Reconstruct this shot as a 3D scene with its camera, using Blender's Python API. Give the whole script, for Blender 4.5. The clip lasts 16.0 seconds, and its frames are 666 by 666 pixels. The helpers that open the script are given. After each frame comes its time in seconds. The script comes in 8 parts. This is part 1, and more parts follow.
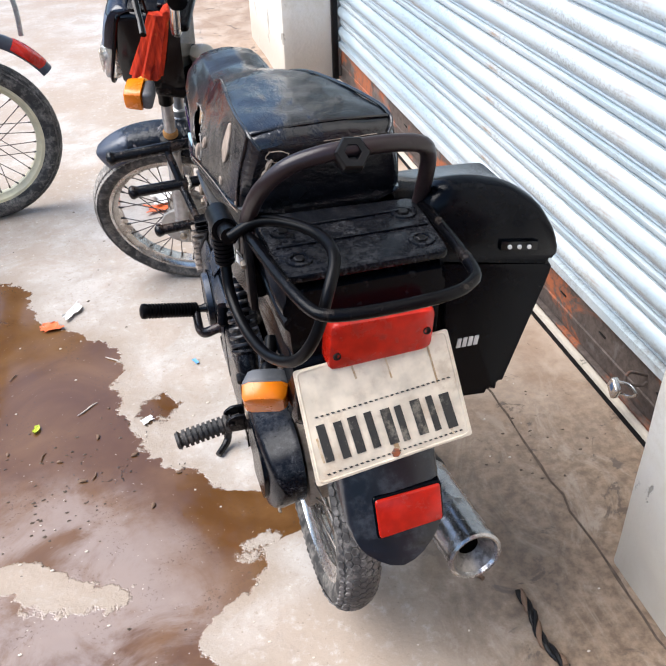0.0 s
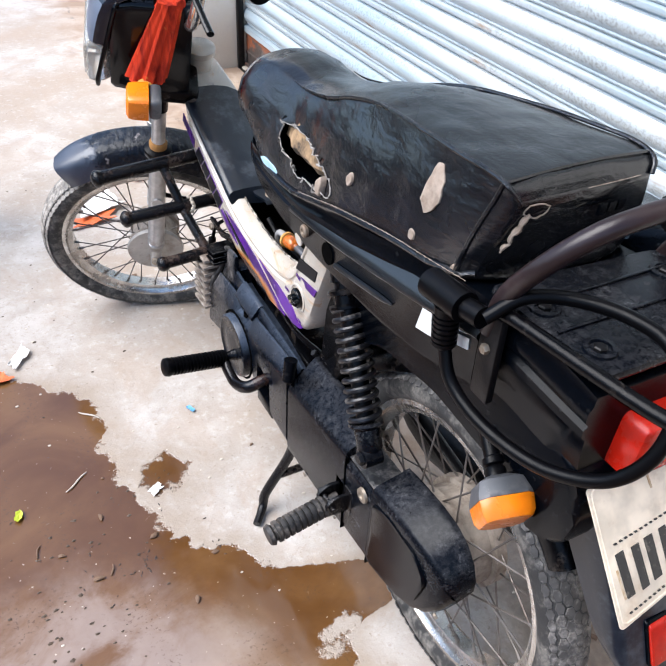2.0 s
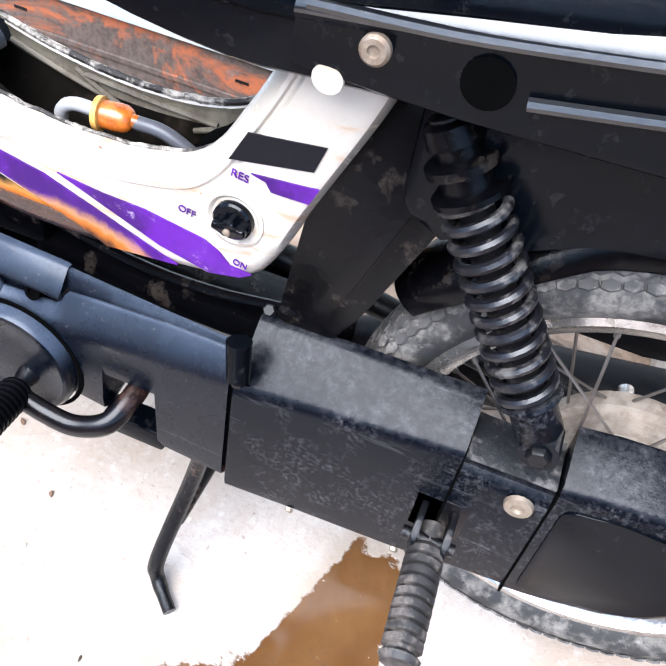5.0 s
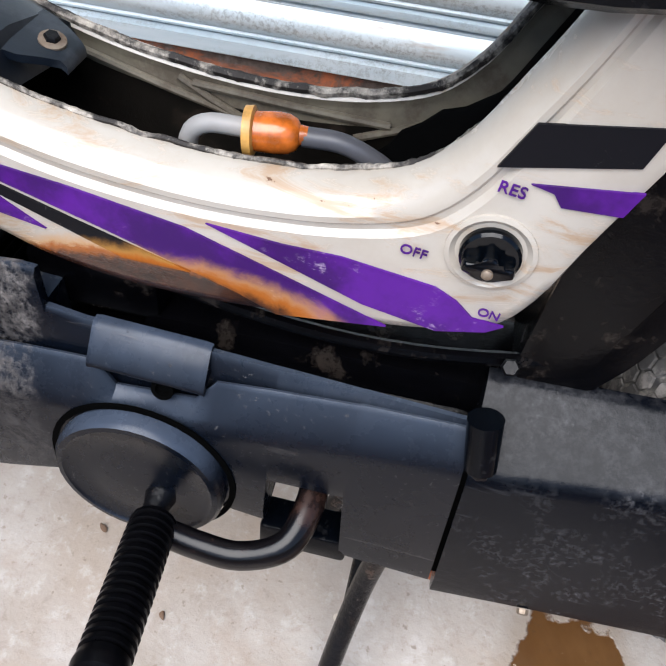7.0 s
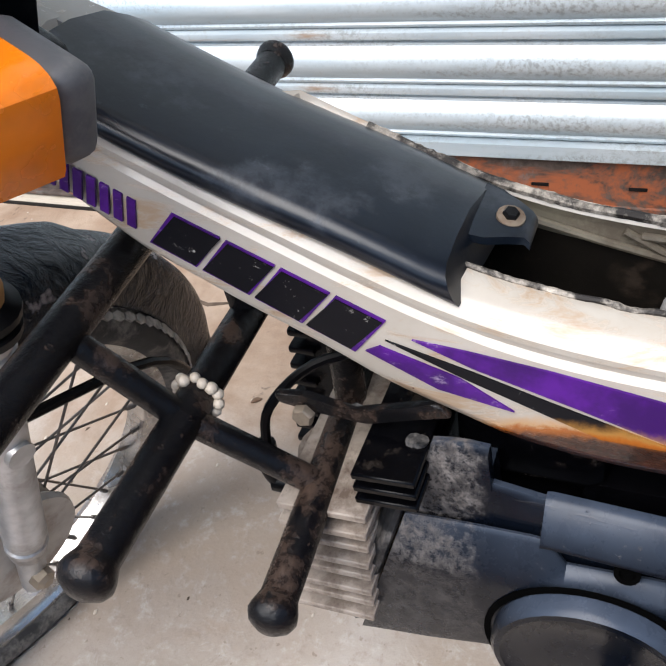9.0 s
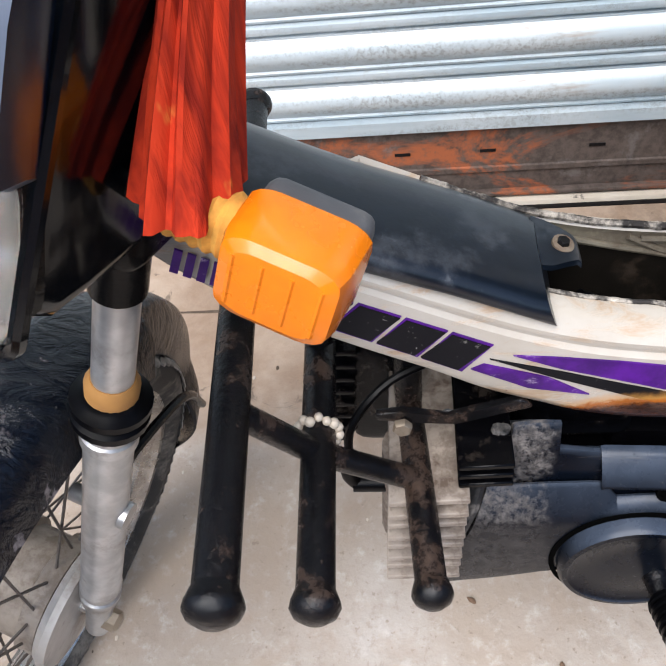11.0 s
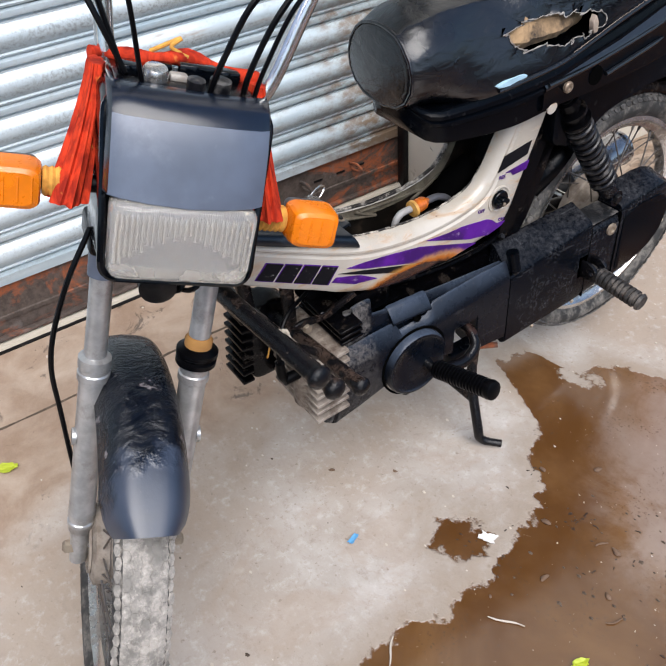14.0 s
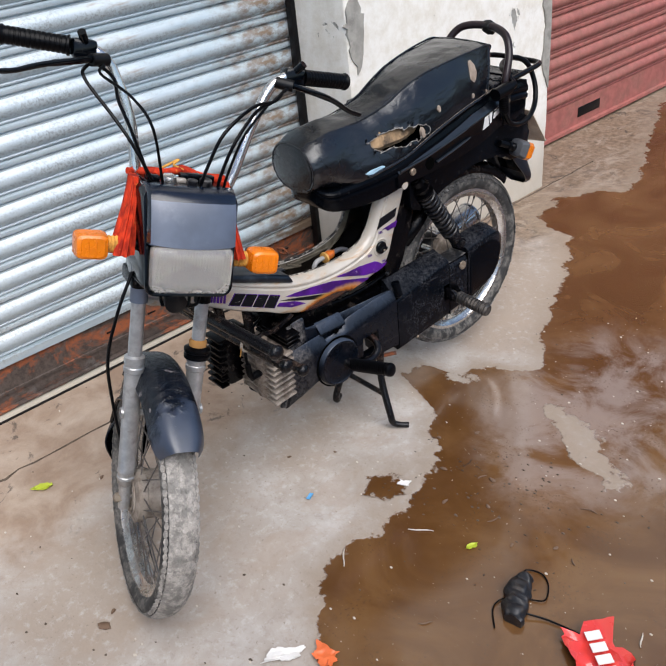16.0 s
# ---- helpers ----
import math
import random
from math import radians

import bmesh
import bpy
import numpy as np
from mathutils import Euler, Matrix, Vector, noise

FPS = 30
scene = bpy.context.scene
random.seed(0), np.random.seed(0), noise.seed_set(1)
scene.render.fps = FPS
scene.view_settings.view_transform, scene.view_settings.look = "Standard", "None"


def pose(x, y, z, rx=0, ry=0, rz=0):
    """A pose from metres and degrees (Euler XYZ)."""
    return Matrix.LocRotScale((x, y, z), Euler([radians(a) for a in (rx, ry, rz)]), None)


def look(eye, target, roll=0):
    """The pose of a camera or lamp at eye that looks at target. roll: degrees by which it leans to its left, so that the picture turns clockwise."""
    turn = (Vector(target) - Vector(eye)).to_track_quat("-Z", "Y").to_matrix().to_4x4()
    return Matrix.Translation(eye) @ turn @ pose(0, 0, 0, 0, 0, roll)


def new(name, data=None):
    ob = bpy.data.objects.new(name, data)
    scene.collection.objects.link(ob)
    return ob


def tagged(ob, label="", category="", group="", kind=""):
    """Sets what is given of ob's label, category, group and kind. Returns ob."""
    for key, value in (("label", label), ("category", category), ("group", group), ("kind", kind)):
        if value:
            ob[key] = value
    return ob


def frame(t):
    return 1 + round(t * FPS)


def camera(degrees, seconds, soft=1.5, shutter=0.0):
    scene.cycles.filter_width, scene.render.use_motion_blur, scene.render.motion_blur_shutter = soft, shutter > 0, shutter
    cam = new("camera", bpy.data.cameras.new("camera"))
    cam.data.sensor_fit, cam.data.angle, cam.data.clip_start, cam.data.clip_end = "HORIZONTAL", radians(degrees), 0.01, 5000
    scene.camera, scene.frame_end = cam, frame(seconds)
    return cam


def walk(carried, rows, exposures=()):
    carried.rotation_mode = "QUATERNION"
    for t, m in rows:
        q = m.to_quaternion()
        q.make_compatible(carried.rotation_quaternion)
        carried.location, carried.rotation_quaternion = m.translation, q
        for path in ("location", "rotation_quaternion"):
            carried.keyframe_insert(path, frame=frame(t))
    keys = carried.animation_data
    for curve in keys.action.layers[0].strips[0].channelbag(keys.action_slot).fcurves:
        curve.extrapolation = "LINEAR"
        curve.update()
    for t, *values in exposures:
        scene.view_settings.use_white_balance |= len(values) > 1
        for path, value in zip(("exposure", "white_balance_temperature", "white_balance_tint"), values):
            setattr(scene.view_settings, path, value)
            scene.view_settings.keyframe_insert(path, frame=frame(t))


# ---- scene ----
cam = camera(45.3, 16.0)
PATH = [
    (0, (-0.198, -0.966, 1.33), (0.197, 0.599, 0.15), -2.2),
    (0.5, (-0.234, -0.945, 1.32), (0.135, 0.611, 0.12), -1.9),
    (1, (-0.335, -0.852, 1.312), (0.122, 0.675, 0.103), 1.3),
    (1.5, (-0.48, -0.702, 1.306), (0.227, 0.729, 0.102), 3.9),
    (2, (-0.526, -0.551, 1.288), (0.251, 0.83, 0.067), 3.1),
    (2.5, (-0.487, -0.371, 1.252), (0.406, 0.882, -0.026), 3.2),
    (3, (-0.489, -0.266, 1.21), (0.629, 0.676, -0.156), 7.2),
    (3.5, (-0.518, -0.137, 1.11), (0.824, 0.355, -0.289), 12.3),
    (4, (-0.56, -0.015, 1.076), (0.79, 0.428, -0.33), 13.2),
    (4.2, (-0.574, 0.031, 1.054), (0.769, 0.474, -0.361), 12.8),
    (6.3, (-0.386, 0.377, 0.792), (1.045, 0.424, -0.604), 11.4),
    (6.5, (-0.386, 0.388, 0.797), (1.04, 0.475, -0.603), 10.0),
    (7, (-0.405, 0.424, 0.807), (0.999, 0.625, -0.603), 6.2),
    (7.5, (-0.445, 0.477, 0.839), (0.941, 0.791, -0.567), 0.7),
    (8, (-0.432, 0.527, 0.833), (0.946, 0.931, -0.56), -3.0),
    (8.5, (-0.403, 0.563, 0.81), (0.979, 1.064, -0.547), -5.3),
    (9, (-0.381, 0.589, 0.833), (0.992, 1.318, -0.427), -10.6),
    (9.2, (-0.377, 0.596, 0.853), (0.976, 1.397, -0.383), -11.9),
    (11.3, (-0.461, 0.784, 0.965), (0.934, 0.942, -0.459), -7.8),
    (11.5, (-0.471, 0.764, 0.95), (0.933, 0.905, -0.468), -7.8),
    (12, (-0.503, 0.779, 0.963), (0.936, 0.708, -0.423), -3.2),
    (12.5, (-0.537, 0.875, 1.008), (0.737, 0.277, -0.413), 8.0),
    (13, (-0.624, 1.033, 1.082), (0.576, 0.25, -0.314), -2.3),
    (13.5, (-0.763, 1.16, 1.178), (0.498, 0.37, -0.159), -3.5),
    (14, (-0.899, 1.26, 1.256), (0.406, 0.454, -0.029), -4.3),
    (14.5, (-0.994, 1.389, 1.349), (0.339, 0.507, 0.147), -5.1),
    (15, (-1.157, 1.581, 1.4), (0.161, 0.594, 0.265), -6.5),
    (15.5, (-1.275, 1.634, 1.427), (0.03, 0.611, 0.308), -6.8),
    (16, (-1.41, 1.65, 1.471), (-0.088, 0.601, 0.398), -6.5),
]
EXPOSURES = [(0.0, 1.50, 6400, 10), (1.0, 1.50, 6400, 10), (2.5, 1.60, 6020, 10), (3.5, 2.02, 5670, 10), (4.1, 2.36, 5770, 10), (6.5, 1.53, 6170, 10), (7.5, 1.07, 6370, 10), (8.5, 1.11, 6520, 10),
             (11.5, 1.25, 6420, 10), (12.5, 1.33, 6270, 10), (13.4, 1.58, 6190, 10), (14.0, 0.98, 6450, 10), (15.0, 0.85, 6450, 10), (16.0, 0.76, 6420, 10)]
walk(cam, [(t, look(eye, target, roll)) for t, eye, target, roll in PATH], EXPOSURES)

# world, sun, exposure
SUN_EL, SUN_AZ = 54, 284
world = bpy.data.worlds.new("overcast_sky")
scene.world = world
world.use_nodes = True
wn = world.node_tree
sky = wn.nodes.new("ShaderNodeTexSky")
sky.sky_type, sky.sun_disc = "NISHITA", False
sky.sun_elevation, sky.sun_rotation = radians(SUN_EL), radians(SUN_AZ)
sky.air_density, sky.dust_density, sky.ozone_density = 1.0, 1.0, 2.5
wn.nodes["Background"].inputs[1].default_value = 0.092
wn.links.new(sky.outputs[0], wn.nodes["Background"].inputs[0])
sun = new("sun", bpy.data.lights.new("sun", "SUN"))
sun.data.energy, sun.data.angle, sun.data.color = 2.5, radians(55), (1.0, 0.965, 0.93)
sun.matrix_world = look((0, 0, 0), (-math.sin(radians(SUN_AZ)) * math.cos(radians(SUN_EL)), -math.cos(radians(SUN_AZ)) * math.cos(radians(SUN_EL)), -math.sin(radians(SUN_EL))))

# ---- materials ----
class Nodes:
    """A small helper that wires one material."""

    def __init__(self, name):
        self.m = bpy.data.materials.new(name)
        self.m.use_nodes = True
        self.t = self.m.node_tree
        self.b = self.t.nodes["Principled BSDF"]
        self.co = self.add("ShaderNodeTexCoord").outputs["Object"]

    def add(self, kind, **props):
        n = self.t.nodes.new(kind)
        for k, v in props.items():
            setattr(n, k, v)
        return n

    def put(self, sock, v):
        if isinstance(v, bpy.types.NodeSocket):
            self.t.links.new(v, sock)
        elif isinstance(v, (tuple, list)) and sock.type == "RGBA":
            sock.default_value = (*v[:3], 1)
        else:
            sock.default_value = v

    def noise(self, scale, detail=4, rough=0.55, co=None, stretch=None, dist=0.0):
        src = co or self.co
        if stretch:
            mp = self.add("ShaderNodeMapping")
            mp.inputs["Scale"].default_value = stretch
            self.put(mp.inputs[0], src)
            src = mp.outputs[0]
        n = self.add("ShaderNodeTexNoise")
        self.put(n.inputs["Vector"], src)
        n.inputs["Scale"].default_value, n.inputs["Detail"].default_value = scale, detail
        n.inputs["Roughness"].default_value, n.inputs["Distortion"].default_value = rough, dist
        return n.outputs[0]

    def ramp(self, v, lo, hi, a=0.0, b=1.0):
        n = self.add("ShaderNodeMapRange")
        n.interpolation_type = "SMOOTHSTEP"
        for i, q in enumerate((v, lo, hi, a, b)):
            self.put(n.inputs[i], q)
        return n.outputs[0]

    def mix(self, f, a, b, mode="MIX"):
        n = self.add("ShaderNodeMix", data_type="RGBA", blend_type=mode)
        self.put(n.inputs[0], f), self.put(n.inputs[6], a), self.put(n.inputs[7], b)
        return n.outputs[2]

    def math(self, op, a, b=0.0, c=0.0):
        n = self.add("ShaderNodeMath", operation=op)
        for i, q in enumerate((a, b, c)):
            self.put(n.inputs[i], q)
        return n.outputs[0]

    def bump(self, h, strength=0.3, dist=0.002, under=None):
        n = self.add("ShaderNodeBump")
        n.inputs["Strength"].default_value, n.inputs["Distance"].default_value = strength, dist
        self.put(n.inputs["Height"], h)
        if under is not None:
            self.put(n.inputs["Normal"], under)
        return n.outputs[0]

    def set(self, color=None, rough=None, metal=None, normal=None, **more):
        for key, v in (("Base Color", color), ("Roughness", rough), ("Metallic", metal), ("Normal", normal)):
            if v is not None:
                self.put(self.b.inputs[key], v)
        for k, v in more.items():
            self.put(self.b.inputs[k.replace("_", " ")], v)
        return self.m


def worn(name, base, dirt, rough=0.45, dirt_rough=0.85, amount=0.5, grain=60, bump=0.25, metal=0.0, scale=9, coat=0.0, spec=0.5):
    """A painted or moulded surface with blotches of dirt, fine specks and a light relief."""
    n = Nodes(name)
    big = n.noise(scale, 6, 0.65)
    fine = n.noise(grain, 5, 0.7)
    m1 = n.math("MULTIPLY", n.ramp(big, 0.62 - 0.25 * amount, 0.72 - 0.2 * amount), n.ramp(fine, 0.36, 0.58, 0.25, 1.0))
    m2 = n.ramp(fine, 0.66 - 0.1 * amount, 0.74)
    mask = n.math("MINIMUM", n.math("ADD", n.math("MULTIPLY", m1, 0.65 * amount + 0.1), n.math("MULTIPLY", m2, 0.7 * amount)), 1.0)
    vary = n.mix(n.ramp(n.noise(scale * 2.3, 3), 0.3, 0.7), base, tuple(c * 0.72 for c in base))
    return n.set(n.mix(mask, vary, dirt), n.ramp(mask, 0, 1, rough, dirt_rough), metal, n.bump(fine, bump, 0.0015), Coat_Weight=coat, Specular_IOR_Level=spec)


def plain(name, color, rough=0.5, metal=0.0, vary=0.15, scale=30, **more):
    n = Nodes(name)
    v = n.noise(scale, 4)
    c = n.mix(n.ramp(v, 0.3, 0.7), color, tuple(x * (1 - vary) for x in color))
    return n.set(c, n.ramp(v, 0.25, 0.75, rough * 0.85, min(1, rough * 1.2)), metal, n.bump(v, 0.08, 0.001), **more)


def ground_material():
    n = Nodes("wet_concrete_yard")
    sep = n.add("ShaderNodeSeparateXYZ")
    n.put(sep.inputs[0], n.co)
    x, y = sep.outputs[0], sep.outputs[1]
    fine, mid, big = n.noise(38, 6, 0.7), n.noise(6.5, 6, 0.6, dist=0.4), n.noise(1.3, 5, 0.55)
    # shore line of the puddle: x of the edge as a curve over y
    fc = n.add("ShaderNodeFloatCurve")
    shore = [(-2.0, 0.5), (-1.31, 0.20), (-0.97, 0.27), (-0.62, 0.044), (-0.47, -0.02), (-0.2, -0.15), (-0.066, -0.26), (0.03, -0.13), (0.12, -0.08), (0.15, 0.05), (0.235, 0.07),
             (0.27, -0.05), (0.3, -0.155), (0.377, -0.195), (0.413, -0.26), (0.515, -0.30), (0.6, -0.337), (0.776, -0.352), (0.9, -0.33), (1.06, -0.48), (1.13, -0.585), (1.31, -0.60), (1.42, -0.72), (2.0, -1.3)]
    cu = fc.mapping.curves[0]
    pts = [((py + 2) / 4, (px + 2) / 4) for py, px in shore]
    cu.points[0].location, cu.points[1].location = pts[0], pts[-1]
    for p in pts[1:-1]:
        cu.points.new(*p)
    for p in cu.points:
        p.handle_type = "VECTOR"
    fc.mapping.update()
    n.put(fc.inputs["Value"], n.math("MULTIPLY", n.math("ADD", y, 2.0), 0.25))
    edge = n.math("SUBTRACT", n.math("MULTIPLY", fc.outputs[0], 4.0), 2.0)
    wob = n.math("ADD", n.math("MULTIPLY", n.math("SUBTRACT", n.noise(9, 5, 0.6), 0.5), 0.16), n.math("MULTIPLY", n.math("SUBTRACT", n.noise(45, 4, 0.6), 0.5), 0.05))
    depth = n.math("ADD", n.math("SUBTRACT", edge, x), wob)

    def spot(cx, cy, rx, ry, turn=0.0):
        mp = n.add("ShaderNodeMapping", vector_type="TEXTURE")
        mp.inputs["Location"].default_value, mp.inputs["Rotation"].default_value = (cx, cy, 0), (0, 0, radians(turn))
        mp.inputs["Scale"].default_value = (rx, ry, 1)
        cut = n.add("ShaderNodeCombineXYZ")
        n.put(cut.inputs[0], x), n.put(cut.inputs[1], y)
        n.put(mp.inputs[0], cut.outputs[0])
        ln = n.add("ShaderNodeVectorMath", operation="LENGTH")
        n.put(ln.inputs[0], mp.outputs[0])
        return n.math("ADD", n.math("MULTIPLY", n.math("SUBTRACT", 1.0, ln.outputs["Value"]), min(rx, ry)), wob)

    for c in ((-0.252, 0.615, 0.06, 0.05), (0.1, -1.15, 0.35, 0.28, 20)):
        depth = n.math("MAXIMUM", depth, spot(*c))
    for c in ((-0.54, 0.15, 0.15, 0.04, -28), (-0.10, 0.135, 0.035, 0.02, 10)):
        depth = n.math("MINIMUM", depth, n.math("MULTIPLY", spot(*c), -1.0))
    pool = n.ramp(depth, 0.0, 0.012)
    damp = n.math("MULTIPLY", n.ramp(depth, -0.10, 0.0), 0.55)
    dry = n.mix(n.ramp(mid, 0.3, 0.7), (0.475, 0.440, 0.408), (0.345, 0.303, 0.262))
    dry = n.mix(n.ramp(big, 0.38, 0.6), dry, (0.33, 0.265, 0.21))
    dry = n.mix(n.math("MULTIPLY", n.ramp(fine, 0.50, 0.70), 0.4), dry, (0.57, 0.545, 0.52))
    dry = n.mix(n.math("MULTIPLY", n.ramp(n.noise(55, 6, 0.75), 0.53, 0.66), 0.5), dry, (0.29, 0.235, 0.19))
    dry = n.mix(n.math("MULTIPLY", n.ramp(n.noise(85, 3), 0.64, 0.72), 0.6), dry, (0.2, 0.15, 0.11))
    dry = n.mix(n.math("MULTIPLY", n.ramp(n.noise(22, 6, 0.75, dist=1.5), 0.56, 0.66), 0.4), dry, (0.27, 0.22, 0.18))
    dry = n.mix(n.math("MULTIPLY", n.ramp(n.noise(15, 6, 0.8, dist=2.0), 0.58, 0.70), 0.28), dry, (0.57, 0.54, 0.505))
    dry = n.mix(n.math("MULTIPLY", n.ramp(n.noise(4.2, 6, 0.65, dist=1.2), 0.50, 0.62), 0.45), dry, (0.34, 0.265, 0.205))
    # mud stains along the shop front
    mud = n.math("MULTIPLY", n.ramp(n.math("ADD", x, n.math("MULTIPLY", mid, 0.35)), 0.28, 0.56), 0.9)
    band = n.noise(6, 6, 0.7, stretch=(1.5, 0.8, 1), dist=1.6)
    soil = n.mix(n.ramp(fine, 0.35, 0.65), (0.12, 0.077, 0.046), (0.26, 0.180, 0.118))
    soil = n.mix(n.ramp(band, 0.48, 0.72), soil, (0.33, 0.26, 0.195))
    soil = n.mix(n.math("MULTIPLY", n.ramp(n.math("ADD", y, n.math("MULTIPLY", big, 0.6)), 0.35, 0.95), 0.75), soil, n.mix(n.ramp(mid, 0.35, 0.65), (0.47, 0.36, 0.27), (0.30, 0.20, 0.135)))
    soil = n.mix(n.math("MULTIPLY", n.ramp(n.noise(8, 6, 0.7, dist=1.2), 0.58, 0.66), 0.8), soil, (0.05, 0.034, 0.024))
    dry = n.mix(mud, dry, soil)
    # oil and soot under the machine
    oil = n.math("MULTIPLY", n.math("MULTIPLY", n.ramp(spot(0.3, 0.0, 0.3, 0.42, 0), -0.02, 0.3), n.ramp(mid, 0.3, 0.65)), 0.6)
    dry = n.mix(oil, dry, (0.1, 0.085, 0.07))
    dry = n.mix(damp, dry, (0.27, 0.21, 0.155))
    silt = n.mix(n.ramp(n.noise(3.2, 5, 0.6, dist=0.8), 0.35, 0.7), (0.088, 0.037, 0.011), (0.150, 0.075, 0.028))
    # a pale patch on the water: the sky's reflection put in the colour
    sky_glare = n.math("MULTIPLY", n.ramp(spot(-0.50, 0.0, 0.32, 0.46, 10), -0.06, 0.14), n.ramp(n.noise(5, 6, 0.65, dist=0.6), 0.36, 0.6))
    silt = n.mix(n.math("MULTIPLY", sky_glare, 0.50), silt, (0.38, 0.32, 0.29))
    grit = n.math("MULTIPLY", n.ramp(n.noise(150, 3, 0.6), 0.56, 0.66), n.ramp(n.noise(11, 4, 0.6), 0.45, 0.65))
    silt = n.mix(n.math("MULTIPLY", grit, 0.7), silt, (0.07, 0.04, 0.022))
    silt = n.mix(n.math("MULTIPLY", n.ramp(n.noise(120, 2), 0.72, 0.76), 0.8), silt, (0.55, 0.46, 0.36))
    color = n.mix(pool, dry, silt)
    rough = n.math("MAXIMUM", n.math("SUBTRACT", n.ramp(fine, 0.2, 0.8, 0.55, 0.85), n.math("ADD", n.math("MULTIPLY", pool, 0.3), n.math("MULTIPLY", damp, 0.45))), 0.05)
    relief = n.math("MULTIPLY", n.math("SUBTRACT", 1.0, pool), n.math("ADD", n.math("ADD", n.math("MULTIPLY", fine, 0.6), mid), n.math("MULTIPLY", n.noise(130, 4), 0.25)))
    return n.set(color, rough, 0.0, n.bump(relief, 0.5, 0.006), Coat_Weight=n.math("MULTIPLY", pool, 0.45), Coat_Roughness=0.10, Specular_IOR_Level=n.ramp(pool, 0, 1, 0.4, 0.7))


def cloth_material():
    n = Nodes("red_cloth")
    folds = n.noise(34, 4, 0.6, stretch=(1.6, 1.6, 0.35), dist=0.6)
    weave = n.noise(420, 2)
    col = n.mix(n.ramp(folds, 0.32, 0.62), (0.24, 0.014, 0.006), (0.58, 0.042, 0.012))
    col = n.mix(n.math("MULTIPLY", n.ramp(n.noise(60, 3, stretch=(1, 1, 0.4)), 0.66, 0.74), 0.5), col, (0.75, 0.30, 0.06))
    return n.set(col, 0.85, 0.0, n.bump(weave, 0.15, 0.0006, n.bump(folds, 0.6, 0.006)), Specular_IOR_Level=0.2)


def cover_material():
    """Black moulding with sky sheen painted on its up-facing faces, its front end crusted with road dust."""
    n = Nodes("dust_edged_black_plastic")
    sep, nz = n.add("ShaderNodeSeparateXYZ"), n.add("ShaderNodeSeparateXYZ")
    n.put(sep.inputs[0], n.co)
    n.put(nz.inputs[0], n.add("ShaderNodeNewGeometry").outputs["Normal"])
    speck, blot = n.noise(190, 5, 0.75), n.noise(26, 6, 0.7)
    y = n.math("ADD", sep.outputs[1], n.math("MULTIPLY", n.math("SUBTRACT", blot, 0.5), 0.10))
    high = n.ramp(sep.outputs[2], 0.345, 0.405, 0.24, 0.95)
    grains = n.math("MULTIPLY", n.ramp(n.noise(150, 5, 0.8), 0.36, 0.62), n.ramp(blot, 0.28, 0.55, 0.25, 1.0))
    crust = n.math("MULTIPLY", n.math("MULTIPLY", n.ramp(y, 0.672, 0.694), grains), high)
    scratch = n.noise(60, 4, 0.6, stretch=(1, 0.12, 1.4), dist=0.4)
    light = n.math("MULTIPLY", n.ramp(speck, 0.60, 0.72), n.math("MULTIPLY", n.ramp(blot, 0.46, 0.66), 0.5))
    light = n.math("MAXIMUM", light, n.math("MULTIPLY", n.ramp(scratch, 0.66, 0.74), 0.16))
    m = n.math("MAXIMUM", crust, light)
    # sky sheen put into the colour of faces that look up
    top_sheen = n.math("MULTIPLY", n.ramp(nz.outputs[2], 0.20, 0.80), n.ramp(n.noise(9, 5, 0.7), 0.25, 0.65, 0.45, 1.0))
    col = n.mix(top_sheen, (0.0020, 0.0032, 0.0062), (0.044, 0.057, 0.082))
    col = n.mix(m, col, n.mix(n.ramp(n.noise(90, 3), 0.35, 0.65), (0.185, 0.168, 0.158), (0.085, 0.076, 0.072)))
    return n.set(col, n.math("ADD", n.ramp(m, 0, 1, 0.0, 0.55), n.ramp(blot, 0.3, 0.7, 0.22, 0.34)), 0.0, n.bump(n.math("MULTIPLY", m, speck), 0.6, 0.002), Specular_IOR_Level=0.24)


def plaster_material():
    n = Nodes("peeling_plaster")
    a, b, c = n.noise(3.2, 6, 0.65, dist=0.5), n.noise(14, 6, 0.7), n.noise(70, 4)
    sep = n.add("ShaderNodeSeparateXYZ")
    n.put(sep.inputs[0], n.co)
    col = n.mix(n.ramp(b, 0.35, 0.7), (0.80, 0.77, 0.71), (0.68, 0.63, 0.54))
    patch = n.ramp(a, 0.615, 0.63)
    col = n.mix(patch, col, n.mix(n.ramp(c, 0.3, 0.7), (0.34, 0.33, 0.3), (0.26, 0.25, 0.22)))
    low = n.ramp(n.math("ADD", sep.outputs[2], n.math("MULTIPLY", b, 0.3)), 0.55, 0.2)
    col = n.mix(n.math("MULTIPLY", low, 0.8), col, (0.42, 0.36, 0.28))
    col = n.mix(n.ramp(b, 0.68, 0.73), col, (0.08, 0.075, 0.065))
    h = n.math("SUBTRACT", n.math("ADD", b, n.math("MULTIPLY", c, 0.4)), n.math("MULTIPLY", patch, 1.2))
    return n.set(col, 0.9, 0.0, n.bump(h, 0.6, 0.006))


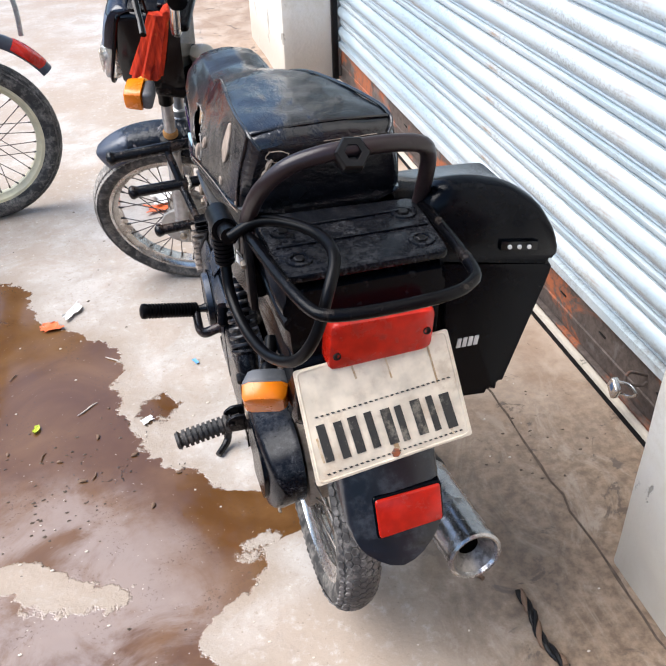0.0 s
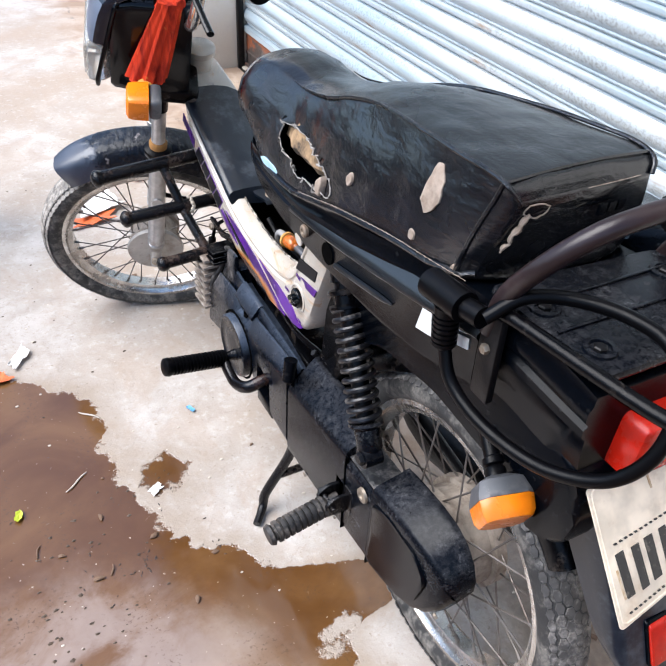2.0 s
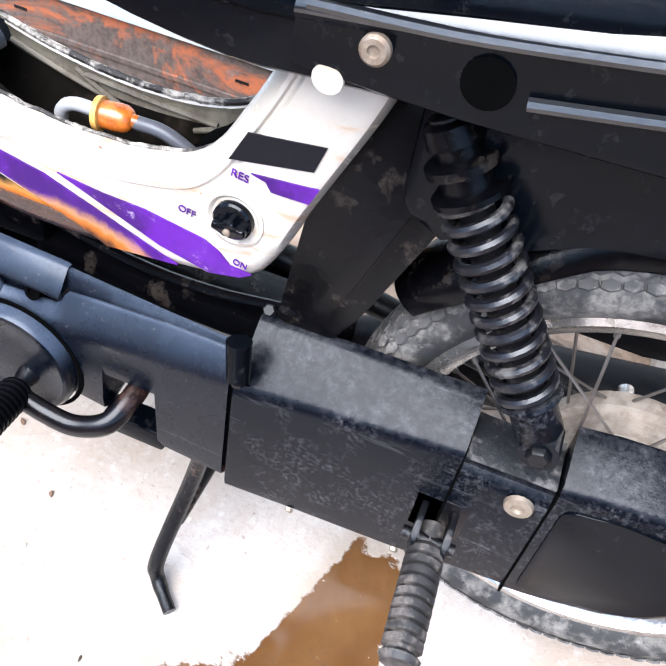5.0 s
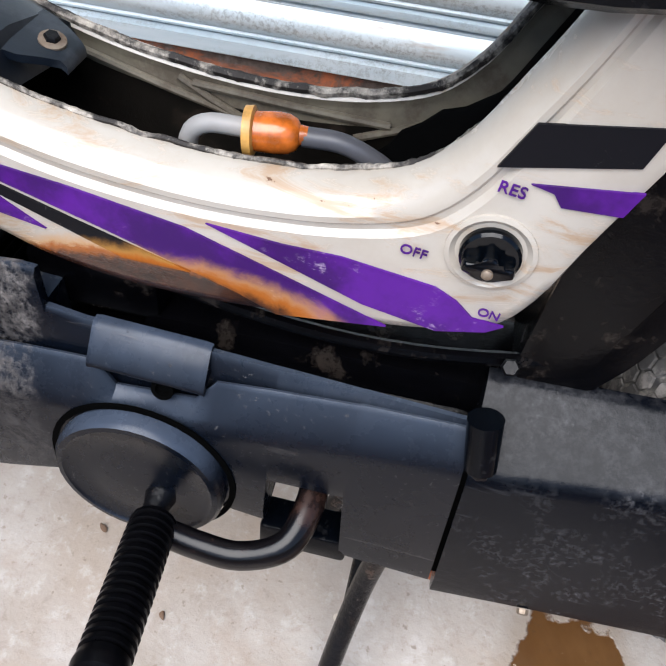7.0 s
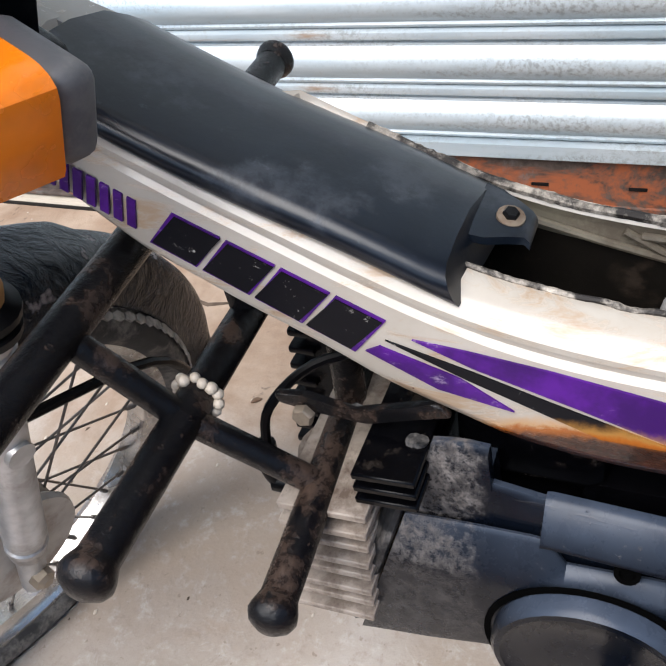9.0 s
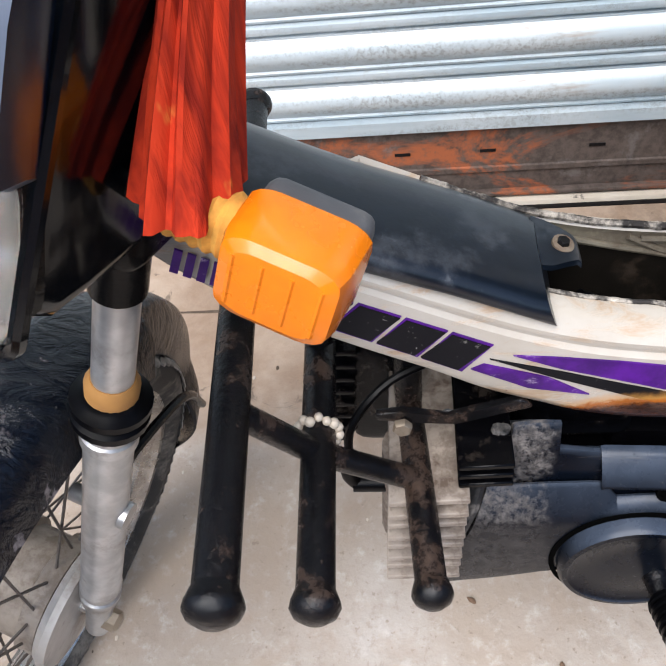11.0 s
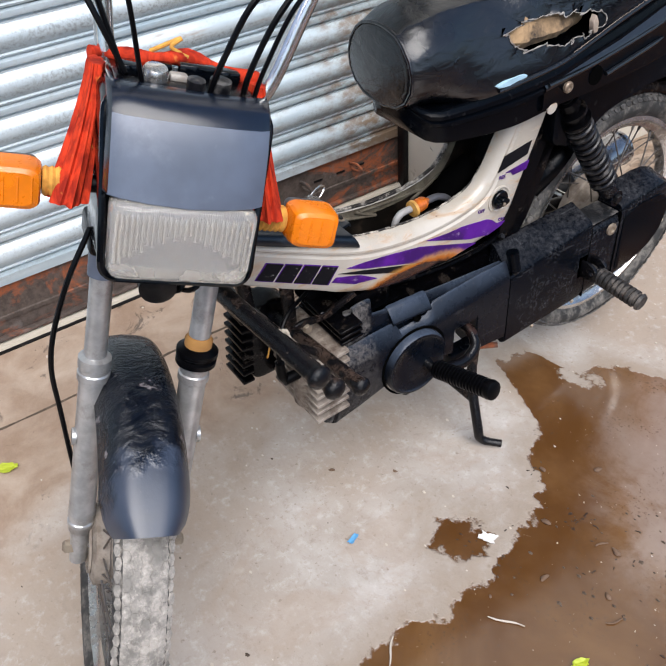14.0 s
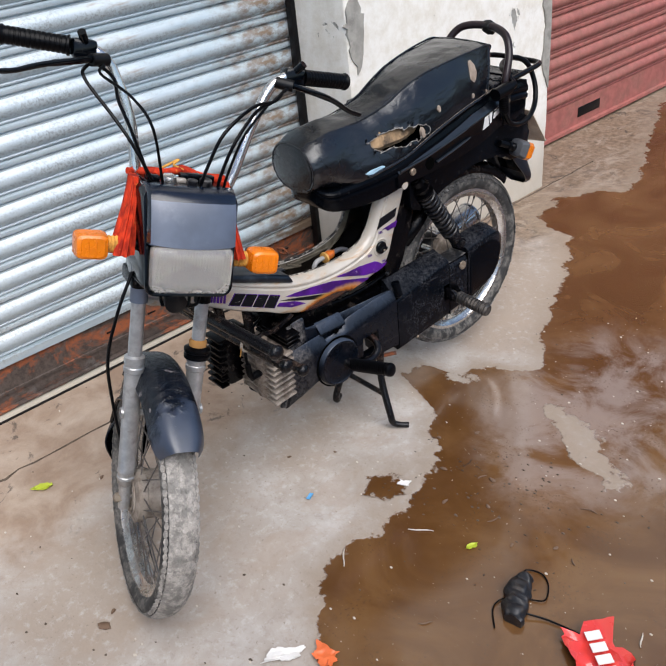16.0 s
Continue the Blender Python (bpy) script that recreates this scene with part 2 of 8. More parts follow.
def zinc_material(name, base, tint, rust):
    n = Nodes(name)
    sheen = n.noise(4, 6, 0.6, stretch=(1, 0.35, 3))
    streak = n.noise(11, 5, 0.65, stretch=(1, 0.25, 1.5))
    col = n.mix(n.ramp(sheen, 0.3, 0.72), base, tint)
    spots = n.ramp(streak, 0.62, 0.78)
    col = n.mix(n.math("MULTIPLY", spots, rust), col, (0.26, 0.16, 0.085))
    col = n.mix(n.math("MULTIPLY", n.ramp(n.noise(60, 4), 0.6, 0.75), 0.3), col, (0.3, 0.27, 0.23))
    grime = n.math("MULTIPLY", n.ramp(n.noise(110, 5, 0.8), 0.46, 0.60), n.ramp(n.noise(5, 5, 0.65, stretch=(1, 0.4, 5)), 0.42, 0.66))
    col = n.mix(n.math("MULTIPLY", grime, 0.55), col, (0.17, 0.165, 0.15))
    # brown water stains near the pillar end
    sep = n.add("ShaderNodeSeparateXYZ")
    n.put(sep.inputs[0], n.co)
    near = n.ramp(n.math("ADD", sep.outputs[1], n.math("MULTIPLY", n.noise(7, 5, 0.7, stretch=(1, 1, 2)), 0.9)), 0.80, 0.42)
    col = n.mix(n.math("MULTIPLY", near, n.math("MULTIPLY", n.ramp(n.noise(16, 5, 0.7, stretch=(1, 0.5, 1)), 0.38, 0.56), rust)), col, (0.17, 0.11, 0.065))
    return n.set(col, n.ramp(spots, 0, 1, 0.42, 0.8), n.ramp(spots, 0, 1, 0.22, 0.0), n.bump(n.noise(40, 3), 0.08, 0.002))


M_GROUND = ground_material()
M_PLASTER = plaster_material()
M_CEMENT = worn("bare_cement", (0.36, 0.34, 0.30), (0.12, 0.11, 0.10), 0.9, 0.95, 0.5, 50, 0.5, scale=12)
M_MUD = plain("dried_mud", (0.10, 0.07, 0.048), 0.9, 0, 0.4, 60)
M_ZINC = zinc_material("galvanised_shutter", (0.32, 0.405, 0.455), (0.53, 0.58, 0.60), 0.95)
M_UNSEEN_WALL = worn("dull_unseen_wall", (0.105, 0.098, 0.095), (0.06, 0.055, 0.052), 0.85, 0.95, 0.6, 12, 0.3, scale=1.5)
M_RED_SHUTTER = worn("faded_red_paint", (0.36, 0.12, 0.10), (0.24, 0.12, 0.09), 0.55, 0.9, 0.6, 40, 0.2)
def rust_plate_material():
    """Grimy steel plate: grey-brown dirt, patches of orange rust, run marks."""
    n = Nodes("rusty_steel")
    big, fine = n.noise(5, 6, 0.7, stretch=(1, 0.7, 1.4), dist=0.7), n.noise(55, 5, 0.7)
    col = n.mix(n.ramp(fine, 0.3, 0.7), (0.095, 0.072, 0.060), (0.045, 0.032, 0.026))
    col = n.mix(n.math("MULTIPLY", n.ramp(big, 0.46, 0.57), n.ramp(fine, 0.28, 0.52)), col, (0.30, 0.085, 0.030))
    col = n.mix(n.math("MULTIPLY", n.ramp(n.noise(9, 5, 0.7), 0.56, 0.66), 0.6), col, (0.15, 0.135, 0.125))
    return n.set(col, 0.8, 0.0, n.bump(fine, 0.5, 0.002))


M_RUST = rust_plate_material()
M_DARK_STEEL = worn("dark_weathered_steel", (0.005, 0.0048, 0.0055), (0.05, 0.036, 0.03), 0.4, 0.9, 0.28, 110, 0.4, scale=30, spec=0.22)
def belly_rust(n, col):
    """A burnt and rusted stain along the belly of the beam: dark heart, orange rim, yellow halo."""
    sep = n.add("ShaderNodeSeparateXYZ")
    n.put(sep.inputs[0], n.co)
    dy, dz = (n.math("DIVIDE", n.math("SUBTRACT", sep.outputs[i], c), r) for i, c, r in ((1, 0.588, 0.108), (2, 0.456, 0.037)))
    d = n.math("SQRT", n.math("ADD", n.math("MULTIPLY", dy, dy), n.math("MULTIPLY", dz, dz)))
    d = n.math("ADD", d, n.math("MULTIPLY", n.math("SUBTRACT", n.noise(38, 6, 0.7, dist=0.5), 0.5), 0.42))
    col = n.mix(n.math("MULTIPLY", n.ramp(d, 1.30, 1.02), 0.7), col, (0.52, 0.25, 0.06))
    col = n.mix(n.ramp(d, 1.08, 0.96), col, (0.34, 0.10, 0.014))
    heart = n.mix(n.ramp(n.noise(60, 5, 0.7), 0.35, 0.65), (0.060, 0.020, 0.010), (0.016, 0.008, 0.006))
    return n.mix(n.ramp(d, 0.98, 0.80), col, heart)


def purple_material():
    n = Nodes("purple_decal")
    big, fine = n.noise(17, 5, 0.65), n.noise(150, 5, 0.75, stretch=(1, 0.5, 1))
    col = n.mix(n.ramp(big, 0.35, 0.62), (0.085, 0.009, 0.225), (0.036, 0.005, 0.098))
    worn_off = n.math("MULTIPLY", n.ramp(fine, 0.56, 0.70), n.ramp(n.noise(26, 4), 0.48, 0.66))
    col = n.mix(n.math("MULTIPLY", worn_off, 0.7), col, (0.50, 0.40, 0.52))
    return n.set(belly_rust(n, col), n.ramp(big, 0.3, 0.7, 0.3, 0.45), 0.0, n.bump(fine, 0.05, 0.001), Specular_IOR_Level=0.25)


def decal_material():
    n = Nodes("black_decal")
    fine = n.noise(170, 5, 0.75)
    col = n.mix(n.math("MULTIPLY", n.ramp(fine, 0.60, 0.70), n.ramp(n.noise(30, 3), 0.5, 0.65)), (0.006, 0.006, 0.008), (0.38, 0.36, 0.33))
    return n.set(belly_rust(n, col), 0.4, 0.0, n.bump(fine, 0.05, 0.001), Specular_IOR_Level=0.12)


def cream_material():
    n = Nodes("cream_paint")
    fine, big = n.noise(95, 5, 0.7), n.noise(9, 6, 0.65)
    streak = n.noise(30, 6, 0.7, stretch=(1, 0.35, 1.6), dist=0.6)
    col = n.mix(n.ramp(big, 0.35, 0.75), (0.49, 0.448, 0.39), (0.42, 0.372, 0.31))
    col = n.mix(n.math("MULTIPLY", n.ramp(streak, 0.52, 0.66), 0.65), col, (0.38, 0.23, 0.115))
    col = n.mix(n.ramp(n.math("ADD", n.math("MULTIPLY", streak, 0.6), n.math("MULTIPLY", fine, 0.4)), 0.640, 0.665), col, (0.13, 0.06, 0.03))
    col = belly_rust(n, col)
    return n.set(col, n.ramp(streak, 0.55, 0.72, 0.27, 0.7), 0.0, n.bump(fine, 0.06, 0.0015), Coat_Weight=0.3)


M_CREAM = cream_material()
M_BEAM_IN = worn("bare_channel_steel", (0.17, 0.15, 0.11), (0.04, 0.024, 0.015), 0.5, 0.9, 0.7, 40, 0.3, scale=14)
# near-black colour stands for the shade deep in the channel
M_BEAM_SHADE = worn("shade_dark_steel", (0.006, 0.005, 0.004), (0.05, 0.035, 0.025), 0.35, 0.8, 0.4, 60, 0.4, scale=18, spec=0.3)
M_PLASTIC = worn("black_moulded_plastic", (0.0012, 0.0019, 0.0034), (0.05, 0.048, 0.047), 0.2, 0.7, 0.16, 190, 0.12, scale=75, spec=0.10)
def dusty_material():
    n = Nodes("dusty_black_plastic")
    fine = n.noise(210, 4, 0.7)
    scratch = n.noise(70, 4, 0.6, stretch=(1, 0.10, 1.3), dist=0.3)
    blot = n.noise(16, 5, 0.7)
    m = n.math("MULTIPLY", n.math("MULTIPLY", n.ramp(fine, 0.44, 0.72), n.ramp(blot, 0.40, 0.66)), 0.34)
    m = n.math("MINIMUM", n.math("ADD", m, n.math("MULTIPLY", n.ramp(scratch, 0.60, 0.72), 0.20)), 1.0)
    # settled road dust and painted sky sheen on faces that look up
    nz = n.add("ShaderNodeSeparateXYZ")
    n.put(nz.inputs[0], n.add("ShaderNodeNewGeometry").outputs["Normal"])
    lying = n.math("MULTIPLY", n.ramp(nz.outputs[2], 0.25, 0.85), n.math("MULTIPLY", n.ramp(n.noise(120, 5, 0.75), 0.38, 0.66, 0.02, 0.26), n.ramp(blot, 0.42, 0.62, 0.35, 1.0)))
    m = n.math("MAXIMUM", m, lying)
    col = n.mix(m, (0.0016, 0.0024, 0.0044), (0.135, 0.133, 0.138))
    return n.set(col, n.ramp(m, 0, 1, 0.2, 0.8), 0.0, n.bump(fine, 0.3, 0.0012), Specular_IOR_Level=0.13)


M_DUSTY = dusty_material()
M_GLOSS = worn("glossy_black_paint", (0.0012, 0.002, 0.0034), (0.04, 0.039, 0.038), 0.14, 0.6, 0.1, 190, 0.06, coat=0.12, scale=60, spec=0.2)
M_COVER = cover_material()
M_CRUST = worn("dust_crusted_plastic", (0.009, 0.010, 0.012), (0.22, 0.20, 0.185), 0.5, 0.95, 0.6, 210, 0.8, scale=45)
M_LID = worn("navy_black_plastic_lid", (0.0050, 0.0085, 0.0150), (0.075, 0.085, 0.10), 0.28, 0.6, 0.5, 80, 0.1, scale=13, spec=0.45)
M_SHEEN = worn("shiny_black_edge", (0.0016, 0.0024, 0.004), (0.05, 0.055, 0.06), 0.3, 0.6, 0.2, 120, 0.15, scale=40, spec=0.7, coat=0.3)
def guard_material():
    """Satin black paint, its front half paler with painted sky sheen, lifted into small wrinkles with a few grey bare
    spots behind the crown of the guard.
    """
    n = Nodes("satin_black_guard")
    sep = n.add("ShaderNodeSeparateXYZ")
    n.put(sep.inputs[0], n.co)
    w = n.noise(48, 5, 0.6, stretch=(1.0, 0.6, 0.6), dist=2.2)
    fine, blot = n.noise(150, 4, 0.7), n.noise(11, 4, 0.6)
    # the guard points to the left, so its flaked half lies at greater x
    near = n.math("ADD", sep.outputs[0], n.math("MULTIPLY", n.math("SUBTRACT", n.noise(24, 4), 0.5), 0.10))
    old = n.ramp(near, -0.235, -0.195)
    bare = n.math("MULTIPLY", n.math("MULTIPLY", n.ramp(n.noise(17, 4, 0.6), 0.62, 0.67), n.ramp(fine, 0.35, 0.6)), old)
    # paler blue base of the front half carries the sky sheen
    col = n.mix(n.ramp(blot, 0.3, 0.7), (0.012, 0.018, 0.033), (0.026, 0.036, 0.060))
    col = n.mix(old, col, (0.0025, 0.004, 0.008))
    col = n.mix(n.math("MULTIPLY", n.ramp(fine, 0.66, 0.74), 0.35), col, (0.16, 0.16, 0.17))
    col = n.mix(bare, col, (0.24, 0.21, 0.21))
    rough = n.math("ADD", n.ramp(blot, 0.3, 0.7, 0.36, 0.46), n.math("MULTIPLY", old, -0.22))
    wr = n.bump(n.math("MULTIPLY", w, old), 0.9, 0.005)
    return n.set(col, n.math("ADD", rough, n.math("MULTIPLY", bare, 0.4)), 0.0, n.bump(fine, 0.15, 0.001, wr), Specular_IOR_Level=n.ramp(old, 0, 1, 0.8, 0.32))


M_GUARD = guard_material()
M_SPRING = worn("scuffed_spring", (0.006, 0.006, 0.008), (0.19, 0.175, 0.16), 0.32, 0.8, 0.45, 120, 0.3, scale=40, spec=0.45)
# visor's sky reflection put in the base colour; also the grey-blue fork shroud
M_SKY_GREY = worn("sky_grey_plastic", (0.085, 0.105, 0.150), (0.17, 0.19, 0.235), 0.46, 0.6, 0.3, 60, 0.05, scale=7, spec=0.9)
M_TUBE = worn("black_painted_tube", (0.0014, 0.0014, 0.002), (0.09, 0.07, 0.056), 0.24, 0.85, 0.26, 110, 0.35, scale=30, spec=0.13)
M_PEG = worn("rusted_black_tube", (0.003, 0.003, 0.004), (0.135, 0.085, 0.060), 0.22, 0.9, 0.46, 150, 0.9, scale=20, spec=0.3)
M_RUBBER = plain("black_rubber", (0.0018, 0.0018, 0.0024), 0.32, 0, 0.3, 60, Specular_IOR_Level=0.12)
M_TYRE = worn("dusty_tyre", (0.032, 0.031, 0.030), (0.25, 0.228, 0.20), 0.75, 0.95, 0.75, 90, 0.4, scale=22)
M_TREAD_DARK = worn("dusty_black_tread", (0.075, 0.070, 0.066), (0.30, 0.275, 0.25), 0.75, 0.95, 0.6, 120, 0.4, scale=30)
M_TREAD = worn("chalky_tread", (0.21, 0.195, 0.175), (0.46, 0.42, 0.375), 0.85, 0.95, 0.85, 95, 0.8, scale=30)
M_CHROME = worn("pitted_chrome", (0.74, 0.73, 0.71), (0.24, 0.17, 0.12), 0.16, 0.7, 0.45, 120, 0.15, metal=0.9)
M_RIM = worn("dull_rim_steel", (0.60, 0.58, 0.55), (0.22, 0.165, 0.125), 0.22, 0.8, 0.6, 80, 0.25, metal=0.88, scale=14)
M_SPOKE = worn("tarnished_spoke", (0.16, 0.14, 0.125), (0.09, 0.06, 0.045), 0.4, 0.8, 0.6, 90, 0.1, metal=0.5)
M_FIN = worn("grimy_fin", (0.36, 0.305, 0.255), (0.10, 0.07, 0.052), 0.6, 0.9, 0.95, 60, 0.5, metal=0.1, scale=18)
M_ALU = worn("dirty_cast_aluminium", (0.52, 0.49, 0.45), (0.22, 0.17, 0.13), 0.5, 0.85, 0.7, 50, 0.5, metal=0.35)
M_HUB = worn("mud_stained_hub", (0.34, 0.29, 0.24), (0.15, 0.11, 0.08), 0.6, 0.9, 0.8, 50, 0.5, metal=0.15, scale=20)
M_FORK = worn("silver_fork_paint", (0.50, 0.495, 0.49), (0.20, 0.165, 0.14), 0.32, 0.7, 0.45, 90, 0.15, metal=0.65, scale=20)
M_BRASS = worn("tarnished_bolt", (0.36, 0.30, 0.23), (0.14, 0.08, 0.05), 0.45, 0.85, 0.7, 90, 0.3, metal=0.6)
M_AMBER = plain("amber_plastic", (0.92, 0.23, 0.005), 0.26, 0, 0.25, 30, Coat_Weight=0.15, Transmission_Weight=0.15)
M_REDLENS = worn("scuffed_red_plastic", (0.50, 0.014, 0.005), (0.20, 0.016, 0.010), 0.25, 0.6, 0.5, 70, 0.1, coat=0.1, scale=24, spec=0.3)
M_PLATE = worn("stained_cream_plate", (0.78, 0.675, 0.53), (0.34, 0.20, 0.10), 0.45, 0.8, 0.36, 70, 0.15, scale=14)
M_PLATE_RUST = worn("rust_streak_on_plate", (0.46, 0.30, 0.15), (0.68, 0.60, 0.46), 0.6, 0.7, 0.8, 90, 0.1, scale=40)
M_BLACKINK = worn("worn_black_ink", (0.025, 0.024, 0.022), (0.5, 0.44, 0.34), 0.6, 0.7, 0.35, 150, 0.05, scale=30)
M_PURPLE = purple_material()
M_DECAL = decal_material()
M_WHITE = worn("chipped_white_sticker", (0.78, 0.77, 0.74), (0.35, 0.33, 0.3), 0.5, 0.8, 0.3, 120, 0.1)
M_CLOTH = cloth_material()
M_THREAD = plain("yellow_thread", (0.74, 0.36, 0.06), 0.8, 0, 0.4, 80)
M_FOAM = worn("torn_foam", (0.34, 0.27, 0.215), (0.16, 0.11, 0.075), 0.95, 0.95, 0.6, 60, 0.5, scale=30)
M_GREYPAINT = worn("grey_indicator_body", (0.075, 0.078, 0.085), (0.22, 0.205, 0.19), 0.5, 0.85, 0.5, 80, 0.2)
M_LEAF = plain("yellow_green_leaf", (0.42, 0.48, 0.03), 0.5)
M_PAPER = plain("white_paper", (0.75, 0.72, 0.68), 0.7)
M_ORANGE = plain("orange_wrapper", (0.75, 0.16, 0.05), 0.35)
M_REDFOIL = plain("red_foil", (0.72, 0.05, 0.04), 0.25, 0, 0.2, 12, Coat_Weight=0.6)
# flat black: shade of holes and gaps put in the colour, and bore soot
M_VOID = plain("soot_and_shade_black", (0.0012, 0.0012, 0.0012), 0.9, Specular_IOR_Level=0.02)
M_CHIP = plain("brown_chip", (0.15, 0.09, 0.055), 0.8)
M_BEAD = plain("white_bead", (0.58, 0.50, 0.40), 0.4)
M_STONE = plain("pale_grit", (0.55, 0.48, 0.40), 0.9)


def vinyl_material():
    n = Nodes("cracked_black_vinyl")
    w = n.noise(34, 5, 0.55, stretch=(1.0, 0.7, 1.9), dist=0.5)
    f = n.noise(190, 3)
    soft = n.noise(7, 4)
    # short creases where the vinyl is slack
    line = n.math("ABSOLUTE", n.math("SUBTRACT", n.noise(13, 4, 0.6, stretch=(1.0, 1.3, 1.6), dist=0.9), 0.5))
    crease = n.math("MULTIPLY", n.ramp(line, 0.0, 0.045, 0.0, 1.0), n.ramp(n.noise(5, 2), 0.35, 0.6))
    dust = n.math("MULTIPLY", n.ramp(soft, 0.42, 0.68), 0.03)
    col = n.mix(dust, (0.0012, 0.0018, 0.0034), (0.050, 0.060, 0.074))
    big = n.noise(9, 3, 0.5, dist=0.6)
    nb = n.bump(crease, 0.10, 0.002, n.bump(big, 0.26, 0.010, n.bump(w, 0.5, 0.004)))
    return n.set(col, n.ramp(soft, 0.3, 0.7, 0.20, 0.30), 0.0, n.bump(f, 0.2, 0.0006, nb), Specular_IOR_Level=0.6, Coat_Weight=0.2, Coat_Roughness=0.14)


M_VINYL = vinyl_material()


def lens_material():
    n = Nodes("ribbed_lamp_glass")
    ribs = n.noise(120, 2, 0.4, stretch=(1, 0.05, 0.05))
    return n.set((0.93, 0.89, 0.83), 0.10, 0.0, n.bump(ribs, 0.4, 0.002), Transmission_Weight=0.80, IOR=1.45)


M_LENS = lens_material()

# ---- building helpers ----
BASES = {}


def thing(name, at, label, category, group="", kind=""):
    """An Empty at the base of a thing; its parts are meshes under it."""
    ob = new(name)
    ob.empty_display_size = 0.05
    ob.location = at
    BASES[ob] = Matrix.Translation(at)
    return tagged(ob, label, category, group, kind)


def mesh_of(name, bm, material, smooth=40):
    me = bpy.data.meshes.new(name)
    bmesh.ops.recalc_face_normals(bm, faces=bm.faces)
    bm.to_mesh(me)
    bm.free()
    me.materials.append(material)
    if smooth:
        me.shade_smooth()
        me.set_sharp_from_angle(angle=radians(smooth))
    return me


def part(name, bm, material, parent, label="", smooth=40):
    ob = new(name, mesh_of(name, bm, material, smooth))
    if parent is not None:
        ob.parent = parent
        if parent in BASES:
            ob.matrix_parent_inverse = BASES[parent].inverted()
    return tagged(ob, label)


def solid(name, bm, material, label="", category="", group="", kind="", smooth=40):
    ob = new(name, mesh_of(name, bm, material, smooth))
    return tagged(ob, label, category, group, kind)


def spline(pts, per=6):
    """Catmull-Rom points through pts."""
    p = [Vector(q) for q in pts]
    if len(p) < 3:
        return p
    p = [p[0] * 2 - p[1]] + p + [p[-1] * 2 - p[-2]]
    out = []
    for i in range(1, len(p) - 2):
        for k in range(per):
            t = k / per
            a, b, c, d = p[i - 1:i + 3]
            out.append(0.5 * (2 * b + (c - a) * t + (2 * a - 5 * b + 4 * c - d) * t * t + (3 * b - a - 3 * c + d) * t ** 3))
    return out + [p[-2]]


def bridge(bm, rings, closed=True, caps=True):
    vs = [[bm.verts.new(p) for p in r] for r in rings]
    n = len(vs[0])
    for a, b in zip(vs, vs[1:]):
        for i in range(n if closed else n - 1):
            j = (i + 1) % n
            bm.faces.new((a[i], a[j], b[j], b[i]))
    if caps and closed:
        bm.faces.new(vs[0][::-1])
        bm.faces.new(vs[-1])
    return vs


def tube(bm, pts, r, seg=12, smooth=0, caps=True, closed=False, flat=1.0):
    """A round tube along pts; r is one radius or one for each point."""
    p = spline(pts, smooth) if smooth else [Vector(q) for q in pts]
    rs = r if isinstance(r, (list, tuple)) else None
    rings, side = [], None
    for i, c in enumerate(p):
        d = (p[min(i + 1, len(p) - 1)] - p[max(i - 1, 0)]).normalized()
        if side is None:
            side = d.orthogonal().normalized()
        side = (side - d * side.dot(d)).normalized()
        up = d.cross(side)
        rad = rs[min(int(i * len(rs) / len(p)), len(rs) - 1)] if rs and len(rs) != len(p) else (rs[i] if rs else r)
        rings.append([c + (side * math.cos(2 * math.pi * k / seg) + up * flat * math.sin(2 * math.pi * k / seg)) * rad for k in range(seg)])
    if closed:
        rings.append(rings[0])
    bridge(bm, rings, caps=caps and not closed)
    return bm


def lathe(bm, profile, origin=(0, 0, 0), axis=(1, 0, 0), seg=32, caps=True):
    """Turn (along, radius) pairs round an axis."""
    ax = Vector(axis).normalized()
    s = ax.orthogonal().normalized()
    u = ax.cross(s)
    o = Vector(origin)
    rings = [[o + ax * a + (s * math.cos(2 * math.pi * k / seg) + u * math.sin(2 * math.pi * k / seg)) * max(r, 1e-4) for k in range(seg)] for a, r in profile]
    bridge(bm, rings, caps=caps)
    return bm


def box(bm, lo, hi, bevel=0.0, segs=2):
    r = bmesh.ops.create_cube(bm, size=1)
    c, s = (Vector(lo) + Vector(hi)) / 2, Vector(hi) - Vector(lo)
    for v in r["verts"]:
        v.co = Vector([c[i] + v.co[i] * s[i] for i in range(3)])
    if bevel:
        es = list({e for v in r["verts"] for e in v.link_edges})
        bmesh.ops.bevel(bm, geom=es, offset=bevel, segments=segs, affect="EDGES", profile=0.5)
    return bm


def prism(bm, outline, x0, x1, bevel=0.0, plane="x", segs=2):
    """A flat outline pushed from x0 to x1; outline is (y, z) for plane x, (x, z) for y, (x, y) for z."""
    def at(p, d):
        return {"x": (d, p[0], p[1]), "y": (p[0], d, p[1]), "z": (p[0], p[1], d)}[plane]
    a = [bm.verts.new(at(p, x0)) for p in outline]
    b = [bm.verts.new(at(p, x1)) for p in outline]
    n = len(outline)
    fs = [bm.faces.new(a[::-1]), bm.faces.new(b)] + [bm.faces.new((a[i], a[(i + 1) % n], b[(i + 1) % n], b[i])) for i in range(n)]
    if bevel:
        es = list({e for f in fs[:2] for e in f.edges})
        bmesh.ops.bevel(bm, geom=es, offset=bevel, segments=segs, affect="EDGES", profile=0.5)
    return bm


def moved(bm, m):
    bmesh.ops.transform(bm, matrix=m, verts=bm.verts)
    return bm


def BM():
    return bmesh.new()


